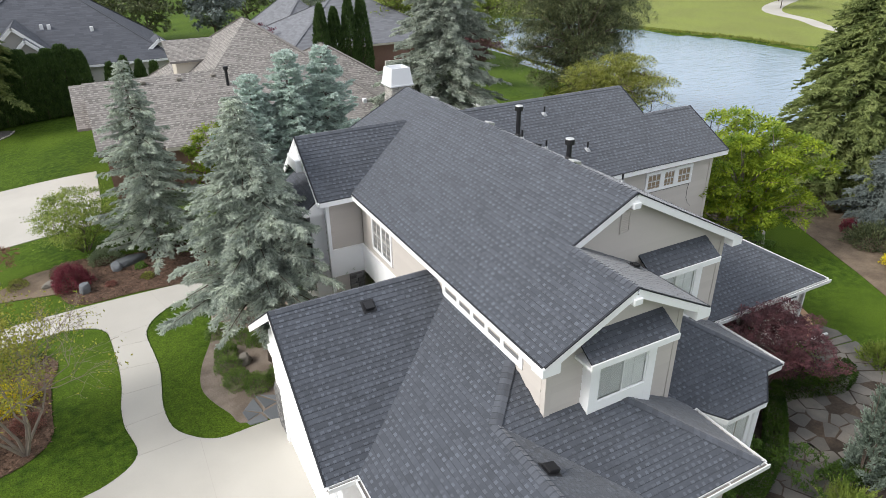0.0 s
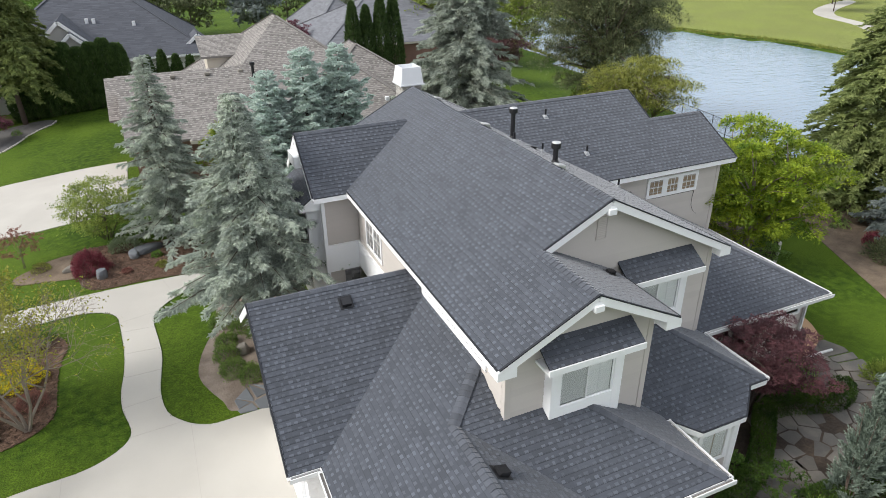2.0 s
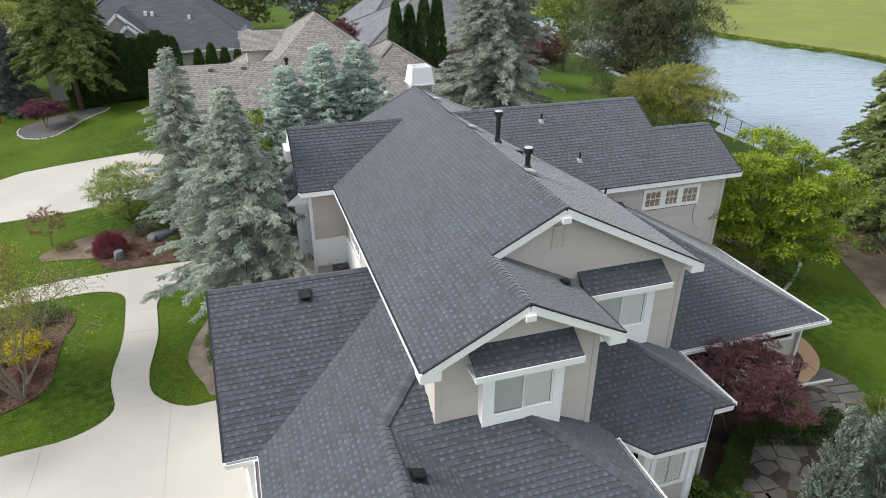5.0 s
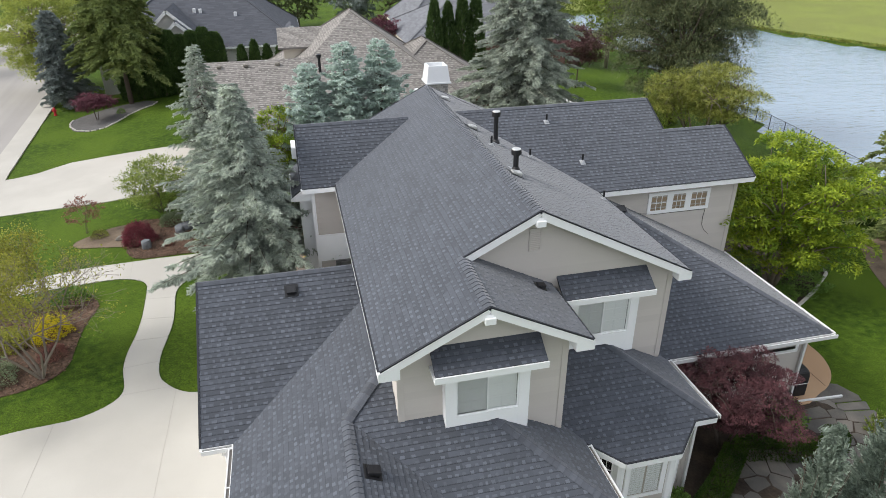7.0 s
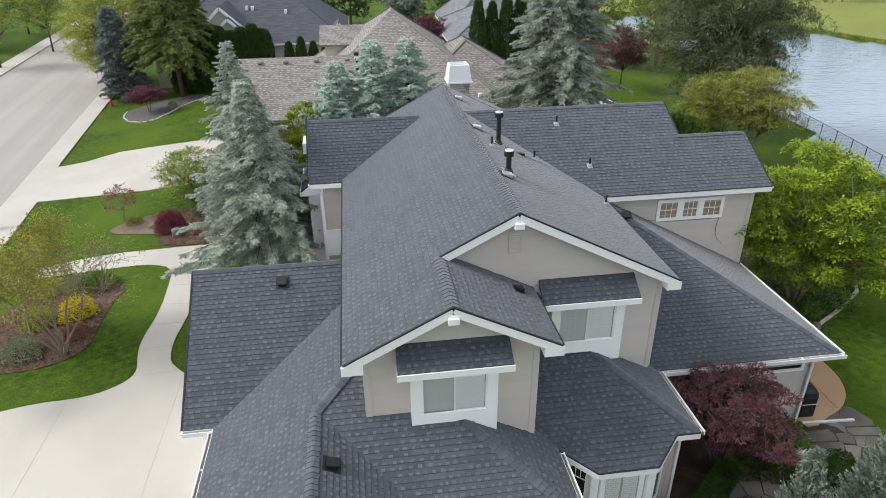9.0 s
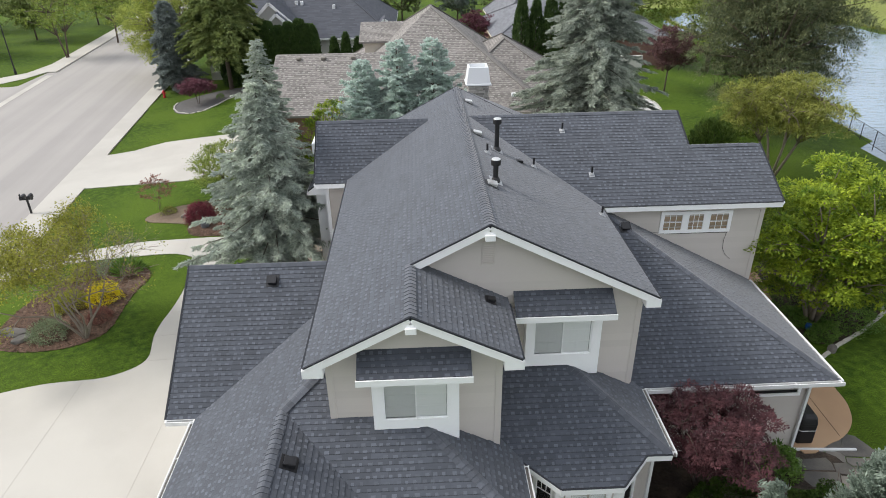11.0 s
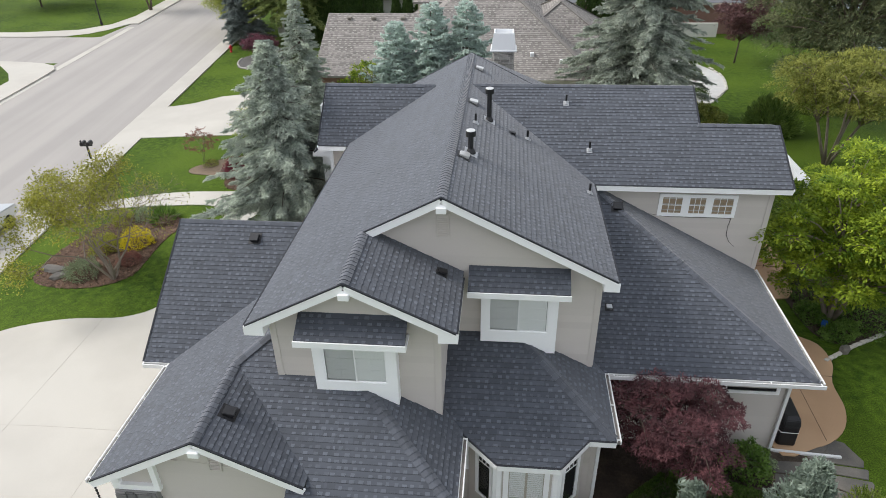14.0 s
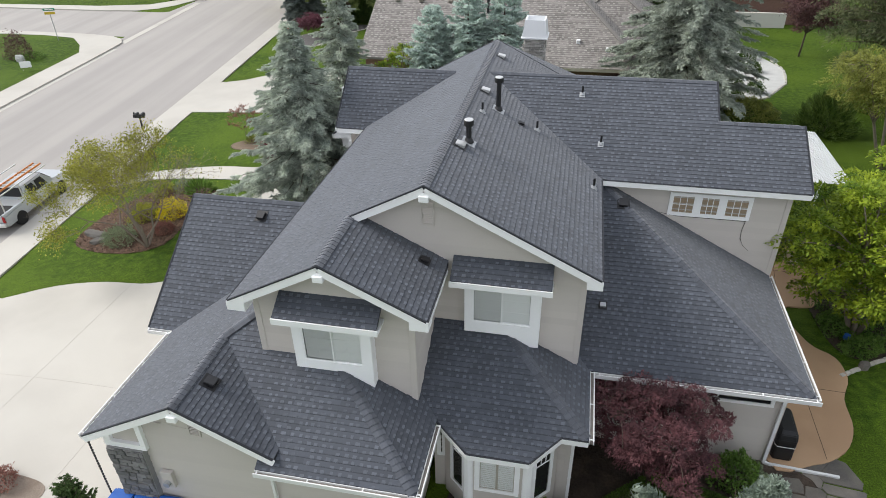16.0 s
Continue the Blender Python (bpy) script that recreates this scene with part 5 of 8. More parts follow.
def shrub(name, label, x, y, w, h, mat, seed, leaf=0.07, count=2600, group="", spiky=0.0, d=None, category="shrub", turn=0.0, lift=0.0):
    """A low bush: stems from the ground and leaves over an uneven mound."""
    rs = np.random.RandomState(seed)
    d = d or w
    bush = thing(name, label, category, group)
    bush.matrix_basis = pose(x, y, ground_z(x, y) + lift, 0, 0, turn)
    bm = bmesh.new()
    for k in range(7):
        a = 2 * math.pi * k / 7 + rs.rand()
        tube(bm, [(0.05 * math.cos(a), 0.05 * math.sin(a), -0.05), (0.2 * w * math.cos(a), 0.2 * d * math.sin(a), h * 0.45), (0.33 * w * math.cos(a), 0.33 * d * math.sin(a), h * 0.8)], [0.018, 0.012, 0.005], 4)
    tagged(part("stem", bm, M["bark"], bush), kind="stuff")
    v = unit(rs.normal(size=(count, 3)))
    v[:, 2] = np.abs(v[:, 2])
    th = np.arctan2(v[:, 1], v[:, 0])
    wob = 1 + 0.13 * np.sin(3 * th + seed) * (1 - v[:, 2]) + 0.10 * np.sin(6 * th + 4 * v[:, 2] + seed) + 0.08 * np.sin(11 * th + 9 * v[:, 2])
    rad = (rs.uniform(0.45, 1.0, count) ** 0.45) * wob
    at = v * rad[:, None] * np.array([w / 2, d / 2, h * 0.92])
    at[:, 2] += 0.02
    way = v * (0.6 + spiky * 2) + rs.normal(size=(count, 3)) * (0.7 - 0.5 * spiky) + np.array([0, 0, 0.2 + spiky])
    q = leaves(rs, at, way, leaf * rs.uniform(0.7, 1.35, count) * (1 + 1.5 * spiky), leaf * (0.6 - 0.35 * spiky) * rs.uniform(0.7, 1.3, count), 0.15, 0.3 * (1 - spiky))
    ob = new("foliage", mesh_of("foliage", q, L[mat]))
    ob.parent = bush
    return bush


def column(name, label, x, y, h, w, mat, seed, group="", leaf=0.16, count=5000, square=0.55):
    """A dense columnar evergreen of upright sprays."""
    rs = np.random.RandomState(seed)
    t = thing(name, label, "tree", group)
    t.matrix_basis = pose(x, y, ground_z(x, y))
    tree_trunk(t, [(0, 0, -0.1), (0, 0, h * 0.8)], [0.10, 0.02])
    f = rs.uniform(0.0, 1.0, count) ** 0.9
    prof = np.minimum(1.0, (1 - f) ** square * 1.15) * np.minimum(1, 0.75 + f * 2.5)
    a = rs.uniform(0, 2 * math.pi, count)
    rad = w / 2 * prof * rs.uniform(0.6, 1.0, count) ** 0.4 * (1 + 0.12 * np.sin(5 * a + 8 * f))
    at = np.stack([np.cos(a) * rad, np.sin(a) * rad, f * h * 0.98 + 0.03], 1)
    way = np.stack([np.cos(a) * 0.5, np.sin(a) * 0.5, 0 * a + 1.0], 1) + rs.normal(size=(count, 3)) * 0.3
    ob = new("crown", mesh_of("crown", leaves(rs, at, way, leaf * rs.uniform(0.7, 1.4, count) * 1.8, leaf * 0.7 * rs.uniform(0.7, 1.3, count)), L[mat]))
    ob.parent = t
    return t


def hedge(name, label, pts, w, h, mat, seed, leaf=0.05, per_m=2600):
    """A clipped hedge along a line of points: stems inside, small leaves over a squared form."""
    rs = np.random.RandomState(seed)
    t = thing(name, label, "hedge")
    at, way = [], []
    bm = bmesh.new()
    for (xa, ya), (xb, yb) in zip(pts, pts[1:]):
        ln = math.hypot(xb - xa, yb - ya)
        d = np.array([(xb - xa) / ln, (yb - ya) / ln])
        s = np.array([-d[1], d[0]])
        n = int(per_m * ln)
        u, c, f = rs.uniform(-0.02, 1.02, n), rs.uniform(-1, 1, n), rs.uniform(0, 1, n)
        face = rs.rand(n)
        c = np.where(face < 0.45, np.sign(c) * rs.uniform(0.88, 1.04, n), c)
        f = np.where(face >= 0.45, rs.uniform(0.92, 1.03, n), f)
        sag = 1 + 0.04 * np.sin(u * ln * 4 + seed)
        x = xa + d[0] * u * ln + s[0] * c * w / 2
        y = ya + d[1] * u * ln + s[1] * c * w / 2
        g = np.array([ground_z(i, j) for i, j in zip(x, y)])
        at.append(np.stack([x, y, g + f * h * sag * (1 - 0.1 * np.abs(c) ** 4)], 1))
        way.append(np.stack([s[0] * c, s[1] * c, 0.6 + 0 * c], 1) + rs.normal(size=(n, 3)) * 0.6)
        k = 0.0
        while k < ln:
            px, py = xa + d[0] * k, ya + d[1] * k
            z = ground_z(px, py)
            tube(bm, [(px, py, z - 0.05), (px + 0.03, py, z + h * 0.8)], [0.02, 0.008], 4)
            k += 0.25
        for q in (-0.35, 0.35):
            a = Vector((xa + s[0] * q * w, ya + s[1] * q * w, ground_z(xa, ya) + h * 0.45))
            b = Vector((xb + s[0] * q * w, yb + s[1] * q * w, ground_z(xb, yb) + h * 0.45))
            tube(bm, [a, b], [0.02, 0.02], 4)
    tagged(part("stem", bm, M["bark"], t), kind="stuff")
    at, way = np.concatenate(at), np.concatenate(way)
    ob = new("foliage", mesh_of("foliage", leaves(rs, at, way, leaf * rs.uniform(0.7, 1.4, len(at)), leaf * 0.7, 0.15), L[mat]))
    ob.parent = t
    return t


# front yard
conifer("blue_cedar", "large blue-green cedar with drooping boughs beside the front path", 4.0, 20.6, 10.2, 3.4, "blue_spruce", 11, branches=230, density=0.95, tuft=0.55, thick=0.048, droop=0.2, shape=1.02, ragged=0.32, sprays=4, bare=0.29)
conifer("blue_cedar", "slender blue-green cedar by the neighbouring driveway", 1.5, 32.4, 9.7, 2.9, "blue_spruce", 12, branches=200, density=0.9, tuft=0.52, thick=0.050, droop=0.2, shape=0.95, ragged=0.36)
for k, (x, y, h) in enumerate(((6.9, 32.2, 8.2), (8.8, 32.3, 9.0), (10.7, 32.4, 8.9))):
    conifer("blue_cypress", "pale blue cypress, one of three behind the house", x, y, h, 2.6, "pale_spruce", 21 + k, branches=130, density=0.8, tuft=0.6, thick=0.075, droop=0.02, rise=0.3, shape=0.8, group="pale blue cypresses", ragged=0.42, curl=1.2, sprays=5)
broadleaf("golden_cypress", "yellow-green upright shrub behind the porch", 4.9, 32.6, 7.0, 1.6, "lime", 31, stems=2, count=16000, crown_low=0.08, leaf=0.09, bark="bark")
broadleaf("spring_shrub", "airy fresh-green deciduous shrub beside the driveway", -2.0, 34.6, 3.4, 2.1, "spring", 32, stems=7, count=15000, crown_low=0.1, leaf=0.085, bark="bark", spread=1.1, limb_r=0.035, category="shrub", gaps=1.3, core=0.07)
shrub("barberry", "rounded crimson barberry in bark mulch", -2.7, 30.9, 1.7, 1.15, "barberry", 33, leaf=0.05, count=11000)
shrub("grey_shrub", "low grey-green shrub in bark mulch", -1.2, 32.9, 1.5, 0.55, "grey_shrub", 34, count=2200, spiky=0.4)
shrub("groundcover", "small green tuft in bark mulch", 0.3, 31.2, 0.55, 0.3, "green", 35, count=500)
shrub("groundcover", "small green tuft in bark mulch", 2.6, 32.0, 0.6, 0.3, "green", 36, count=500)
shrub("groundcover", "small olive tuft in bark mulch", 0.5, 30.0, 0.6, 0.25, "olive", 37, count=450)
shrub("groundcover", "small olive tuft in bark mulch", -1.1, 30.0, 0.5, 0.2, "pinkish", 38, count=400)
broadleaf("plum_sapling", "young purple-leaved sapling in a small soil bed", -5.8, 33.1, 2.2, 1.0, "pinkish", 39, stems=3, count=1100, crown_low=0.3, leaf=0.07, limb_r=0.025, gaps=0.5, core=0.0)
shrub("groundcover", "low olive shrub in the soil bed", -5.0, 32.4, 0.9, 0.35, "olive", 40, count=700)


def twiggy_tree():
    """A half-leafed ornamental tree: leaning stems, many bare grey twigs, a thin veil of young leaves."""
    rs = np.random.RandomState(77)
    tree = thing("ornamental_tree", "half-leafed ornamental tree with bare grey twigs in the island bed", "tree")
    x, y = -4.2, 19.7
    tree.matrix_basis = pose(x, y, ground_z(x, y))
    bm = bmesh.new()
    tips = []

    def grow(p, d, ln, rad, depth):
        q = p + d * ln
        mid = p + d * ln * 0.5 + rs.normal(size=3) * ln * 0.05
        tube(bm, [tuple(p), tuple(mid), tuple(q)], [rad, rad * 0.8, rad * 0.6], 5 if depth < 2 else 4 if depth < 4 else 3)
        if depth >= 5:
            tips.append((q, d))
            return
        if depth >= 3:
            tips.append((mid, d))
        for _ in range(3 if depth in (1, 2, 3, 4) else 2):
            nd = unit(d * 0.85 + rs.normal(size=3) * 0.42 + np.array([-0.04, 0.0, 0.12 if depth < 3 else 0.02]))
            nd[2] = max(nd[2], -0.15)
            grow(q, nd, ln * rs.uniform(0.62, 0.84), max(rad * 0.56, 0.005), depth + 1)

    for a, tilt in ((2.7, 0.62), (3.9, 0.55), (1.2, 0.40), (5.4, 0.5), (0.2, 0.55), (3.3, 0.2)):
        grow(np.array([0, 0, -0.1]), unit(np.array([math.cos(a) * tilt, math.sin(a) * tilt, 1.0])), 1.72, 0.066, 0)
    tagged(part("branch", bm, M["twig"], tree), kind="stuff")
    pts = np.array([p for p, _ in tips])
    ways = np.array([d for _, d in tips])
    at, way = [], []
    for _ in range(46):
        keep = rs.rand(len(pts)) < np.clip(0.42 - 0.22 * (pts[:, 0] + 0.2), 0.03, 1.0) * np.clip((pts[:, 2] - 1.2) / 1.5, 0, 1) * np.clip((pts[:, 0] + 3.3) / 1.0, 0.0, 1)
        p = pts[keep] + rs.normal(size=(keep.sum(), 3)) * 0.15
        at.append(p)
        way.append(ways[keep] * 0.5 + rs.normal(size=p.shape) * 0.6 + np.array([0, 0, -0.3]))
    at, way = np.concatenate(at), np.concatenate(way)
    ob = new("foliage", mesh_of("foliage", leaves(rs, at, way, 0.10 * rs.uniform(0.7, 1.3, len(at)), 0.055, 0.1, 0.4), L["young"]))
    ob.parent = tree


twiggy_tree()
shrub("golden_shrub", "rounded golden-yellow shrub in the island bed", -4.7, 22.7, 1.5, 0.95, "gold", 51, leaf=0.065, count=4600)
shrub("golden_shrub", "loose yellow-green shrub in the island bed", -6.1, 22.4, 1.6, 0.8, "sparse", 52, leaf=0.065, count=3600)
shrub("pink_shrub", "low dusty pink shrub in the island bed", -4.2, 21.1, 1.1, 0.55, "pinkish", 53, leaf=0.045, count=3200)
shrub("grey_shrub", "mounded grey-green shrub in the island bed", -5.9, 20.1, 1.6, 0.85, "grey_shrub", 54, leaf=0.06, count=3600)
shrub("iris_clump", "spiky green clump in the island bed", -4.6, 25.2, 1.2, 0.6, "green", 55, leaf=0.16, count=420, spiky=0.9)
shrub("golden_shrub", "yellow-green shrub in the island bed", -6.8, 25.2, 1.2, 0.8, "sparse", 56, count=1500)
shrub("grey_shrub", "grey-green shrub in the island bed", -5.7, 25.5, 1.1, 0.7, "grey_shrub", 57, count=1500)
for k, (x, y, w) in enumerate(((2.5, 23.4, 1.1), (3.2, 22.6, 1.0), (2.5, 21.8, 0.9), (2.4, 20.9, 1.1), (2.5, 19.9, 1.1), (3.1, 19.3, 1.1), (3.9, 19.4, 1.0), (3.7, 22.0, 0.8))):
    shrub("clipped_shrub", "low bright-green clipped shrub in the entry bed", x, y, w, 0.55, "leafy", 60 + k, leaf=0.05, count=2600, group="clipped shrubs by the entry")
shrub("golden_shrub", "yellow-green shrub under the porch", 6.2, 26.6, 1.0, 0.9, "gold", 69, count=1400)
shrub("red_shrub", "dark red shrub under the porch", 5.2, 28.4, 1.4, 1.2, "barberry", 70, count=2000)
conifer("dwarf_conifer", "small green conifer beside the bins", 2.5, 6.3, 1.6, 0.42, "arbor", 71, branches=60, tuft=0.14, thick=0.03, droop=-0.2, rise=0.6, density=3.0, category="shrub")
shrub("red_shrub", "small red-leaved shrub by the driveway", -0.6, 6.9, 0.9, 0.6, "pinkish", 72, count=900)

# side garden
broadleaf("japanese_maple", "weeping dark red Japanese maple against the side wall", 17.55, 10.0, 3.3, 1.8, "maple", 81, stems=4, leaf=0.080, count=36000, crown_low=0.36, bark="bark", hang=0.12, gaps=1.7, spread=0.9, clump=0.56, core=0.02, slim=0.55, layer=0.42, pads=True)
HEDGE_LEFT = [(17.6, 9.5), (16.5, 8.55), (15.5, 7.85), (14.1, 7.3), (13.1, 7.0)]
TERRACE = [(18.0, 9.2), (18.9, 8.75), (19.9, 8.45), (20.8, 8.6), (21.3, 9.3), (21.4, 10.2), (21.5, 11.2), (22.6, 11.2), (22.6, 10.6), (22.35, 9.8), (21.8, 8.9), (20.9, 8.1), (19.6, 7.0), (18.2, 6.5), (16.9, 6.7), (15.8, 6.8), (14.9, 6.6), (14.0, 6.6), (14.3, 7.0), (15.3, 7.4), (16.2, 7.9), (17.1, 8.6)]
hedge("box_hedge", "clipped low green hedge round the flagstones", [(17.6, 9.6), (18.3, 9.5), (19.2, 9.2), (20.1, 8.9), (20.8, 9.05), (21.0, 9.5)], 0.6, 0.55, "box", 91)
hedge("box_hedge", "clipped low green hedge along the side bed", HEDGE_LEFT, 0.6, 0.5, "box", 92)
plumes("juniper_tree", "tall feathery pale blue-green juniper behind the flagstones", 18.75, 5.85, 2.9, 5.5, "juniper", 93, count=950, length=0.7, fine=0.17, upright=0.7, category="tree")
plumes("juniper_tree", "slim feathery pale blue-green juniper by the flagstones", 16.75, 6.0, 1.5, 4.6, "juniper", 94, count=480, length=0.6, fine=0.16, upright=0.8, category="tree")
broadleaf("leafy_shrub", "thin leafy green sapling among the flagstones", 15.0, 6.75, 1.5, 0.75, "box", 96, stems=3, leaf=0.06, count=1500, crown_low=0.15, limb_r=0.03, gaps=0.4, bark="bark", category="shrub", core=0.0)
plumes("yellow_green_shrub", "spreading yellow-green conifer shrub by the flagstones", 15.5, 5.5, 1.7, 0.9, "spring", 97, count=320, length=0.45, upright=0.3)
hedge("box_hedge", "clipped dark green hedge below the flagstones", [(15.5, 6.3), (16.8, 6.2), (17.9, 5.85)], 0.65, 0.6, "box", 98)
shrub("leafy_shrub", "bright green shrub below the maple", 19.9, 10.4, 1.3, 1.0, "green", 99, leaf=0.10, count=1600)
shrub("leafy_shrub", "bright green leafy shrub under the bay window", 12.7, 7.5, 0.9, 0.8, "green", 100, leaf=0.11, count=1100)
shrub("leafy_shrub", "small green shrub under the bay window", 14.9, 8.2, 0.8, 0.7, "green", 101, leaf=0.10, count=800)
plumes("yellow_green_shrub", "bright yellow-green shrub at the lawn's edge", 22.8, 9.0, 1.6, 0.8, "spring", 102, count=300, length=0.4, upright=0.5)
shrub("groundcover", "grey-green groundcover by the side wall", 20.3, 10.75, 1.0, 0.35, "grey_shrub", 103, count=1600)
broadleaf("lime_tree", "lime-green ornamental tree shading the patio", 25.15, 17.8, 6.7, 3.15, "lime", 111, stems=5, leaf=0.15, count=40000, crown_low=0.14, gaps=2.3, spread=0.7, clump=0.56, core=0.04, layer=0.5, slim=0.75, pads=True)
shrub("groundcover", "low green groundcover under the tree", 26.4, 17.9, 3.4, 0.35, "green", 112, count=5000, d=2.4)
shrub("groundcover", "low green groundcover beside the patio", 25.2, 16.95, 1.9, 0.35, "green", 114, count=3400, d=1.0, turn=35)
shrub("groundcover", "low green groundcover beside the patio", 24.7, 18.0, 1.5, 0.35, "green", 115, count=3000, d=1.5)
shrub("groundcover", "low green groundcover under the tree", 28.2, 19.0, 2.0, 0.4, "green", 116, count=3400, d=1.5)
shrub("groundcover", "low green groundcover under the tree", 25.0, 19.6, 2.4, 0.45, "green", 113, count=3000, d=3.0)
conifer("deodar_cedar", "tall drooping green cedar on the bank by the pond", 36.5, 20.0, 12.0, 5.3, "deodar", 121, branches=190, density=0.65, tuft=0.9, thick=0.08, droop=0.42, shape=0.6, sprays=4)
conifer("blue_spruce_tree", "grey-green spruce on the soil bank", 34.3, 15.9, 5.6, 2.0, "dark_spruce", 122, branches=170, tuft=0.55, thick=0.07)
shrub("barberry", "small crimson shrub on the soil bank", 32.3, 16.2, 1.0, 0.7, "barberry", 124, count=1500)
shrub("golden_shrub", "small golden shrub on the soil bank", 30.6, 13.0, 1.2, 0.7, "gold", 125, count=1500)
shrub("bank_shrub", "dark green shrub on the soil bank", 31.9, 14.6, 2.6, 1.0, "pine", 126, leaf=0.12, count=3500, spiky=0.3)
shrub("bank_shrub", "dark green shrub on the soil bank", 29.5, 11.2, 1.8, 0.8, "green", 127, leaf=0.12, count=2000)

# back yard
broadleaf("umbrella_tree", "olive-gold flat-crowned tree on several pale stems", 30.9, 32.6, 6.3, 3.3, "olive", 131, stems=5, leaf=0.17, count=30000, crown_low=0.42, spread=0.9, gaps=1.8, clump=0.66, core=0.08, slim=0.45, layer=0.4, pads=True)
conifer("white_cedar", "broad silver-green cedar behind the house", 21.0, 38.6, 12.8, 4.9, "cedar", 132, branches=230, density=0.7, tuft=0.8, thick=0.075, droop=0.25, shape=0.62, ragged=0.32, sprays=4)
broadleaf("pine_tree", "tall dark pine with open tufted crown", 34.3, 41.5, 14.5, 5.7, "pine", 133, stems=2, leaf=0.25, count=80000, crown_low=0.06, bark="bark", gaps=3.0, clump=0.66, core=0.16, slim=0.38, layer=0.6, pads=True)
broadleaf("purple_plum", "dark purple-leaved tree on the back lawn", 32.0, 54.0, 5.6, 2.5, "purple", 135, stems=1, leaf=0.12, count=14000, crown_low=0.35, bark="bark")
shrub("yard_shrub", "upright green shrub on the back lawn", 29.4, 37.6, 3.0, 2.4, "leafy", 136, leaf=0.16, count=6000, spiky=0.5)
shrub("yard_shrub", "green shrub by the yard wall", 33.5, 42.0, 3.0, 2.4, "spring", 137, leaf=0.16, count=4000)
for k, (x, y) in enumerate(((26.8, 44.3), (25.6, 45.0), (27.6, 49.2), (26.8, 51.0), (27.9, 52.6), (25.2, 42.9))):
    shrub("mound_shrub", "clipped green mound in pale gravel", x, y, 1.3, 0.9, "box", 140 + k, leaf=0.09, count=1500, group="mounded shrubs")
shrub("yard_shrub", "loose olive shrub behind the house", 25.6, 39.6, 3.2, 1.1, "olive", 147, leaf=0.12, count=4000)
broadleaf("birch_tree", "bright green tree behind the back lawn", 33.5, 72.0, 11.0, 4.5, "spring", 148, stems=2, leaf=0.22, count=15000, crown_low=0.15, gaps=1.5)
broadleaf("birch_tree", "bright green tree near the pond", 41.0, 66.0, 12.0, 4.5, "spring", 149, stems=2, leaf=0.22, count=15000, crown_low=0.15, gaps=1.5)
for k, (x, y, h) in enumerate(((20.0, 61.0, 7.6), (21.4, 61.2, 7.2), (22.8, 61.0, 8.2), (24.2, 61.3, 8.4))):
    column("columnar_cypress", "dark green columnar cypress in a row", x, y, h, 1.9, "arbor", 150 + k, group="columnar cypresses", count=6000)

# street side
hk = [(-9.2 + 1.05 * k, 65.2 + 0.02 * k) for k in range(9)]
for k, (x, y) in enumerate(hk):
    column("arborvitae", "tall dark green arborvitae in a screening row", x, y, 5.7 + 0.3 * math.sin(k * 2.1), 1.9, "arbor", 160 + k, group="arborvitae screen", count=9000, leaf=0.13, square=0.3)
for k, x in enumerate((1.6, 2.8, 4.0, 5.2)):
    column("arborvitae", "small dark green arborvitae by the white wall", x, 64.6, 4.2 + 0.4 * math.sin(k * 1.7), 1.3, "arbor", 170 + k, group="small arborvitae", count=3000)
conifer("fir_tree", "broad dark green fir over the neighbouring lawn", -9.1, 63.9, 11.8, 4.7, "fir", 181, branches=160, density=0.6, tuft=1.05, thick=0.11, bare=0.33, droop=0.36, shape=0.5, ragged=0.35, sprays=4)
conifer("blue_spruce_tree", "dark blue spruce at the street's edge", -14.9, 65.6, 8.8, 2.4, "dark_spruce", 182, branches=170, density=0.9, tuft=0.7, thick=0.10, shape=0.6)
broadleaf("street_tree", "yellow-green street tree overhanging the kerb", -18.0, 73.0, 10.8, 4.9, "locust", 183, stems=2, leaf=0.16, count=34000, crown_low=0.12, gaps=2.0, clump=0.75, hang=0.3)
broadleaf("plum_bush", "flat-topped plum-red bush on a short stem in gravel", -11.1, 59.0, 2.3, 1.6, "plum", 184, stems=3, leaf=0.09, count=12000, crown_low=0.42, bark="bark", limb_r=0.05, category="shrub", core=0.1)
shrub("groundcover", "small green shrub in gravel", -9.4, 60.6, 0.8, 0.5, "green", 185, count=500)
broadleaf("far_tree", "dark green tree across the street", -46.0, 98.0, 9.0, 4.5, "fir", 186, stems=1, leaf=0.3, count=9000, crown_low=0.15, bark="bark")
broadleaf("far_tree", "half-leafed tree across the street", -35.0, 84.0, 9.0, 4.0, "spring", 187, stems=2, leaf=0.22, count=4200, crown_low=0.3, bark="bark")
broadleaf("far_tree", "half-leafed tree across the street", -33.0, 95.0, 9.0, 4.0, "spring", 188, stems=1, leaf=0.22, count=6000, crown_low=0.3, bark="bark")
broadleaf("far_tree", "green tree across the street", -43.0, 112.0, 10.0, 5.0, "green", 189, stems=1, leaf=0.3, count=9000, crown_low=0.2, bark="bark")
broadleaf("far_tree", "green tree down the street", -24.0, 108.0, 9.0, 4.5, "spring", 190, stems=1, leaf=0.3, count=8000, crown_low=0.2, bark="bark")
shrub("plum_shrub", "purple-leaved shrub on the corner bed", -36.2, 48.6, 2.4, 2.6, "purple", 191, leaf=0.14, count=1800)
shrub("groundcover", "low green planting on the corner bed", -35.0, 48.6, 2.6, 0.6, "green", 192, count=1800)
broadleaf("plum_tree", "small plum-red tree before the grey-roofed house", 16.6, 72.5, 5.0, 2.0, "plum", 193, stems=1, leaf=0.16, count=7000, crown_low=0.3, bark="bark")
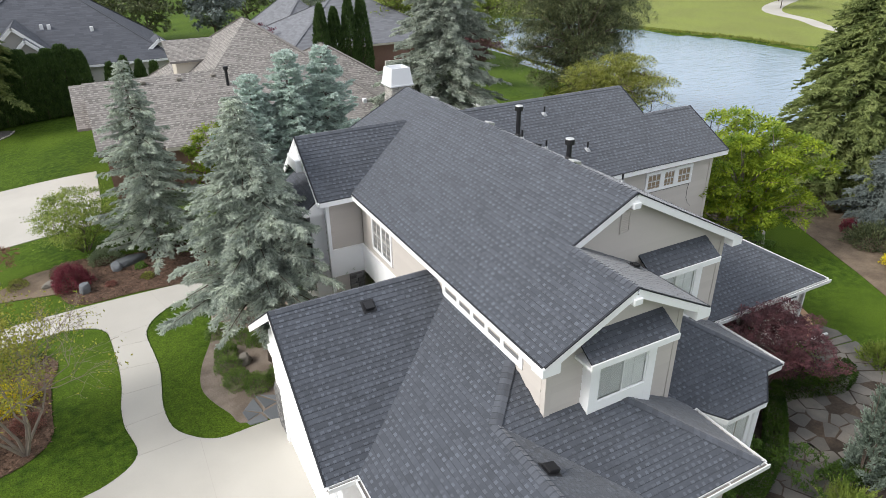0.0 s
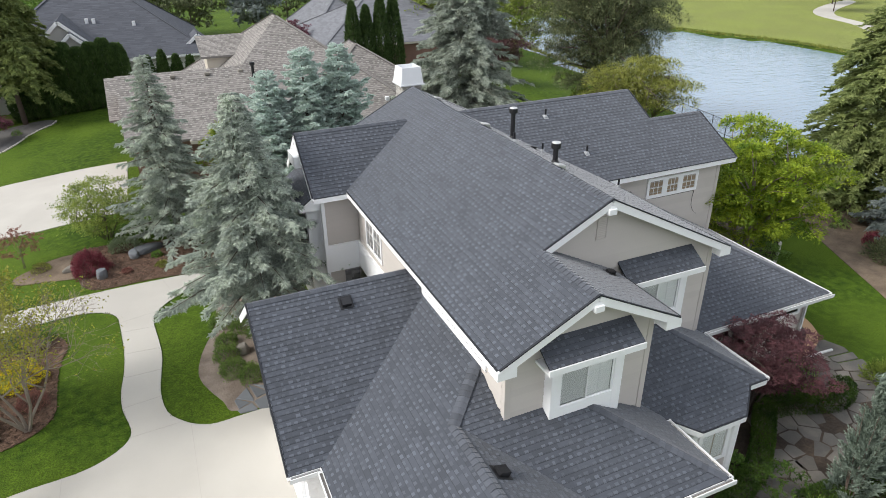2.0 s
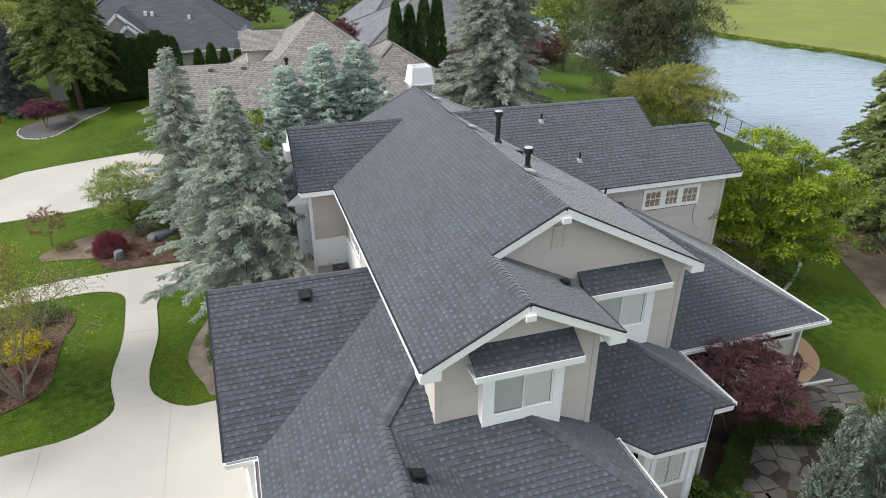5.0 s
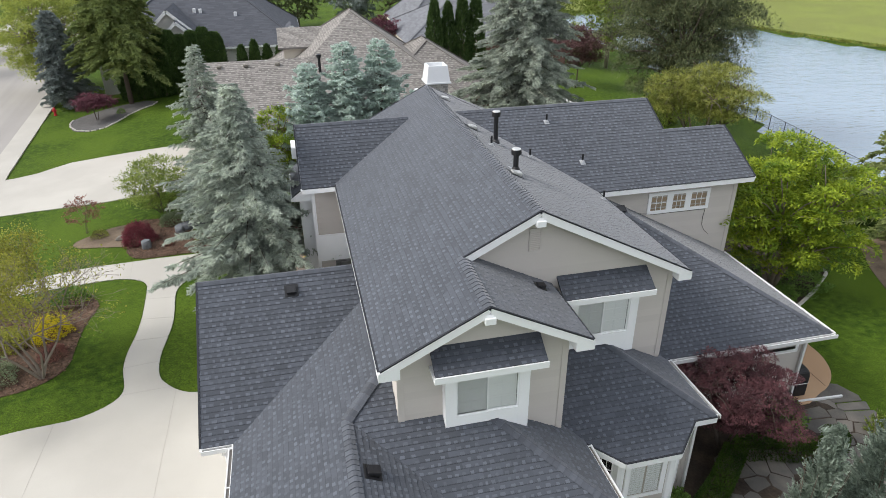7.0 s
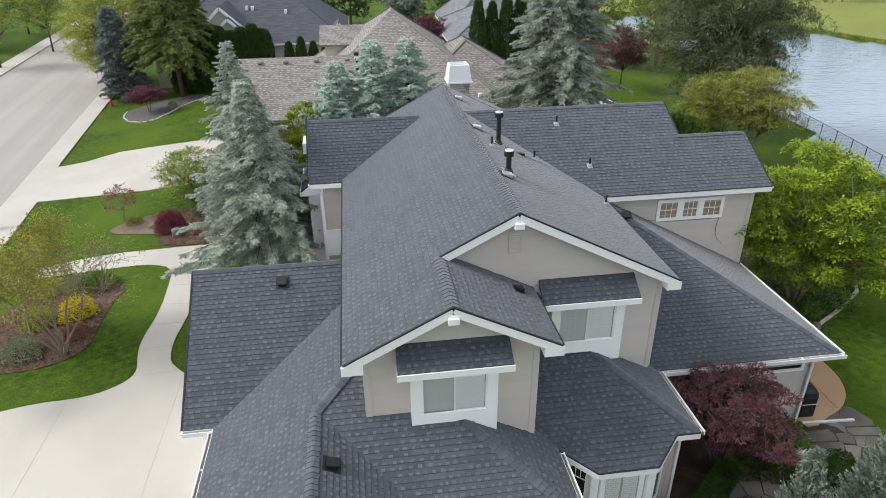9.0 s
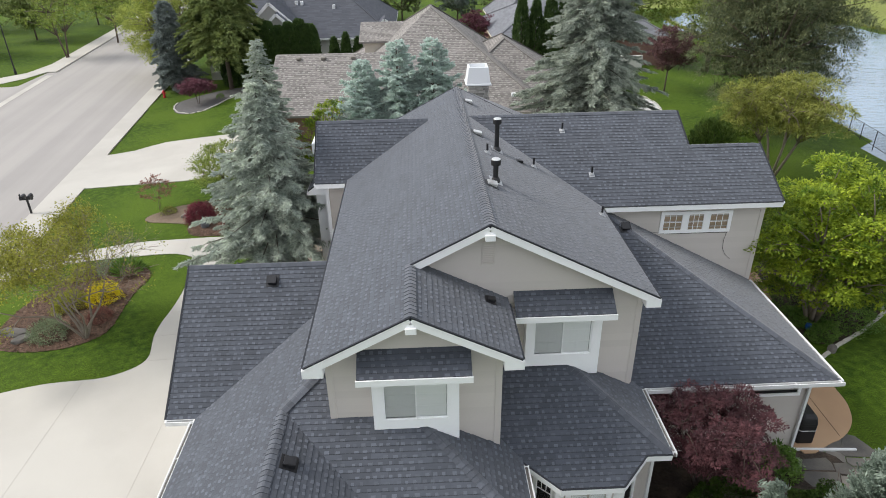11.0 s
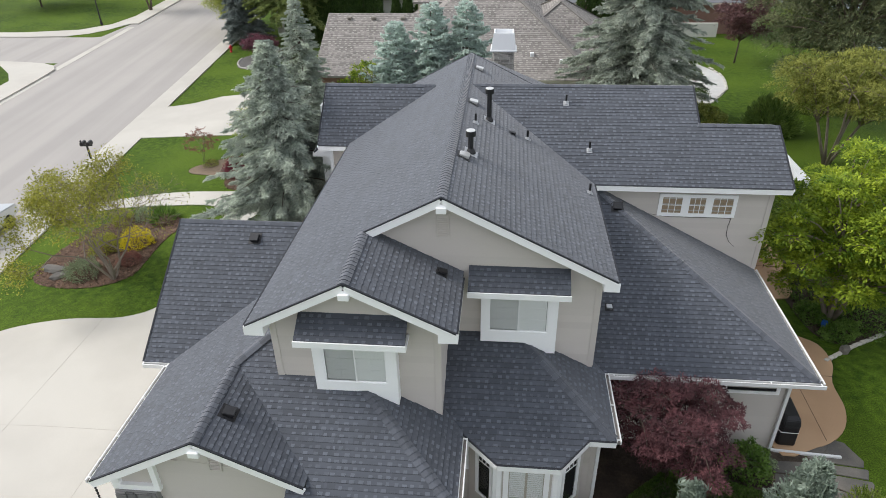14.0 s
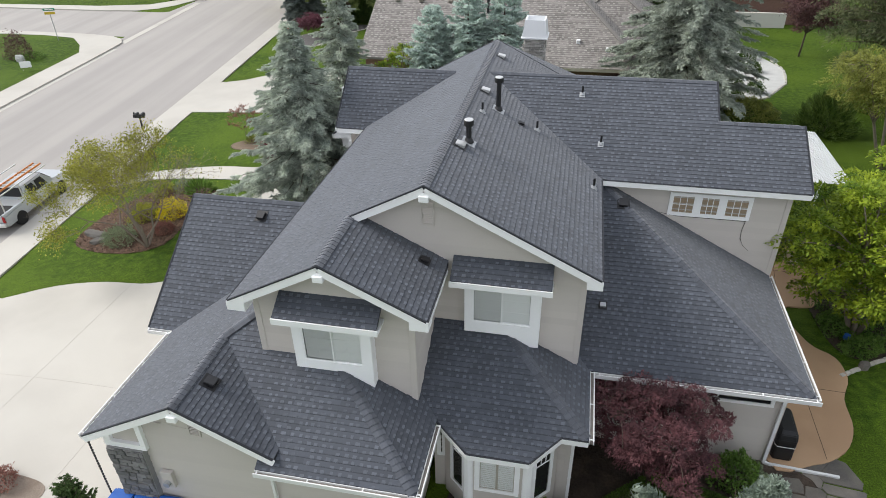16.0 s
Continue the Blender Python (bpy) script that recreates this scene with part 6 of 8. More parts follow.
# far skyline of trees
for k, (x, y, h, r, mt) in enumerate(((8, 98, 11, 5, "pine"), (16, 95, 9, 4, "dark_spruce"), (22, 102, 12, 5, "pine"), (30, 96, 11, 5, "cedar"), (1, 102, 11, 5, "fir"), (-8, 108, 12, 5, "green"), (38, 108, 12, 5, "pine"), (-20, 116, 10, 5, "green"), (46, 128, 12, 6, "green"), (-52, 86, 9, 5, "fir"), (-60, 108, 11, 6, "green"))):
    broadleaf("far_tree", "distant tree behind the houses", x, y, h, r, mt, 200 + k, stems=1, leaf=0.36, count=6500, crown_low=0.12, bark="bark", group="distant trees")
for k, (x, y, h) in enumerate(((118, 84, 7), (122, 70, 6), (128, 92, 8), (104, 120, 9))):
    broadleaf("far_tree", "small dark tree on the golf course", x, y, h, 3.0, "fir", 220 + k, stems=1, leaf=0.4, count=2500, crown_low=0.25, bark="bark", group="golf course trees")



# grass overhanging the edges of the paving
def fringe(name, label, loops, seed, per_m=70, h=0.03, mat="turf", wide=0.03):
    rs = np.random.RandomState(seed)
    at, way = [], []
    for loop in loops:
        for (xa, ya), (xb, yb) in zip(loop, loop[1:]):
            n = int(per_m * math.hypot(xb - xa, yb - ya))
            if n == 0:
                continue
            u = rs.rand(n)
            nx, ny = (yb - ya), -(xb - xa)
            k = rs.normal(size=n) * 0.014 / math.hypot(nx, ny)
            x, y = xa + (xb - xa) * u + nx * k, ya + (yb - ya) * u + ny * k
            at.append(np.stack([x, y, [ground_z(i, j) for i, j in zip(x, y)]], 1))
            way.append(rs.normal(size=(n, 3)) * 0.45 + np.array([0, 0, 0.8]))
    at, way = np.concatenate(at), np.concatenate(way)
    tagged(new(name, mesh_of(name, leaves(rs, at, way, h * rs.uniform(0.6, 1.4, len(at)) + 0.02, wide), L[mat])), label, "grass", kind="stuff")


fringe("grass_edge", "tufts of lawn grass along the paving", [drive_loop[2:-3]], 301)
fringe("grass_edge", "tufts of lawn grass round the planting beds", [smooth_loop(p, 4) for p in EDGED], 302, per_m=55)
fringe("reed_edge", "rough grass and reeds along the pond's far shore", [[p for p in pond_loop if p[0] > 46 and p[1] > 30]], 303, per_m=40, h=0.5, mat="olive", wide=0.1)


# bark chips on the mulch
def chips(name, label, loop, count, seed):
    rs = np.random.RandomState(seed)
    lo, hi = np.min(loop, axis=0), np.max(loop, axis=0)
    at = []
    while len(at) < count:
        p = lo + (hi - lo) * rs.rand(2)
        if inside(p[0], p[1], loop):
            at.append((p[0], p[1], ground_z(p[0], p[1]) + 0.03))
    at = np.array(at)
    way = rs.normal(size=at.shape) * np.array([1, 1, 0.22]) + np.array([0, 0, 0.12])
    tagged(new(name, mesh_of(name, leaves(rs, at, way, 0.11 * rs.uniform(0.5, 1.4, count), 0.045 * rs.uniform(0.6, 1.4, count), 0.1, 0.8), M["bark_chip"])), label, "mulch", kind="stuff")


chips("bark_chips", "loose bark chips on the island bed", smooth_loop(EDGED[0][:-1], 4), 9000, 311)
chips("bark_chips", "loose bark chips on the bed by the path", smooth_loop(EDGED[1][:-1], 4), 9000, 312)
# ---- more of the house ----
wall("-x", 7.6, [(13.6, 2.9), (19.6, 2.9), (19.6, 2.95), (13.6, 2.95)])
bm = bmesh.new()
box(bm, (6.38, 19.54, 2.85), (7.6, 19.6, 3.92))
part("band", bm, M["trim"], house, "white panelled band under the recess")
bm = bmesh.new()
box(bm, (7.53, 13.9, 2.85), (7.6, 19.54, 3.90))
part("band", bm, M["trim"], house, "white panelled band under the recess")
bm = bmesh.new()
box(bm, (6.30, 19.52, -0.7), (6.42, 19.66, 6.0))
part("corner_board", bm, M["trim"], house)
window("-x", 7.6, 16.95, 18.6, 4.15, 5.45, cols=2, rows=2, panes=2, blind="dim_room", label="paired white window with glazing bars")
cler = window("-x", 7.6, 9.6, 13.45, 4.98, 5.52, panes=5, trim=0.14, blind="dim_room", label="long white clerestory band under the eave")
# porch gable end: bay window under its own small roof
shed_c = Slope("-x", 5.62, 5.45, 0.75)
roof(shed_c, [[(5.62, 19.75), (6.4, 19.75), (6.4, 22.75), (5.62, 22.75)]], 21, thick=0.05)
bm = bmesh.new()
box(bm, (5.58, 19.72, 5.28), (5.62, 22.78, 5.44))
box(bm, (5.62, 19.72, 5.28), (6.4, 22.78, 5.34))
part("fascia", bm, M["trim"], house)
bm = bmesh.new()
prism(bm, [Vector((5.60, 19.70, 5.30)), Vector((6.4, 19.70, 5.30)), Vector((6.4, 19.70, 5.98)), Vector((5.60, 19.70, 5.40))], (0, 0.05, 0))
part("fascia", bm, M["trim"], house)
bm = bmesh.new()
box(bm, (5.86, 20.0, 1.2), (6.4, 20.16, 5.3))
box(bm, (5.86, 22.34, 1.2), (6.4, 22.5, 5.3))
box(bm, (5.863, 20.16, 1.2), (6.4, 22.34, 1.9))
box(bm, (5.863, 20.16, 4.9), (6.4, 22.34, 5.3))
part("frame", bm, M["trim"], house)
window("-x", 5.95, 20.16, 22.34, 1.9, 4.9, cols=3, rows=5, panes=2, trim=0.08, label="tall white bay window with glazing bars")
bm = bmesh.new()
prism(bm, [Vector((5.98, 20.55, 6.95)), Vector((5.98, 21.95, 6.95)), Vector((5.98, 21.6, 7.25)), Vector((5.98, 21.25, 7.55)), Vector((5.98, 20.9, 7.25))], (0.36, 0, 0))
part("bracket", bm, M["trim"], house)
bm = bmesh.new()
box(bm, (5.78, 20.75, 6.55), (6.4, 21.75, 6.95))
part("bracket", bm, M["trim"], house, "white boxed gable ornament")


def stone_face(parent, origin, du, dn, w, h, seed, mat="stone"):
    """Ledge stones of uneven size over a face: each a piece, with recessed joints."""
    rng = random.Random(seed)
    origin, du, dn = Vector(origin), Vector(du), Vector(dn)
    z = 0.0
    while z < h - 0.02:
        rh = min(rng.choice((0.09, 0.12, 0.15)), h - z)
        u = 0.0
        while u < w - 0.01:
            rw = min(rng.uniform(0.14, 0.42), w - u)
            out = rng.uniform(0.02, 0.06)
            g = 0.006
            bm = bmesh.new()
            p = [origin + du * a + Vector((0, 0, b)) for a, b in ((u + g, z + g), (u + rw - g, z + g), (u + rw - g, z + rh - g), (u + g, z + rh - g))]
            c = sum(p, Vector()) / 4
            q = [c + (v - c) * 0.9 + dn * out for v in p]
            a, b = [bm.verts.new(v) for v in p], [bm.verts.new(v) for v in q]
            bm.faces.new(b)
            for k in range(4):
                bm.faces.new((a[k], a[(k + 1) % 4], b[(k + 1) % 4], b[k]))
            bmesh.ops.recalc_face_normals(bm, faces=bm.faces[:])
            part("stone", bm, M[mat], parent)
            u += rw
        z += rh


# front corner: white frame over a stone pier
bm = bmesh.new()
for lo, hi in (((4.0, 6.60, 2.38), (5.16, 6.72, 2.54)), ((5.02, 6.605, 2.54), (5.16, 6.715, 3.45)), ((4.0, 6.605, 2.54), (4.2, 6.715, 2.98))):
    box(bm, lo, hi)
part("trim_frame", bm, M["trim"], house, "white frame round a taupe panel above the stone pier")
bm = bmesh.new()
box(bm, (4.05, 6.56, -0.7), (5.06, 6.72, 2.38))
pier = part("stone_pier", bm, M["stone"], house, "grey ledge-stone pier at the garage corner")
stone_face(pier, (4.05, 6.56, -0.66), (1, 0, 0), (0, -1, 0), 1.0, 3.02, 5)
bm = bmesh.new()
box(bm, (6.95, 19.5, -0.6), (7.5, 19.54, 2.85))
pier = part("stone_pier", bm, M["stone"], house, "dark ledge-stone wall in the entry")
stone_face(pier, (6.95, 19.5, 2.1), (1, 0, 0), (0, -1, 0), 0.55, 0.74, 6)
bm = bmesh.new()
box(bm, (3.34, 16.4, -0.7), (3.40, 17.3, 0.9))
pier = part("stone_pier", bm, M["stone"], house, "grey ledge-stone base of the garage wall")
stone_face(pier, (3.34, 16.4, -0.66), (0, 1, 0), (-1, 0, 0), 0.9, 1.5, 7)

# garage door in the gable that faces the street
bm = bmesh.new()
box(bm, (3.36, 11.4, -0.62), (3.39, 16.0, 1.75))
gd = part("garage_door", bm, M["trim"], house, "white panelled garage door")
for r in range(4):
    for c in range(6):
        part("door_panel", bevelled((3.335, 11.5 + c * 0.75, -0.56 + r * 0.58), (3.36, 12.15 + c * 0.75, -0.06 + r * 0.58), 0.01), M["trim"], gd)
for lo, hi in (((3.28, 11.2, -0.66), (3.385, 11.4, 1.95)), ((3.28, 16.0, -0.66), (3.385, 16.2, 1.95)), ((3.28, 11.4, 1.75), (3.385, 16.0, 1.95)), ((3.30, 10.8, 2.2), (3.385, 17.3, 2.4))):
    bm = bmesh.new()
    box(bm, lo, hi)
    part("trim_board", bm, M["trim"], house)


# bay on the side front
def panel(a, b, z0, z1, mat="siding", t=0.12, name="bay_wall"):
    """An upright wall panel between two plan points."""
    bm = bmesh.new()
    beam(bm, (a[0], a[1], (z0 + z1) / 2), (b[0], b[1], (z0 + z1) / 2), t, z1 - z0)
    return part(name, bm, M[mat], house)


def slanted_window(a, b, z0, z1, cols=1, rows=1, blind="dark_room", edge=0.1, top=0):
    """A framed window in a panel between two plan points, on its outer side."""
    a, b = Vector((*a, 0)), Vector((*b, 0))
    d = (b - a).normalized()
    ln = (b - a).length
    n = Vector((d.y, -d.x, 0))
    m = Matrix.Translation(a) @ Matrix((( d.x, n.x, 0, 0), (d.y, n.y, 0, 0), (0, 0, 1, 0), (0, 0, 0, 1)))
    win = new("window")
    win.parent = house
    win["label"] = "white bay window pane with a blind behind"
    bm = bmesh.new()
    for lo, hi in (((0, 0, z0), (edge, 0.05, z1)), ((ln - edge, 0, z0), (ln, 0.05, z1)), ((edge, 0, z0), (ln - edge, 0.05, z0 + edge * 0.7)), ((edge, 0, z1 - edge), (ln - edge, 0.05, z1))):
        box(bm, lo, hi, m)
    bmesh.ops.recalc_face_normals(bm, faces=bm.faces[:])
    part("frame", bm, M["trim"], win)
    bm = bmesh.new()
    bm.faces.new([bm.verts.new(m @ Vector(v)) for v in ((edge, 0.024, z0 + edge * 0.7), (ln - edge, 0.024, z0 + edge * 0.7), (ln - edge, 0.024, z1 - edge), (edge, 0.024, z1 - edge))])
    p = part("pane", bm, M["glass"], win)
    p.visible_shadow = False
    if top:
        bm = bmesh.new()
        box(bm, (edge, 0.03, z1 - edge - top - 0.03), (ln - edge, 0.045, z1 - edge - top), m)
        for c in range(1, 3):
            u = edge + (ln - 2 * edge) * c / 3
            box(bm, (u - 0.01, 0.0305, z1 - edge - top), (u + 0.01, 0.042, z1 - edge), m)
        bmesh.ops.recalc_face_normals(bm, faces=bm.faces[:])
        part("glazing_bar", bm, M["trim"], win)
    if blind == "blind":
        k = 0
        while z0 + edge + 0.07 * k < z1 - edge - 0.05:
            bm = bmesh.new()
            z = z0 + edge + 0.07 * k
            for u0, u1 in ((edge + 0.02, ln / 2 - 0.03), (ln / 2 + 0.03, ln - edge - 0.02)):
                box(bm, (u0, 0.008, z), (u1, 0.016, z + 0.055), m)
            bmesh.ops.recalc_face_normals(bm, faces=bm.faces[:])
            part("slat", bm, M["blind"], win)
            k += 1
    bm = bmesh.new()
    box(bm, (edge, 0.002, z0 + edge * 0.7), (ln - edge, 0.006, z1 - edge), m)
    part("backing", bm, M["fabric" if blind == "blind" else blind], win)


BL, B0, B1, BR = (12.25, 8.78), (12.95, 8.12), (14.40, 8.12), (15.05, 8.78)
for a, b in ((BL, B0), (B0, B1), (B1, BR)):
    panel(a, b, -0.3, 2.48)
slanted_window((12.42, 8.54), (12.86, 8.13), 0.75, 2.42, blind="dark_room", top=0.28)
slanted_window((13.10, 8.058), (14.22, 8.058), 1.05, 2.42, blind="blind", edge=0.13)
slanted_window((14.50, 8.13), (14.96, 8.60), 0.75, 2.42, blind="dark_room", top=0.28)
for p in ((12.94, 8.10), (14.41, 8.10)):
    bm = bmesh.new()
    lathe(bm, [(0.14, -0.3), (0.14, 2.5)], (p[0], p[1], 0), 8)
    part("corner_post", bm, M["trim"], house)
window("-y", 8.85, 11.98, 12.22, 1.2, 2.5, rows=2, label="narrow white window beside the bay")

# corner boards
for x, y, z0, z1 in ((7.6, 8.74, 3.6, 5.9), (11.54, 8.74, 3.2, 5.9), (15.39, 10.85, 3.2, 5.95), (21.4, 16.5, 2.9, 5.9), (4.1, 6.72, -0.7, 2.38), (20.9, 11.28, -0.2, 2.7), (15.4, 8.85, -0.2, 2.7)):
    bm = bmesh.new()
    sx = -1 if x < 10 else 1
    box(bm, (min(x - sx * 0.13, x + sx * 0.022), y - 0.026, z0), (max(x - sx * 0.13, x + sx * 0.022), y - 0.004, z1))
    box(bm, (min(x, x + sx * 0.022), y - 0.004, z0), (max(x, x + sx * 0.022), y + 0.13, z1))
    part("corner_board", bm, M["siding"], house)


# ridge and hip caps
def caps(p, q, sa, sb, lap=0.15, w=0.15):
    """A row of folded cap shingles from p up to q over the join of two slopes."""
    p, q = Vector(p), Vector(q)
    d = (q - p).normalized()
    na, nb = sa.normal(), sb.normal()
    wa, wb = na.cross(d), nb.cross(d)
    if wa.dot(nb) > 0:
        wa = -wa
    if wb.dot(na) > 0:
        wb = -wb
    up = (na + nb).normalized()
    bm = bmesh.new()
    rows = []
    for s, lift in ((-0.02, 0.038), (lap + 0.03, 0.018)):
        c = d * s + up * lift
        rows.append([bm.verts.new(c + wa * w), bm.verts.new(c + wa * 0.03 + up * 0.003), bm.verts.new(c + wb * 0.03 + up * 0.003), bm.verts.new(c + wb * w)])
    lows = [bm.verts.new(v.co - up * 0.040) for v in rows[0]]
    for k in range(3):
        bm.faces.new((rows[0][k], rows[0][k + 1], rows[1][k + 1], rows[1][k]))
        bm.faces.new((lows[k], lows[k + 1], rows[0][k + 1], rows[0][k]))
    bmesh.ops.recalc_face_normals(bm, faces=bm.faces[:])
    if sum((f.normal.dot(up) for f in bm.faces)) < 0:
        bmesh.ops.reverse_faces(bm, faces=bm.faces[:])
    me = bpy.data.meshes.new("ridge_cap")
    bm.to_mesh(me)
    bm.free()
    me.materials.append(M["cap"])
    n = int((q - p).length / lap)
    for k in range(n):
        share("ridge_cap", me, Matrix.Translation(p + d * (k * lap)), house)


def on(sl, x, y):
    return (x, y, sl.z(x, y))


caps(on(main_l, RIDGE_X, 10.57), on(main_l, RIDGE_X, 23.7), main_l, main_r)
caps(on(main_l, 9.538, 8.35), on(main_l, 9.538, 10.75), main_l, a_r)
caps(on(low_l, 6.44, 6.37), on(low_l, 6.44, 8.93), low_l, c_r)
caps(on(low_l, 6.44, 8.93), on(low_l, 7.55, 10.05), low_l, low_f)
caps(on(low_f, 12.02, 6.27), on(low_f, 9.58, 8.70), low_f, r1)
caps(on(f2, 15.70, 8.53), on(f2, 13.42, 10.82), f2, r2)
caps(on(f3, 21.30, 10.97), on(f3, 15.8, 16.45), f3, r3)
caps(on(gar_f, 2.97, 14.10), on(gar_f, 7.5, 14.10), gar_f, gar_b)
caps(on(porch_f, 6.02, 21.25), on(porch_f, 9.9, 21.25), porch_f, porch_b)
caps(on(wing_f, 19.24, 18.375), on(wing_f, 21.75, 18.375), wing_f, wing_b)
caps(on(wing_f, 12.0, 19.85), on(wing_f, 19.22, 19.85), wing_f, wing_b2)


# things that stand on the roofs
def flue(x, y, sl, h, r=0.075, cap_r=0.14):
    f = new("flue_pipe")
    f.parent = house
    f["label"] = "black metal flue pipe with a round cap"
    z = sl.z(x, y)
    bm = bmesh.new()
    lathe(bm, [(r, -0.1), (r, h)], (x, y, z), 14)
    part("pipe", bm, M["black_metal"], f, smooth=False)
    bm = bmesh.new()
    lathe(bm, [(cap_r, h - 0.02), (cap_r, h + 0.12), (cap_r * 0.94, h + 0.13)], (x, y, z), 16)
    cap = part("cap", bm, M["black_metal"], f)
    # pale metal disc added as the sky's highlight on the black cap
    bm = bmesh.new()
    lathe(bm, [(cap_r * 0.93, h + 0.125), (cap_r * 0.85, h + 0.15), (0.01, h + 0.165)], (x, y, z), 16)
    part("cap_top", bm, M["alu"], cap, "pale cap top with the sky's highlight in its colour")
    bm = bmesh.new()
    lathe(bm, [(r * 1.9, 0.0), (r * 1.75, 0.05), (r * 1.1, 0.14)], (x, y, z), 14)
    part("collar", bm, M["black_metal"], f)
    n = sl.normal()
    m = Matrix.Translation((x, y, z)) @ n.to_track_quat("Z", "Y").to_matrix().to_4x4()
    part("flashing", bevelled((-0.2, -0.2, 0.018), (0.2, 0.2, 0.026), 0.003, m), M["flashing"], f)


def stub(x, y, sl, h=0.32, r=0.035):
    f = new("vent_pipe")
    f.parent = house
    z = sl.z(x, y)
    bm = bmesh.new()
    lathe(bm, [(r, -0.05), (r, h)], (x, y, z), 10)
    part("pipe", bm, M["black_metal"], f)
    n = sl.normal()
    m = Matrix.Translation((x, y, z)) @ n.to_track_quat("Z", "Y").to_matrix().to_4x4()
    part("flashing", bevelled((-0.09, -0.11, 0.018), (0.09, 0.11, 0.026), 0.003, m), M["flashing"], f)
    bm = bmesh.new()
    lathe(bm, [(r * 2.2, 0.02), (r * 1.3, 0.1)], (x, y, z), 10)
    part("collar", bm, M["flashing"], f)


def box_vent(x, y, sl, turn_up, mat="black_metal", s=0.30, h=0.13, top="black_metal"):
    """A low square roof vent with a sloping hood."""
    f = new("roof_vent")
    f.parent = house
    z = sl.z(x, y)
    n = sl.normal()
    up = Vector(turn_up).normalized()
    ax = up.cross(n).normalized()
    ay = n.cross(ax)
    m = Matrix.Translation((x, y, z)) @ Matrix(((ax.x, ay.x, n.x, 0), (ax.y, ay.y, n.y, 0), (ax.z, ay.z, n.z, 0), (0, 0, 0, 1)))
    part("flashing", bevelled((-s * 0.75, -s * 0.75, 0.018), (s * 0.75, s * 0.75, 0.026), 0.003, m), M[mat], f)
    bm = bmesh.new()
    vs = [(-s / 2, -s / 2, 0.03), (s / 2, -s / 2, 0.03), (s / 2, s / 2, 0.03), (-s / 2, s / 2, 0.03), (-s / 2, -s / 2, h), (s / 2, -s / 2, h), (s / 2, s / 2, h * 0.55), (-s / 2, s / 2, h * 0.55)]
    v = [bm.verts.new(m @ Vector(p)) for p in vs]
    for q in ((3, 2, 1, 0), (4, 5, 6, 7), (0, 1, 5, 4), (1, 2, 6, 5), (2, 3, 7, 6), (3, 0, 4, 7)):
        bm.faces.new([v[k] for k in q])
    bmesh.ops.bevel(bm, geom=bm.edges[:], offset=0.012, segments=2, affect="EDGES")
    part("hood", bm, M[top], f)


flue(12.35, 17.04, main_r, 0.92)
flue(11.94, 13.86, main_r, 0.52)
for x, y in ((11.96, 16.24), (13.6, 17.11), (15.48, 15.23)):
    stub(x, y, main_r)
for x, y in ((14.92, 19.09), (15.63, 17.32)):
    stub(x, y, wing_f)
for x, y in ((11.80, 22.0), (11.78, 17.96), (11.77, 13.41)):
    box_vent(x, y, main_r, (-1, 0, 0.5), s=0.27, h=0.13, top="alu")
box_vent(13.1, 16.92, main_r, (-1, 0, 0.5), s=0.16, h=0.1)
box_vent(6.81, 7.44, c_r, (-1, 0, 0.5), s=0.27, h=0.15)
box_vent(5.43, 13.62, gar_f, (0, 1, 0.7), s=0.25, h=0.15)
box_vent(11.44, 10.35, a_r, (-1, 0, 0.5), s=0.2, h=0.12)
box_vent(16.0, 12.64, f3, (0, 1, 0.5), s=0.16, h=0.13, top="flashing")
box_vent(16.45, 15.75, f3, (0, 1, 0.5), s=0.26, h=0.10)


def apex_bracket(x, y, z):
    """A white timber end poking out under the gable's peak, with a knee below."""
    b = new("gable_bracket")
    b.parent = house
    b["label"] = "white boxed bracket under the gable peak"
    part("beam_end", bevelled((x - 0.12, y - 0.10, z - 0.40), (x + 0.12, y + 0.36, z - 0.24), 0.012), M["trim"], b)
    bm = bmesh.new()
    prism(bm, [Vector((x - 0.07, y - 0.06, z - 0.24)), Vector((x - 0.07, y + 0.36, z - 0.24)), Vector((x - 0.07, y + 0.36, z - 0.06)), Vector((x - 0.07, y - 0.02, z - 0.1))], (0.14, 0, 0))
    part("knee", bm, M["trim"], b)


apex_bracket(9.538, 8.35, main_l.z(9.538, 0))
apex_bracket(RIDGE_X, 10.57, MAIN_Z)
apex_bracket(6.44, 6.37, low_l.z(6.44, 0))


def gable_vent(x0, x1, y, z0, z1):
    v = new("gable_vent")
    v.parent = house
    bm = bmesh.new()
    for lo, hi in (((x0, y - 0.03, z0), (x0 + 0.04, y, z1)), ((x1 - 0.04, y - 0.03, z0), (x1, y, z1)), ((x0 + 0.04, y - 0.03, z0), (x1 - 0.04, y, z0 + 0.04)), ((x0 + 0.04, y - 0.03, z1 - 0.04), (x1 - 0.04, y, z1))):
        box(bm, lo, hi)
    part("frame", bm, M["siding"], v)
    n = int((z1 - z0 - 0.1) / 0.05)
    for k in range(n):
        bm = bmesh.new()
        beam(bm, (x0 + 0.04, y - 0.014, z0 + 0.065 + k * 0.05), (x1 - 0.04, y - 0.014, z0 + 0.065 + k * 0.05), 0.028, 0.012, (0, 0.6, 1))
        part("slat", bm, M["siding"], v)
    bm = bmesh.new()
    box(bm, (x0 + 0.04, y - 0.006, z0 + 0.04), (x1 - 0.04, y - 0.002, z1 - 0.04))
    part("backing", bm, M["siding"], v)


gable_vent(11.27, 11.60, 10.84, 7.04, 7.66)
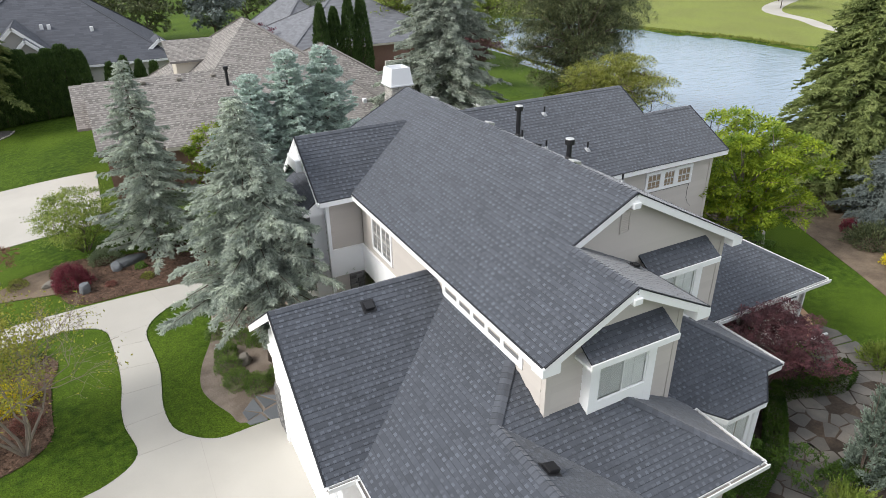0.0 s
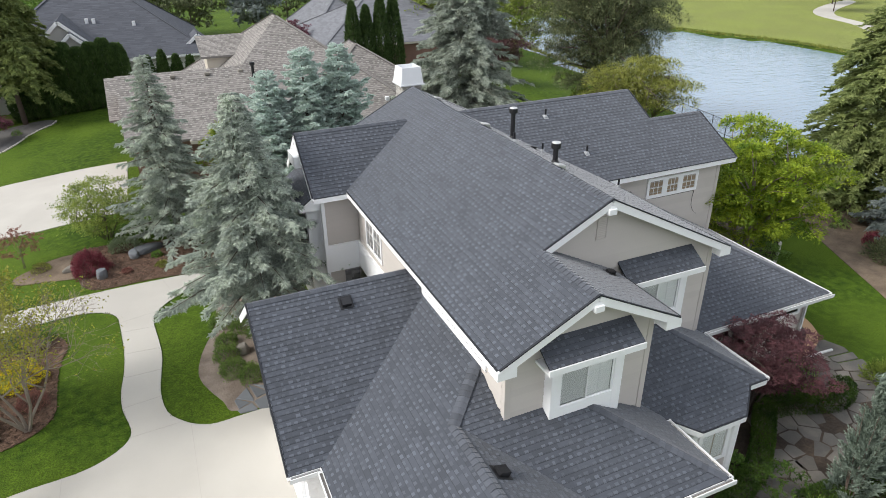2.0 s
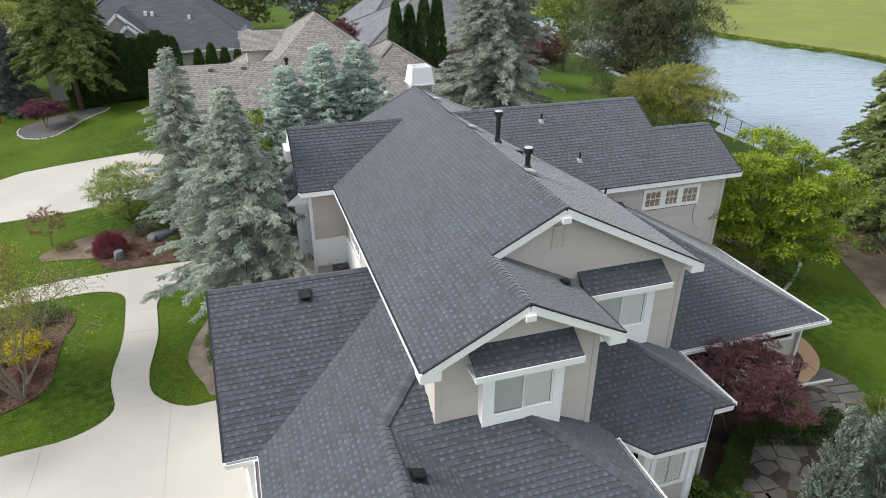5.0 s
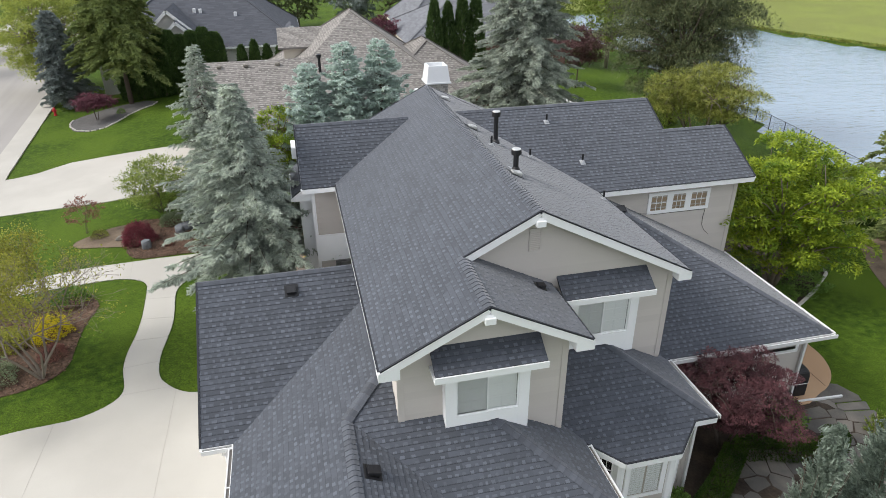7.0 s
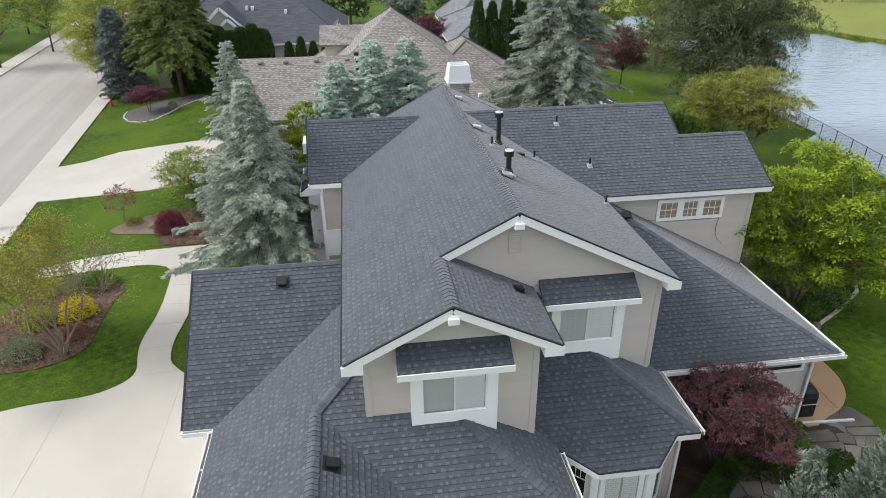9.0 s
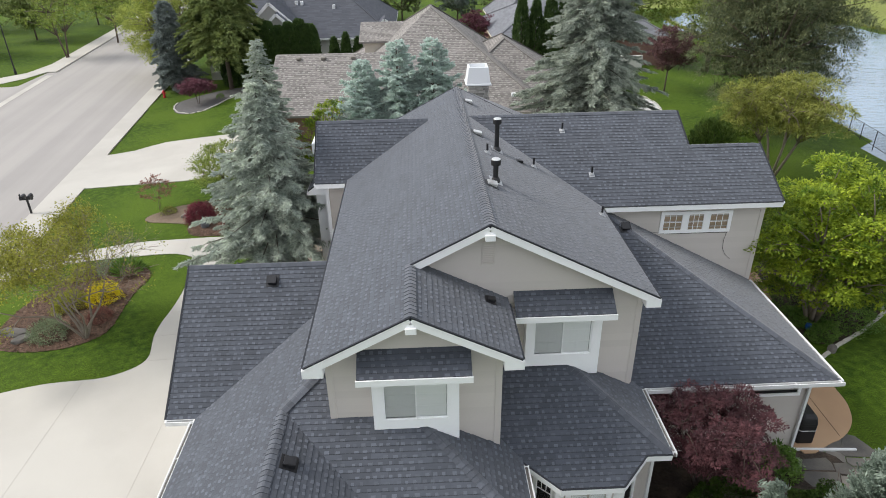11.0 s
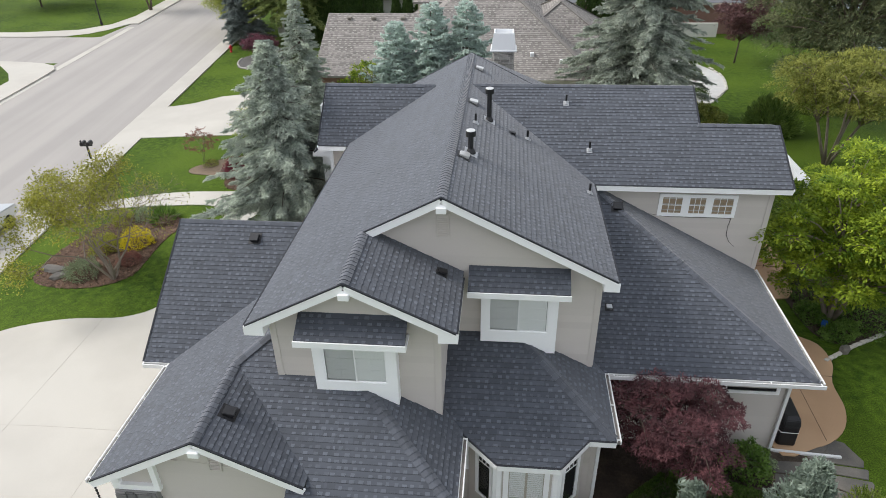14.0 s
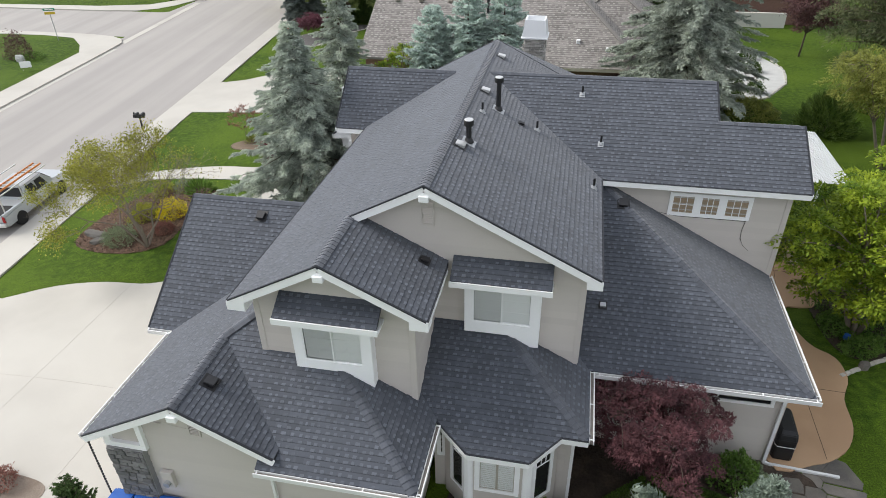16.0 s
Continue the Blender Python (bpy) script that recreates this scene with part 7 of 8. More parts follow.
gable_vent(6.44, 6.76, 6.71, 3.12, 3.58)


# downspouts
def downspout(pts, label=""):
    bm = bmesh.new()
    for a, b in zip(pts, pts[1:]):
        beam(bm, a, b, 0.075, 0.075, (0, 1, 0.01) if abs(a[2] - b[2]) > 0.2 else (0, 0, 1))
    return part("downspout", bm, M["gutter"], house, label)


downspout([(8.41, 6.62, 2.8), (8.41, 6.62, -0.5)])
downspout([(15.44, 8.78, 2.8), (15.44, 8.78, -0.1)])
downspout([(21.2, 10.95, 2.78), (20.82, 11.2, 2.52), (20.82, 11.2, 0.06), (20.95, 11.15, 0.05), (22.75, 11.02, 0.06)], "white downspout with a long outlet along the ground")

bm = bmesh.new()
tube(bm, [(20.25, 16.47, 4.82), (20.2, 16.46, 4.5), (20.22, 16.46, 4.2), (20.35, 16.46, 3.95), (20.55, 16.46, 3.78)], [0.008] * 5, 5)
part("cable", bm, M["black_metal"], house, "thin dark cable hanging down the siding")
bm = bmesh.new()
tube(bm, [(15.9, 16.47, 5.55), (17.2, 16.46, 4.98), (18.2, 16.46, 4.82), (20.25, 16.46, 4.82)], [0.007] * 4, 5)
part("cable", bm, M["black_metal"], house)

# chimney
chim = thing("chimney", "stone chimney with a white metal shroud rising behind the ridge", "chimney")
bm = bmesh.new()
box(bm, (12.24, 27.0, -0.3), (13.14, 27.9, 7.50))
shaft = part("shaft", bm, M["mortar"], chim)
for org, du, dn in (((12.24, 27.0, 6.0), (1, 0, 0), (0, -1, 0)), ((12.24, 27.9, 6.0), (0, -1, 0), (-1, 0, 0)), ((13.14, 27.0, 6.0), (0, 1, 0), (1, 0, 0))):
    stone_face(shaft, org, du, dn, 0.9, 1.5, 8, "pale_stone")
bm = bmesh.new()
lo = [bm.verts.new((x, y, 7.56)) for x, y in ((12.14, 26.9), (13.24, 26.9), (13.24, 28.0), (12.14, 28.0))]
hi = [bm.verts.new((x, y, 8.30)) for x, y in ((12.24, 27.0), (13.14, 27.0), (13.14, 27.9), (12.24, 27.9))]
inn = [bm.verts.new((x, y, 8.30)) for x, y in ((12.30, 27.06), (13.08, 27.06), (13.08, 27.84), (12.30, 27.84))]
dn_ = [bm.verts.new((x, y, 8.0)) for x, y in ((12.30, 27.06), (13.08, 27.06), (13.08, 27.84), (12.30, 27.84))]
for a, b in ((lo, hi), (hi, inn), (inn, dn_)):
    for k in range(4):
        bm.faces.new((a[k], a[(k + 1) % 4], b[(k + 1) % 4], b[k]))
bm.faces.new(lo[::-1])
bm.faces.new(dn_)
bmesh.ops.recalc_face_normals(bm, faces=bm.faces[:])
part("shroud", bm, M["white_metal"], chim, "white flared metal shroud")
bm = bmesh.new()
box(bm, (12.10, 26.86, 7.50), (13.28, 28.04, 7.56))
part("crown", bm, M["white_metal"], chim)
# rear single-storey part that carries the chimney
wall("+y", 28.4, [(8.5, -0.5), (15.5, -0.3), (15.5, 3.0), (8.5, 3.0)])
rear = Slope("+y", 28.8, 2.9, 0.5)
roof(rear, [[(8.1, 23.4), (15.9, 23.4), (15.9, 28.8), (8.1, 28.8)]], 22, wmax=0.5, course=0.2)


# ---- neighbouring houses ----
def hip_body(parent, x0, x1, y0, y1, ze, zr, mat, wall_mat, axis="y", inset=0.5, front=None, seed=300, course=0.2, bare=()):
    """A hipped roof over walls: ridge along axis, between hips of even pitch."""
    if axis == "y":
        xm = (x0 + x1) / 2
        m = (zr - ze) / (xm - x0)
        run = front or (xm - x0)
        ya, yb = y0 + run, y1 - (xm - x0)
        faces = [(Slope("-x", x0, ze, m), [[(x0, y0), (xm, ya), (xm, yb), (x0, y1)]]), (Slope("+x", x1, ze, m), [[(x1, y0), (xm, ya), (xm, yb), (x1, y1)]]),
                 (Slope("-y", y0, ze, (zr - ze) / run), [[(x0, y0), (x1, y0), (xm, ya)]]), (Slope("+y", y1, ze, m), [[(x0, y1), (x1, y1), (xm, yb)]])]
        ends = ((xm, ya), (xm, yb))
    else:
        ym = (y0 + y1) / 2
        m = (zr - ze) / (ym - y0)
        run = front or (ym - y0)
        xa, xb = x0 + run, x1 - run
        faces = [(Slope("-y", y0, ze, m), [[(x0, y0), (x1, y0), (xb, ym), (xa, ym)]]), (Slope("+y", y1, ze, m), [[(x0, y1), (x1, y1), (xb, ym), (xa, ym)]]),
                 (Slope("-x", x0, ze, (zr - ze) / run), [[(x0, y0), (x0, y1), (xa, ym)]]), (Slope("+x", x1, ze, (zr - ze) / run), [[(x1, y0), (x1, y1), (xb, ym)]])]
        ends = ((xa, ym), (xb, ym))
    for k, (sl, polys) in enumerate(faces):
        roof(sl, polys, seed + k, mat=mat, deck=mat, parent=parent, wmax=1.1, course=course)
    bm = bmesh.new()
    pts = [(x0, y0), (x1, y0), (x1, y1), (x0, y1)]
    for (xa_, ya_), (xb_, yb_) in zip(pts, pts[1:] + pts[:1]):
        beam(bm, (xa_, ya_, ze - 0.12), (xb_, yb_, ze - 0.12), 0.05, 0.2)
    part("fascia", bm, M["trim" if wall_mat != "brick" else "fabric"], parent)
    bm = bmesh.new()
    box(bm, (x0 + inset, y0 + inset, -1.4), (x1 - inset, y1 - inset, ze))
    part("wall", bm, M[wall_mat], parent)
    for c in ((x0, y0), (x1, y0), (x0, y1), (x1, y1)):
        if c in bare:
            continue
        e = min(ends, key=lambda q: math.dist(q, c))
        sl = faces[0][0]
        bm = bmesh.new()
        beam(bm, (*c, ze + 0.03), (*e, zr + 0.03), 0.28, 0.05)
        part("hip_cap", bm, M[mat], parent)
    return faces


nb = thing("neighbour_house", "single-storey brick house under a tan shingle hip roof", "house")
hip_body(nb, 3.2, 19.1, 40.5, 60.4, 2.3, 7.95, "tan_shingle", "brick", "y", front=10.8, seed=310, bare=((3.2, 40.5),))
hip_body(nb, 11.5, 22.2, 44.5, 57.0, 2.3, 5.7, "tan_shingle", "brick", "y", seed=320)
ngf, ngb = Slope("-y", 40.8, 2.36, 0.525), Slope("+y", 52.4, 2.36, 0.525)
roof(ngf, [[(-0.5, 40.8), (9.0, 40.8), (9.0, 46.6), (-0.5, 46.6)]], 330, mat="tan_shingle", deck="tan_shingle", parent=nb, wmax=1.0, course=0.2)
roof(ngb, [[(-0.5, 46.6), (9.0, 46.6), (9.0, 52.4), (-0.5, 52.4)]], 331, mat="tan_shingle", deck="tan_shingle", parent=nb, wmax=1.0, course=0.2)
roof(Slope("-y", 46.5, 2.6, 0.5), [[(-1.4, 46.5), (-0.4, 46.5), (-0.4, 50.5), (-1.4, 50.5)]], 332, mat="tan_shingle", deck="tan_shingle", parent=nb, wmax=1.0, course=0.2)
bm = bmesh.new()
prism(bm, [Vector((-0.1, y, z)) for y, z in ((41.3, -1.3), (51.8, -1.3), (51.8, 2.3), (46.6, 5.0), (41.3, 2.3))], (9.0, 0, 0))
part("wall", bm, M["brick"], nb)
# dormer box
bm = bmesh.new()
box(bm, (5.7, 50.9, 3.4), (8.6, 53.5, 5.5))
part("dormer_wall", bm, M["fabric"], nb)
roof(Slope("-y", 50.6, 5.5, 0.3), [[(5.3, 50.6), (9.0, 50.6), (9.0, 54.0), (5.3, 54.0)]], 333, mat="tan_shingle", deck="tan_shingle", parent=nb, wmax=1.0, course=0.2)
for x, y, sl, h in ((8.1, 45.0, ngf, 1.1),):
    bm = bmesh.new()
    lathe(bm, [(0.1, -0.2), (0.1, h), (0.17, h), (0.17, h + 0.2), (0.02, h + 0.24)], (x, y, sl.z(x, y)), 12)
    part("flue_pipe", bm, M["black_metal"], nb)
for x, y in ((3.0, 46.0), (5.2, 46.0), (7.4, 46.0), (1.2, 46.0)):
    bm = bmesh.new()
    box(bm, (x - 0.16, y - 0.16, ngf.z(x, y)), (x + 0.16, y + 0.16, ngf.z(x, y) + 0.18))
    bmesh.ops.bevel(bm, geom=bm.edges[:], offset=0.03, segments=1, affect="EDGES")
    part("roof_vent", bm, M["rock"], nb)
for x, y in ((12.2, 43.2), (14.6, 42.6), (16.6, 42.0)):
    z = 2.3 + (7.95 - 2.3) / 10.8 * (y - 40.5)
    bm = bmesh.new()
    box(bm, (x - 0.14, y - 0.14, z - 0.1), (x + 0.14, y + 0.14, z + 0.2))
    bmesh.ops.bevel(bm, geom=bm.edges[:], offset=0.03, segments=1, affect="EDGES")
    part("roof_vent", bm, M["white_metal"], nb)

dish = new("satellite_dish")
dish.parent = nb
dish["label"] = "pale grey satellite dish at the roof's edge"
dish.matrix_basis = pose(19.0, 43.7, 2.45)
bm = bmesh.new()
tube(bm, [(0, 0, -0.3), (0, 0, 0.35), (0.05, -0.1, 0.5)], [0.025, 0.025, 0.02], 6)
part("mast", bm, M["flashing"], dish)
bm = bmesh.new()
lathe(bm, [(0.02, 0.0), (0.16, 0.02), (0.30, 0.08), (0.31, 0.09), (0.16, 0.035), (0.02, 0.015)], (0, 0, 0), 20)
part("reflector", bm, M["gutter"], dish).matrix_basis = pose(0.08, -0.14, 0.55, 55, 0, 25)
bm = bmesh.new()
tube(bm, [(0.1, -0.18, 0.42), (0.2, -0.5, 0.62)], [0.012, 0.012], 5)
part("feed_arm", bm, M["flashing"], dish)

h2 = thing("neighbour_house", "low pale house under a dark slate-grey hip roof", "house")
hip_body(h2, -13.0, 7.6, 68.5, 88.5, 2.9, 10.1, "slate_roof", "pale_wall", "x", front=9.9, seed=340, course=0.24)


def front_gable(x, y, zp, half, pitch, back, seed):
    """A gable that looks out of the front slope, with white rakes over a pale wall."""
    ze = zp - pitch * half
    for sl, poly, k in ((Slope("-x", x - half, ze, pitch), [(x - half, y), (x, y), (x, back), (x - half, back)], 0), (Slope("+x", x + half, ze, pitch), [(x, y), (x + half, y), (x + half, back), (x, back)], 1)):
        roof(sl, [poly], seed + k, mat="slate_roof", deck="slate_roof", parent=h2, wmax=0.8, course=0.24)
    bm = bmesh.new()
    prism(bm, [Vector((px, y + 0.35, pz)) for px, pz in ((x - half + 0.3, -1.4), (x + half - 0.3, -1.4), (x + half - 0.3, ze + 0.1), (x, zp - 0.2), (x - half + 0.3, ze + 0.1))], (0, back - y - 0.8, 0))
    part("wall", bm, M["pale_wall"], h2)
    for sx in (-1, 1):
        bm = bmesh.new()
        beam(bm, (x + sx * (half + 0.02), y - 0.04, ze - 0.16), (x, y - 0.04, zp - 0.16), 0.06, 0.28)
        part("rake_board", bm, M["trim"], h2)


front_gable(-5.1, 67.8, 6.7, 2.7, 0.92, 74.5, 350)
front_gable(-4.3, 66.8, 5.75, 2.0, 0.92, 73.0, 352)
front_gable(6.6, 69.6, 4.6, 1.6, 0.8, 73.0, 354)
for x, y in ((-3.05, 72.6), (-2.45, 72.55), (1.05, 72.05)):
    z = 2.9 + 0.72 * (y - 68.5)
    bm = bmesh.new()
    box(bm, (x - 0.15, y - 0.15, z - 0.1), (x + 0.15, y + 0.15, z + 0.35))
    bmesh.ops.bevel(bm, geom=bm.edges[:], offset=0.03, segments=1, affect="EDGES")
    part("roof_vent", bm, M["white_metal"], h2)

h3 = thing("neighbour_house", "low brick house under a mid-grey hip roof", "house")
hip_body(h3, 17.8, 36.0, 64.5, 80.0, 3.0, 6.8, "grey_roof", "brick", "x", front=7.0, seed=360, course=0.28)
hip_body(h3, 19.0, 27.0, 74.0, 88.0, 3.0, 6.4, "grey_roof", "brick", "y", seed=370, course=0.28)
bm = bmesh.new()
box(bm, (27.5, 63.5, -0.8), (33.0, 63.8, 1.3))
tagged(part("yard_wall", bm, M["pale_wall"]), "low pale garden wall", "wall")


# ---- loose things ----
# pickup at the kerb
def pickup():
    t = thing("pickup_truck", "silver pickup truck with a ladder rack parked at the kerb", "car")
    x, y = street_x(-3.15, 23.2), 23.2
    t.matrix_basis = pose(x, y, ground_z(x, y) - 0.10, 0, 0, 7.07)
    w = 0.93
    bm = bmesh.new()
    # side profile, nose towards +y
    prof = [(-2.85, 0.45), (-2.85, 0.98), (-0.95, 1.02), (-0.95, 1.06), (-0.75, 1.68), (0.75, 1.72), (1.35, 1.12), (2.75, 0.98), (2.85, 0.5), (2.3, 0.38), (-2.6, 0.38)]
    prism(bm, [Vector((-w, py, pz)) for py, pz in prof], (2 * w, 0, 0))
    for v in bm.verts:
        if v.co.z > 1.3:
            v.co.x *= 0.82
    bmesh.ops.bevel(bm, geom=[e for e in bm.edges if e.calc_length() > 0.3], offset=0.05, segments=2, affect="EDGES")
    part("body", bm, M["silver_paint"], t)
    bm = bmesh.new()
    box(bm, (-0.78, -2.75, 0.985), (0.78, -1.0, 1.005))
    part("bed", bm, M["rubber"], t, "open black-lined cargo bed")
    for sx in (-1, 1):
        part("bed_rail", bevelled((sx * 0.86 - 0.06, -2.85, 0.98), (sx * 0.86 + 0.06, -0.95, 1.12), 0.02), M["silver_paint"], t)
        for y0, y1 in ((-0.68, -0.05), (0.02, 0.72)):
            bm = bmesh.new()
            p = [Vector((sx * 0.905, y0, 1.12)), Vector((sx * 0.905, y1 + 0.12, 1.12)), Vector((sx * 0.785, y1 - 0.12, 1.6)), Vector((sx * 0.785, y0 + 0.04, 1.6))]
            prism(bm, p, (sx * 0.02, 0, 0))
            part("side_window", bm, M["cover"], t)
    bm = bmesh.new()
    prism(bm, [Vector((-0.66, 0.86, 1.64)), Vector((0.66, 0.86, 1.64)), Vector((0.78, 1.32, 1.17)), Vector((-0.78, 1.32, 1.17))], (0, 0.03, 0.03))
    part("windscreen", bm, M["cover"], t)
    bm = bmesh.new()
    prism(bm, [Vector((-0.64, -0.80, 1.6)), Vector((0.64, -0.80, 1.6)), Vector((0.72, -0.93, 1.15)), Vector((-0.72, -0.93, 1.15))], (0, -0.03, 0))
    part("rear_window", bm, M["cover"], t)
    part("bumper", bevelled((-0.9, -3.0, 0.45), (0.9, -2.85, 0.65), 0.03), M["alu"], t)
    part("tailgate", bevelled((-0.8, -2.89, 0.68), (0.8, -2.83, 1.08), 0.02), M["silver_paint"], t)
    for sx in (-1, 1):
        part("tail_light", bevelled((sx * 0.86 - 0.06, -2.90, 0.68), (sx * 0.86 + 0.06, -2.83, 1.0), 0.01), M["red_lens"], t)
        for wy in (-1.75, 1.75):
            wh = new("wheel")
            wh.parent = t
            for nm, mt, prf in (("tyre", "rubber", [(0.24, -0.12), (0.36, -0.12), (0.38, -0.08), (0.38, 0.08), (0.36, 0.12), (0.24, 0.12)]), ("rim", "alu", [(0.05, 0.0), (0.245, 0.02), (0.245, 0.11), (0.2, 0.09), (0.06, 0.10)])):
                bm = bmesh.new()
                lathe(bm, prf, (0, 0, 0), 20)
                o = part(nm, bm, M[mt], wh)
                o.matrix_basis = pose(sx * 0.86, wy, 0.38, 0, 90 * sx, 0)
    for ry in (-2.6, -1.1):
        for sx in (-1, 1):
            bm = bmesh.new()
            beam(bm, (sx * 0.84, ry, 1.1), (sx * 0.84, ry, 1.95), 0.05, 0.05, (0, 1, 0))
            part("rack_post", bm, M["alu"], t)
        bm = bmesh.new()
        beam(bm, (-0.86, ry, 1.96), (0.86, ry, 1.96), 0.05, 0.05)
        part("rack_bar", bm, M["alu"], t)
    bm = bmesh.new()
    beam(bm, (0.84, -2.9, 1.98), (0.84, 1.2, 1.98), 0.05, 0.05)
    beam(bm, (-0.84, -2.9, 1.98), (-0.84, 1.2, 1.98), 0.05, 0.05)
    part("rack_rail", bm, M["alu"], t)
    ld = thing("ladder", "aluminium extension ladder with orange rails on the truck's rack", "ladder")
    ld.matrix_basis = t.matrix_basis.copy()
    for sx in (0.15, 0.55):
        bm = bmesh.new()
        beam(bm, (sx, -3.0, 2.03), (sx, 1.3, 2.03), 0.035, 0.09)
        part("rail", bm, M["orange"], ld)
    for k in range(14):
        bm = bmesh.new()
        beam(bm, (0.17, -2.85 + k * 0.305, 2.03), (0.53, -2.85 + k * 0.305, 2.03), 0.035, 0.035)
        part("rung", bm, M["alu"], ld)


pickup()


def mailbox():
    t = thing("mailbox", "black twin mailbox on a post beside the street", "mailbox")
    x, y = -14.0, 34.1
    t.matrix_basis = pose(x, y, ground_z(x, y), 0, 0, 8)
    part("post", bevelled((-0.05, -0.05, -0.2), (0.05, 0.05, 1.0), 0.008), M["black_metal"], t)
    part("crossbar", bevelled((-0.35, -0.06, 0.92), (0.35, 0.06, 1.0), 0.008), M["black_metal"], t)
    for sx in (-0.2, 0.2):
        bm = bmesh.new()
        ring = [(-0.11, 0.0), (0.11, 0.0), (0.11, 0.14), (0.08, 0.21), (0.0, 0.24), (-0.08, 0.21), (-0.11, 0.14)]
        prism(bm, [Vector((sx + a, -0.25, 1.0 + b)) for a, b in ring], (0, 0.5, 0))
        part("box", bm, M["black_metal"], t)
    part("flag", bevelled((-0.34, -0.1, 1.1), (-0.325, 0.1, 1.3), 0.003), M["black_metal"], t)


mailbox()

bm = bmesh.new()
hyd = thing("fire_hydrant", "small red hydrant at the lawn's edge", "hydrant")
hyd.matrix_basis = pose(-15.3, 62.0, ground_z(-15.3, 62.0))
lathe(bm, [(0.15, -0.1), (0.15, 0.06), (0.11, 0.08), (0.11, 0.5), (0.14, 0.52), (0.13, 0.6), (0.06, 0.7), (0.03, 0.74)], (0, 0, 0), 14)
part("barrel", bm, M["red_paint"], hyd)
bm = bmesh.new()
tube(bm, [(-0.22, 0, 0.42), (0.22, 0, 0.42)], [0.06, 0.06], 10)
part("nozzle", bm, M["red_paint"], hyd)

sg = thing("street_sign", "green and yellow street name sign on a thin post", "sign")
sg.matrix_basis = pose(-37.1, 54.8, ground_z(-37.1, 54.8), 0, 0, 20)
bm = bmesh.new()
tube(bm, [(0, 0, -0.2), (0, 0, 3.2)], [0.035, 0.035], 8)
part("post", bm, M["flashing"], sg)
part("plate", bevelled((-0.55, -0.015, 2.9), (0.55, 0.015, 3.12), 0.004), M["green_sign"], sg, "green plate with a pale lettering bar")
part("plate", bevelled((-0.5, -0.04, 2.55), (0.5, -0.02, 2.8), 0.004), M["yellow_sign"], sg)
part("lettering_bar", bevelled((-0.4, -0.022, 2.97), (0.4, -0.0155, 3.05), 0.001), M["trim"], sg)

lp = thing("street_lamp", "slim dark street lamp across the street", "street lamp")
lp.matrix_basis = pose(-36.5, 74.5, ground_z(-36.5, 74.5))
bm = bmesh.new()
tube(bm, [(0, 0, -0.2), (0, 0, 3.0), (0, 0, 6.0)], [0.09, 0.07, 0.05], 8)
part("post", bm, M["black_metal"], lp)
bm = bmesh.new()
lathe(bm, [(0.14, 0), (0.14, 0.6), (0.10, 0.65)], (0, 0, -0.05), 10)
part("base", bm, M["black_metal"], lp)
bm = bmesh.new()
lathe(bm, [(0.08, 0), (0.2, 0.1), (0.22, 0.4), (0.05, 0.55)], (0, 0, 6.0), 10)
part("lantern", bm, M["black_metal"], lp)

ys = thing("yard_sign", "small white yard sign on wire legs", "sign")
ys.matrix_basis = pose(-32.6, 45.2, ground_z(-32.6, 45.2), 0, 0, 30)
part("plate", bevelled((-0.45, -0.01, 0.25), (0.45, 0.01, 0.8), 0.003), M["trim"], ys)
for sx in (-0.3, 0.3):
    bm = bmesh.new()
    tube(bm, [(sx, 0, -0.1), (sx, 0, 0.3)], [0.008, 0.008], 5)
    part("leg", bm, M["flashing"], ys)


def rock(x, y, w, d, h, seed, mat="rock", label="weathered garden boulder in the mulch", sink=0.2):
    rs = random.Random(seed)
    bm = bmesh.new()
    bmesh.ops.create_icosphere(bm, subdivisions=3, radius=1.0)
    off = Vector((rs.random() * 50, rs.random() * 50, rs.random() * 50))
    for v in bm.verts:
        n = 1 + 0.35 * noise.noise(v.co * 1.1 + off) + 0.10 * noise.noise(v.co * 3.3 + off)
        v.co = Vector((v.co.x * n * w / 2, v.co.y * n * d / 2, max(min(v.co.z * n, 0.62), -0.6) * h))
    ob = part("boulder", bm, M[mat])
    ob.matrix_basis = pose(x, y, ground_z(x, y) + h * (0.5 - sink), 0, 0, rs.random() * 180)
    return tagged(ob, label, "rock")


rock(-2.15, 29.9, 0.55, 0.5, 0.5, 1, "slate", "blue-grey boulder in the mulch")
rock(-0.2, 32.0, 1.5, 0.7, 0.35, 2, "slate", "flat grey ledge stone in the mulch")
rock(-0.75, 31.6, 0.8, 0.5, 0.35, 3, "slate", "flat grey ledge stone in the mulch")
rock(-3.4, 31.6, 1.1, 0.5, 0.25, 4)
rock(-7.7, 20.6, 1.3, 0.6, 0.22, 5, "flagstone", "flat tan stone at the bed's edge")
rock(-7.0, 20.0, 0.9, 0.5, 0.2, 6, "flagstone", "flat tan stone at the bed's edge")
rock(3.0, 21.0, 0.5, 0.45, 0.4, 7)
rock(3.4, 23.9, 0.6, 0.5, 0.4, 8)
rock(-35.4, 47.6, 0.9, 0.7, 0.6, 9, "white_gravel", "pale boulder on the corner bed")
rock(24.9, 15.9, 0.35, 0.3, 0.25, 10, "flagstone", "small pale stone in the groundcover")
rock(25.7, 18.4, 0.4, 0.3, 0.25, 11, "flagstone", "small pale stone in the groundcover")


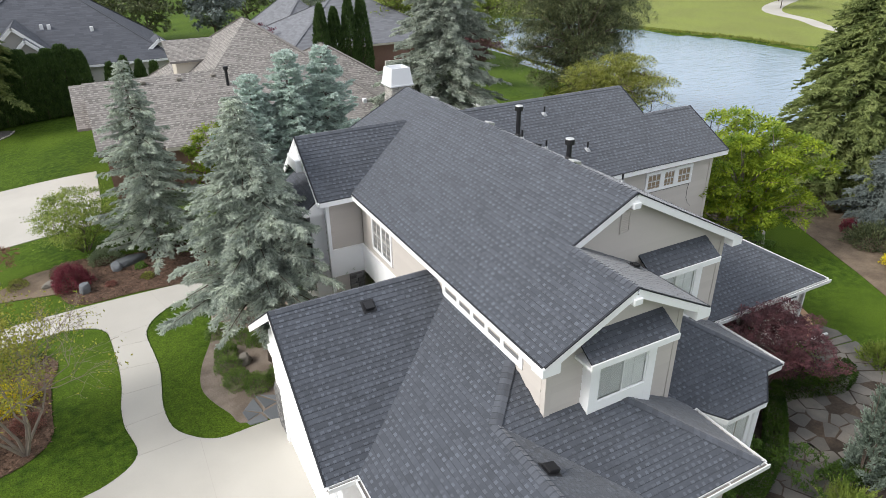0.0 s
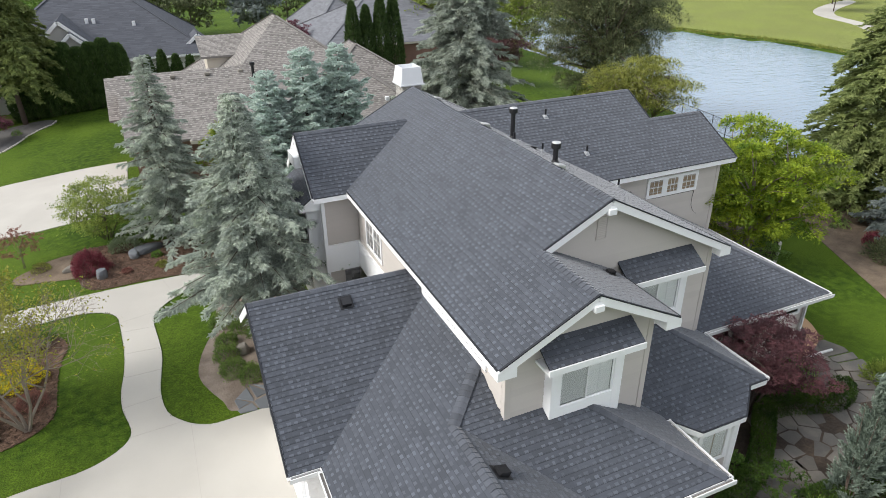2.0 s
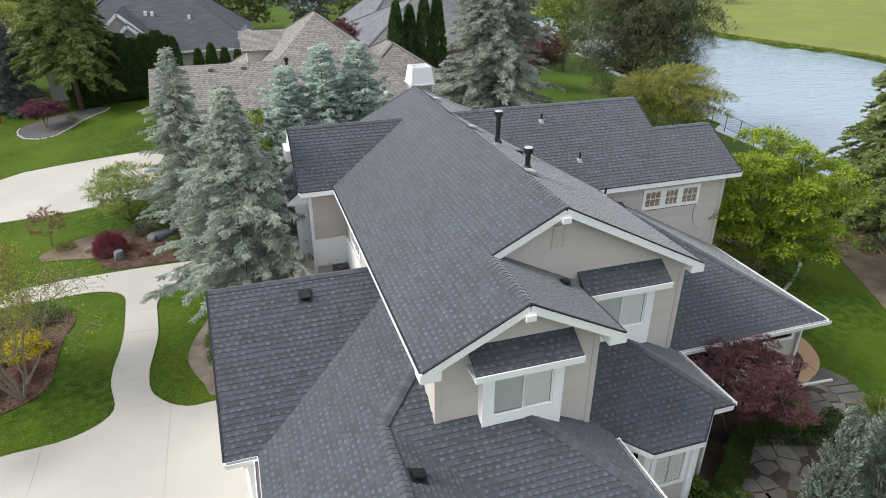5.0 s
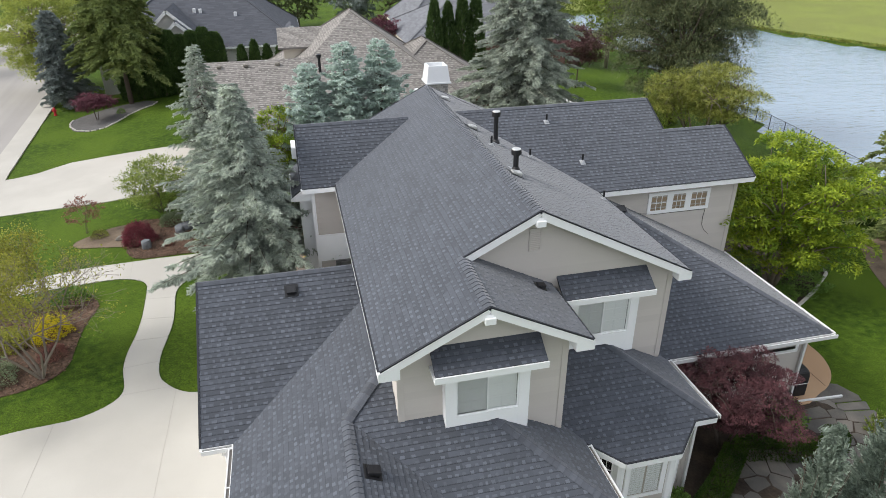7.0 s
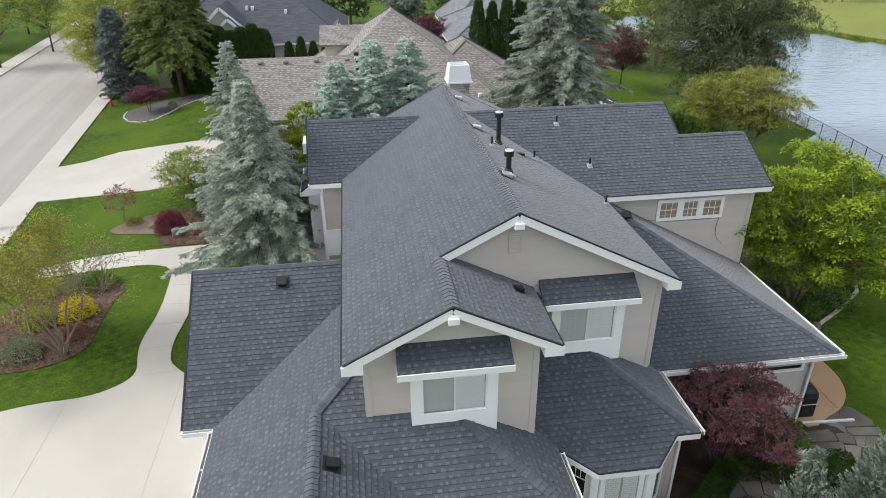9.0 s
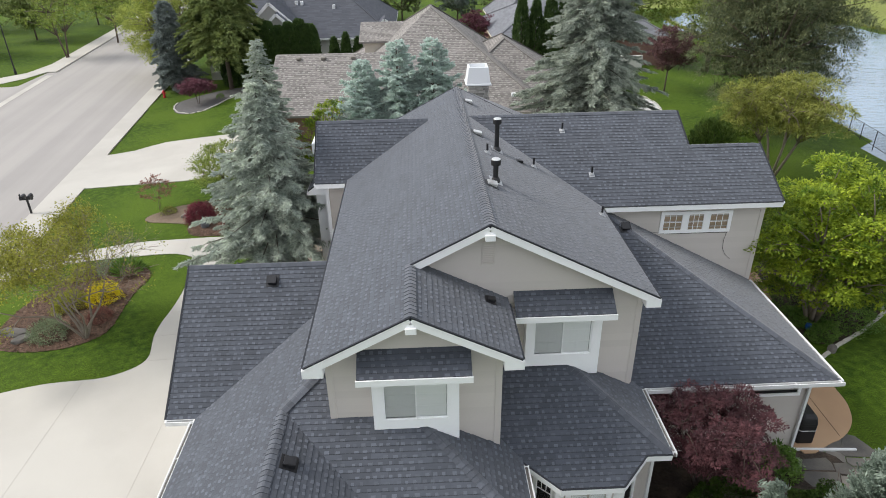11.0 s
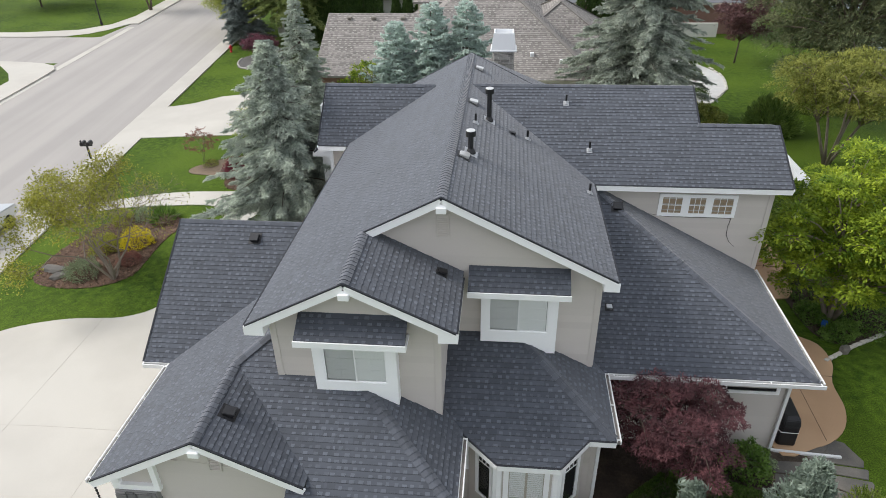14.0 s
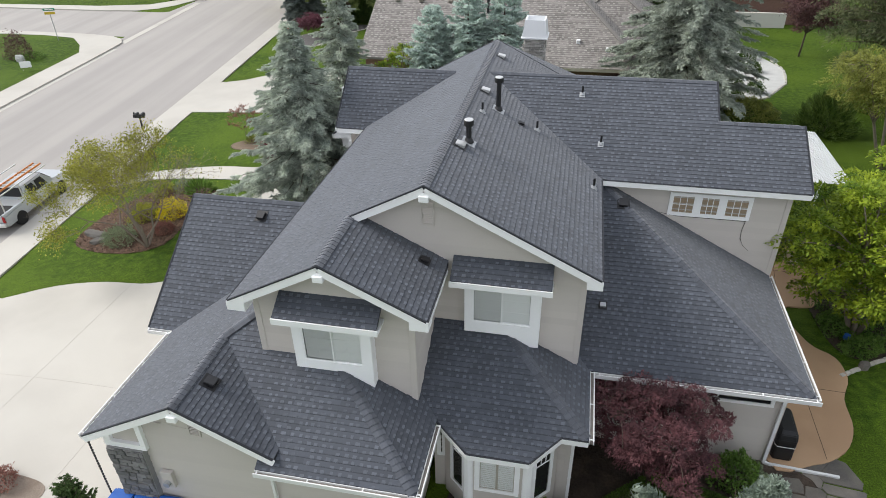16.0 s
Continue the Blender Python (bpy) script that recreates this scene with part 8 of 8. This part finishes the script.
def stones(name, label, loop, n, mat, seed, lift=0.03, gap=0.03, convex=False, reach=0.8):
    """Crazy paving: cells round scattered points, cut to the outline, each a stone of its own."""
    rng = random.Random(seed)
    base = thing(name, label, "paving")
    xs, ys_ = [p[0] for p in loop], [p[1] for p in loop]
    pts = []
    tries = 0
    while len(pts) < n and tries < 6000:
        tries += 1
        p = (rng.uniform(min(xs), max(xs)), rng.uniform(min(ys_), max(ys_)))
        if inside(*p, loop) and all(math.dist(p, q) > 0.55 * math.sqrt((max(xs) - min(xs)) * (max(ys_) - min(ys_)) / n) for q in pts):
            pts.append(p)
    for p in pts:
        cell = [(p[0] + reach * math.cos(a * math.pi / 4), p[1] + reach * math.sin(a * math.pi / 4)) for a in range(8)]
        for q in pts:
            if q is p or math.dist(p, q) > 3.2:
                continue
            nx, ny = p[0] - q[0], p[1] - q[1]
            ln = math.hypot(nx, ny)
            nx, ny = nx / ln, ny / ln
            cell = clip(cell, nx, ny, nx * (p[0] + q[0]) / 2 + ny * (p[1] + q[1]) / 2 + gap)
            if len(cell) < 3:
                break
        if convex and len(cell) >= 3:
            cell = clip_convex(ccw(cell), ccw(loop))
        if len(cell) < 3:
            continue
        cx, cy = sum(c[0] for c in cell) / len(cell), sum(c[1] for c in cell) / len(cell)
        z = ground_z(cx, cy) + lift + rng.uniform(-0.008, 0.012)
        bm = bmesh.new()
        prism(bm, [Vector((c[0] + rng.uniform(-0.035, 0.035), c[1] + rng.uniform(-0.035, 0.035), z - 0.08)) for c in cell], (0, 0, 0.08))
        bmesh.ops.bevel(bm, geom=[e for e in bm.edges if all(v.co.z > z - 0.01 for v in e.verts)], offset=0.015, segments=1, affect="EDGES")
        part("flagstone", bm, M[mat], base)
    return base


stones("flagstone_terrace", "irregular grey flagstone terrace with dark joints", smooth_loop(TERRACE, 3), 84, "flagstone", 3, gap=0.012, reach=0.85)
stones("stepping_stones", "blue-grey slate stepping stones beside the garage", [(2.35, 17.45), (3.35, 17.3), (3.6, 18.5), (2.9, 18.9), (2.3, 18.2)], 6, "slate", 4, lift=0.045, convex=True)


def edging(pts, mat="flagstone", label="line of pale edging stones along the lawn", size=0.27):
    t = thing("stone_edging", label, "edging")
    rng = random.Random(len(pts))
    for (xa, ya), (xb, yb) in zip(pts, pts[1:]):
        ln = math.hypot(xb - xa, yb - ya)
        n = max(1, int(ln / size))
        for k in range(n):
            f = (k + 0.5) / n
            x, y = xa + (xb - xa) * f, ya + (yb - ya) * f
            m = pose(x, y, ground_z(x, y) + 0.04, 0, 0, math.degrees(math.atan2(yb - ya, xb - xa)) + rng.uniform(-8, 8))
            part("stone", bevelled((-size * 0.46, -0.07, -0.08), (size * 0.46, 0.07, rng.uniform(0.03, 0.06)), 0.02, m), M[mat], t)


edging([(24.0, 15.3), (25.3, 16.2), (26.9, 17.1), (28.4, 18.2), (29.0, 19.4)], "concrete", size=0.2)
edging([(-13.2, 59.6), (-13.2, 58.5), (-12.9, 57.4), (-12.2, 56.2), (-10.9, 55.4), (-9.8, 56.0), (-9.1, 57.6), (-8.5, 59.6), (-7.8, 60.9), (-6.9, 62.0), (-6.6, 63.2)], "concrete", "pale curved edging of the gravel bed", 0.42)
edging([(24.6, 41.4), (27.4, 43.2), (29.4, 46.6), (30.0, 50.0), (29.6, 52.6)], "concrete", "pale curved edging of the gravel bed", 0.7)


def grill():
    t = thing("covered_grill", "barbecue under a fitted black cover with a pale stripe", "grill")
    t.matrix_basis = pose(21.36, 11.95, 0.06, 0, 0, 88)
    bm = bmesh.new()
    rows = []
    for z, sx, sy in ((0.0, 0.60, 0.28), (0.70, 0.59, 0.275), (0.75, 0.60, 0.28), (0.93, 0.55, 0.25), (1.02, 0.44, 0.18)):
        rows.append([bm.verts.new((a * sx, b * sy, z)) for a, b in ((-1, -0.8), (-0.85, -1), (0.85, -1), (1, -0.8), (1, 0.8), (0.85, 1), (-0.85, 1), (-1, 0.8))])
    for a, b in zip(rows, rows[1:]):
        for k in range(8):
            bm.faces.new((a[k], a[(k + 1) % 8], b[(k + 1) % 8], b[k]))
    bm.faces.new(rows[-1])
    bm.faces.new(rows[0][::-1])
    bmesh.ops.bevel(bm, geom=bm.edges[:], offset=0.02, segments=2, affect="EDGES")
    part("cover", bm, M["cover"], t)
    bm = bmesh.new()
    pts = [(a * 0.600, b * 0.281) for a, b in ((-1, -0.82), (-0.85, -1.005), (0.85, -1.005), (1, -0.82), (1, 0.82), (0.85, 1.005), (-0.85, 1.005), (-1, 0.82))]
    for k in range(8):
        a, b = pts[k], pts[(k + 1) % 8]
        bm.faces.new([bm.verts.new((*p, z)) for p, z in ((a, 0.5), (b, 0.5), (b, 0.53), (a, 0.53))])
    part("stripe", bm, M["trim"], t)


grill()


def patio_chair(x, y, turn):
    t = thing("patio_chair", "bronze metal patio chair with a cream sling seat", "chair", "patio chairs")
    t.matrix_basis = pose(x, y, 0.06, 0, 0, turn)
    for sx in (-0.26, 0.26):
        for sy in (-0.24, 0.24):
            bm = bmesh.new()
            tube(bm, [(sx, sy * 1.15, 0), (sx, sy, 0.42)], [0.015, 0.015], 6)
            part("leg", bm, M["wicker"], t)
        bm = bmesh.new()
        tube(bm, [(sx, -0.26, 0.42), (sx, -0.27, 0.64), (sx, 0.26, 0.64)], [0.015] * 3, 6)
        part("arm", bm, M["wicker"], t)
        bm = bmesh.new()
        tube(bm, [(sx, 0.24, 0.40), (sx, 0.42, 1.0)], [0.016, 0.016], 6)
        part("back_post", bm, M["wicker"], t)
    part("seat", bevelled((-0.25, -0.25, 0.40), (0.25, 0.25, 0.44), 0.012), M["fabric"], t)
    part("backrest", bevelled((-0.25, -0.012, 0.0), (0.25, 0.012, 0.55), 0.008, pose(0, 0.26, 0.45, -17, 0, 0)), M["fabric"], t)


patio_chair(23.9, 21.6, 130)
patio_chair(23.2, 22.4, 20)
patio_chair(24.2, 22.8, 230)
pt = thing("patio_table", "round dark bronze patio table", "table")
pt.matrix_basis = pose(23.6, 22.6, 0.06)
bm = bmesh.new()
lathe(bm, [(0.45, 0.70), (0.47, 0.715), (0.45, 0.73)], (0, 0, 0), 24)
part("tabletop", bm, M["wicker"], pt)
for k in range(3):
    bm = bmesh.new()
    a = 2.1 * k
    tube(bm, [(0.32 * math.cos(a), 0.32 * math.sin(a), 0), (0.06 * math.cos(a), 0.06 * math.sin(a), 0.4), (0.25 * math.cos(a), 0.25 * math.sin(a), 0.71)], [0.015] * 3, 6)
    part("leg", bm, M["wicker"], pt)

gb = thing("gazing_ball", "small cobalt blue glazed pot in the groundcover", "pot")
gb.matrix_basis = pose(24.75, 17.3, 0)
bm = bmesh.new()
lathe(bm, [(0.06, 0), (0.11, 0.08), (0.12, 0.17), (0.08, 0.24), (0.10, 0.26)], (0, 0, 0), 16)
part("body", bm, M["blue_plastic"], gb)

# pergola with a corrugated roof
pg = thing("patio_cover", "white corrugated patio roof on posts behind the wing", "pergola")
PX0, PX1, PY0, PY1 = 21.9, 26.55, 24.7, 30.7
bm = bmesh.new()
n = 44
prev = None
for k in range(n * 2 + 1):
    x = PX0 + (PX1 - PX0) * k / (2 * n)
    z = 2.62 - 0.03 * (x - PX0) + (0.03 if k % 2 else 0)
    cur = (bm.verts.new((x, PY0, z)), bm.verts.new((x, PY1, z + 0.02)))
    if prev:
        bm.faces.new((prev[0], cur[0], cur[1], prev[1]))
    prev = cur
bmesh.ops.solidify(bm, geom=bm.faces[:], thickness=0.006)
part("roof_sheet", bm, M["white_metal"], pg)
for x in (PX0 + 0.15, PX1 - 0.15):
    for y in (PY0 + 0.2, (PY0 + PY1) / 2, PY1 - 0.2):
        part("post", bevelled((x - 0.05, y - 0.05, -0.1), (x + 0.05, y + 0.05, 2.42), 0.008), M["trim"], pg)
    part("beam", bevelled((x - 0.04, PY0 + 0.05, 2.30), (x + 0.04, PY1 - 0.05, 2.48), 0.008), M["trim"], pg)

# black fence along the pond
fn = thing("metal_fence", "thin black metal mesh fence along the pond bank", "fence")
fpts = [(44.9, 58.0), (44.2, 50.0), (43.4, 43.0), (42.6, 37.0), (41.4, 30.0), (41.0, 22.0)]
wires = bmesh.new()
for (xa, ya), (xb, yb) in zip(fpts, fpts[1:]):
    nseg = max(1, round(math.hypot(xb - xa, yb - ya) / 2.0))
    for k in range(nseg):
        p = [(xa + (xb - xa) * t / nseg, ya + (yb - ya) * t / nseg) for t in (k, k + 1)]
        z = [ground_z(*q) for q in p]
        bm = bmesh.new()
        tube(bm, [(*p[0], z[0] - 0.2), (*p[0], z[0] + 1.3)], [0.03, 0.03], 6)
        part("post", bm, M["black_metal"], fn)
        for h in (0.15, 1.25):
            bm = bmesh.new()
            tube(bm, [(*p[0], z[0] + h), (*p[1], z[1] + h)], [0.018, 0.018], 5)
            part("rail", bm, M["black_metal"], fn)
        for j in range(1, 18):
            q = (p[0][0] + (p[1][0] - p[0][0]) * j / 18, p[0][1] + (p[1][1] - p[0][1]) * j / 18)
            zz = z[0] + (z[1] - z[0]) * j / 18
            beam(wires, (*q, zz + 0.15), (*q, zz + 1.25), 0.006, 0.006, (0, 1, 0))
tagged(part("mesh_infill", wires, M["black_metal"], fn), kind="stuff")

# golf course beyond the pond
tagged(sheet("fairway", [(91, 0), (91, 40), (85.5, 56), (84.5, 66), (80.5, 80), (74, 102), (62, 115), (40, 117), (40, 240), (300, 240), (300, 0)], M["fairway"], 0.02, 0.05, 10.0), "pale yellow-green golf turf beyond the pond", "lawn", kind="structure")
tagged(sheet("path_golf", smooth_loop([(101, 50), (101, 56), (104, 64), (109, 71), (113.5, 80), (122, 86), (135, 92), (135, 95), (120, 89), (111, 82), (106.5, 72), (101.5, 65), (98.6, 56), (98.6, 50)], 3), M["concrete"], 0.05, 0.1, 4.0), "pale cart path on the golf course", "path", kind="structure")

# bins by the garage
for k, x in enumerate((4.0, 4.7, 5.4)):
    b = thing("wheeled_bin", "blue-lidded wheeled bin against the garage wall", "bin", "wheeled bins")
    b.matrix_basis = pose(x, 6.24, ground_z(x, 6.1) + 0.03, 0, 0, 3 * k - 3)
    bm = bmesh.new()
    v0 = [bm.verts.new((a * 0.24, c * 0.26, 0.04)) for a, c in ((-1, -1), (1, -1), (1, 1), (-1, 1))]
    v1 = [bm.verts.new((a * 0.30, c * 0.36, 1.14)) for a, c in ((-1, -1), (1, -1), (1, 1), (-1, 1))]
    for q in range(4):
        bm.faces.new((v0[q], v0[(q + 1) % 4], v1[(q + 1) % 4], v1[q]))
    bm.faces.new(v0[::-1])
    bm.faces.new(v1)
    bmesh.ops.bevel(bm, geom=bm.edges[:], offset=0.02, segments=2, affect="EDGES")
    part("body", bm, M["blue_plastic"], b)
    part("lid", bevelled((-0.32, -0.40, 1.14), (0.32, 0.36, 1.20), 0.02, seg=2), M["blue_plastic"], b)
    bm = bmesh.new()
    tube(bm, [(-0.28, 0.40, 1.12), (0.28, 0.40, 1.12)], [0.016, 0.016], 6)
    part("handle", bm, M["blue_plastic"], b)
    for sx in (-0.24, 0.24):
        bm = bmesh.new()
        lathe(bm, [(0.11, -0.025), (0.11, 0.025)], (0, 0, 0), 14)
        w = part("wheel", bm, M["rubber"], b)
        w.matrix_basis = pose(sx, 0.30, 0.11, 0, 90, 0)
mt = thing("utility_meter", "grey utility meter box on the garage wall", "meter")
part("box", bevelled((5.30, 6.58, 1.1), (5.62, 6.71, 1.65), 0.015), M["siding"], mt)
bm = bmesh.new()
tube(bm, [(5.46, 6.58, 1.3), (5.46, 6.48, 1.3)], [0.09, 0.085], 14)
part("dial", bm, M["flashing"], mt)

rc = thing("rain_chain", "dark linked rain chain hanging from the gutter", "chain")
for k in range(34):
    bm = bmesh.new()
    lathe(bm, [(0.012, 0), (0.028, 0.035), (0.03, 0.06), (0.02, 0.085)], (3.62, 6.52, 2.72 - 0.1 * (k + 1)), 7)
    part("link", bm, M["black_metal"], rc)

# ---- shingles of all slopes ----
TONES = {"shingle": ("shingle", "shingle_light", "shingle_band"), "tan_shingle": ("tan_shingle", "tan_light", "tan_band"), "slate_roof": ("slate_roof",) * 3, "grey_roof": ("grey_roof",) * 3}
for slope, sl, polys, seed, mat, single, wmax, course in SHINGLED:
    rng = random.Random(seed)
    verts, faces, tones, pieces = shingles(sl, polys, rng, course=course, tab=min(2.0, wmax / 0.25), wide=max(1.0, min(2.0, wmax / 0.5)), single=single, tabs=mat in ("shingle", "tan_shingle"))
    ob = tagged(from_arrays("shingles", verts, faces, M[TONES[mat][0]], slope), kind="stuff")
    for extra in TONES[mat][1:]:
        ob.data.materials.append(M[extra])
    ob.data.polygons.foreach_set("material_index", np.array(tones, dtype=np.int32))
    for cut, w0, w1, lift, tone in pieces:
        vs, fs, ts = [], [], []
        shingle_piece(sl, cut, w0, w1, lift, vs, fs, ts, tone)
        from_arrays("shingle", vs, fs, M[TONES[mat][tone]], slope)
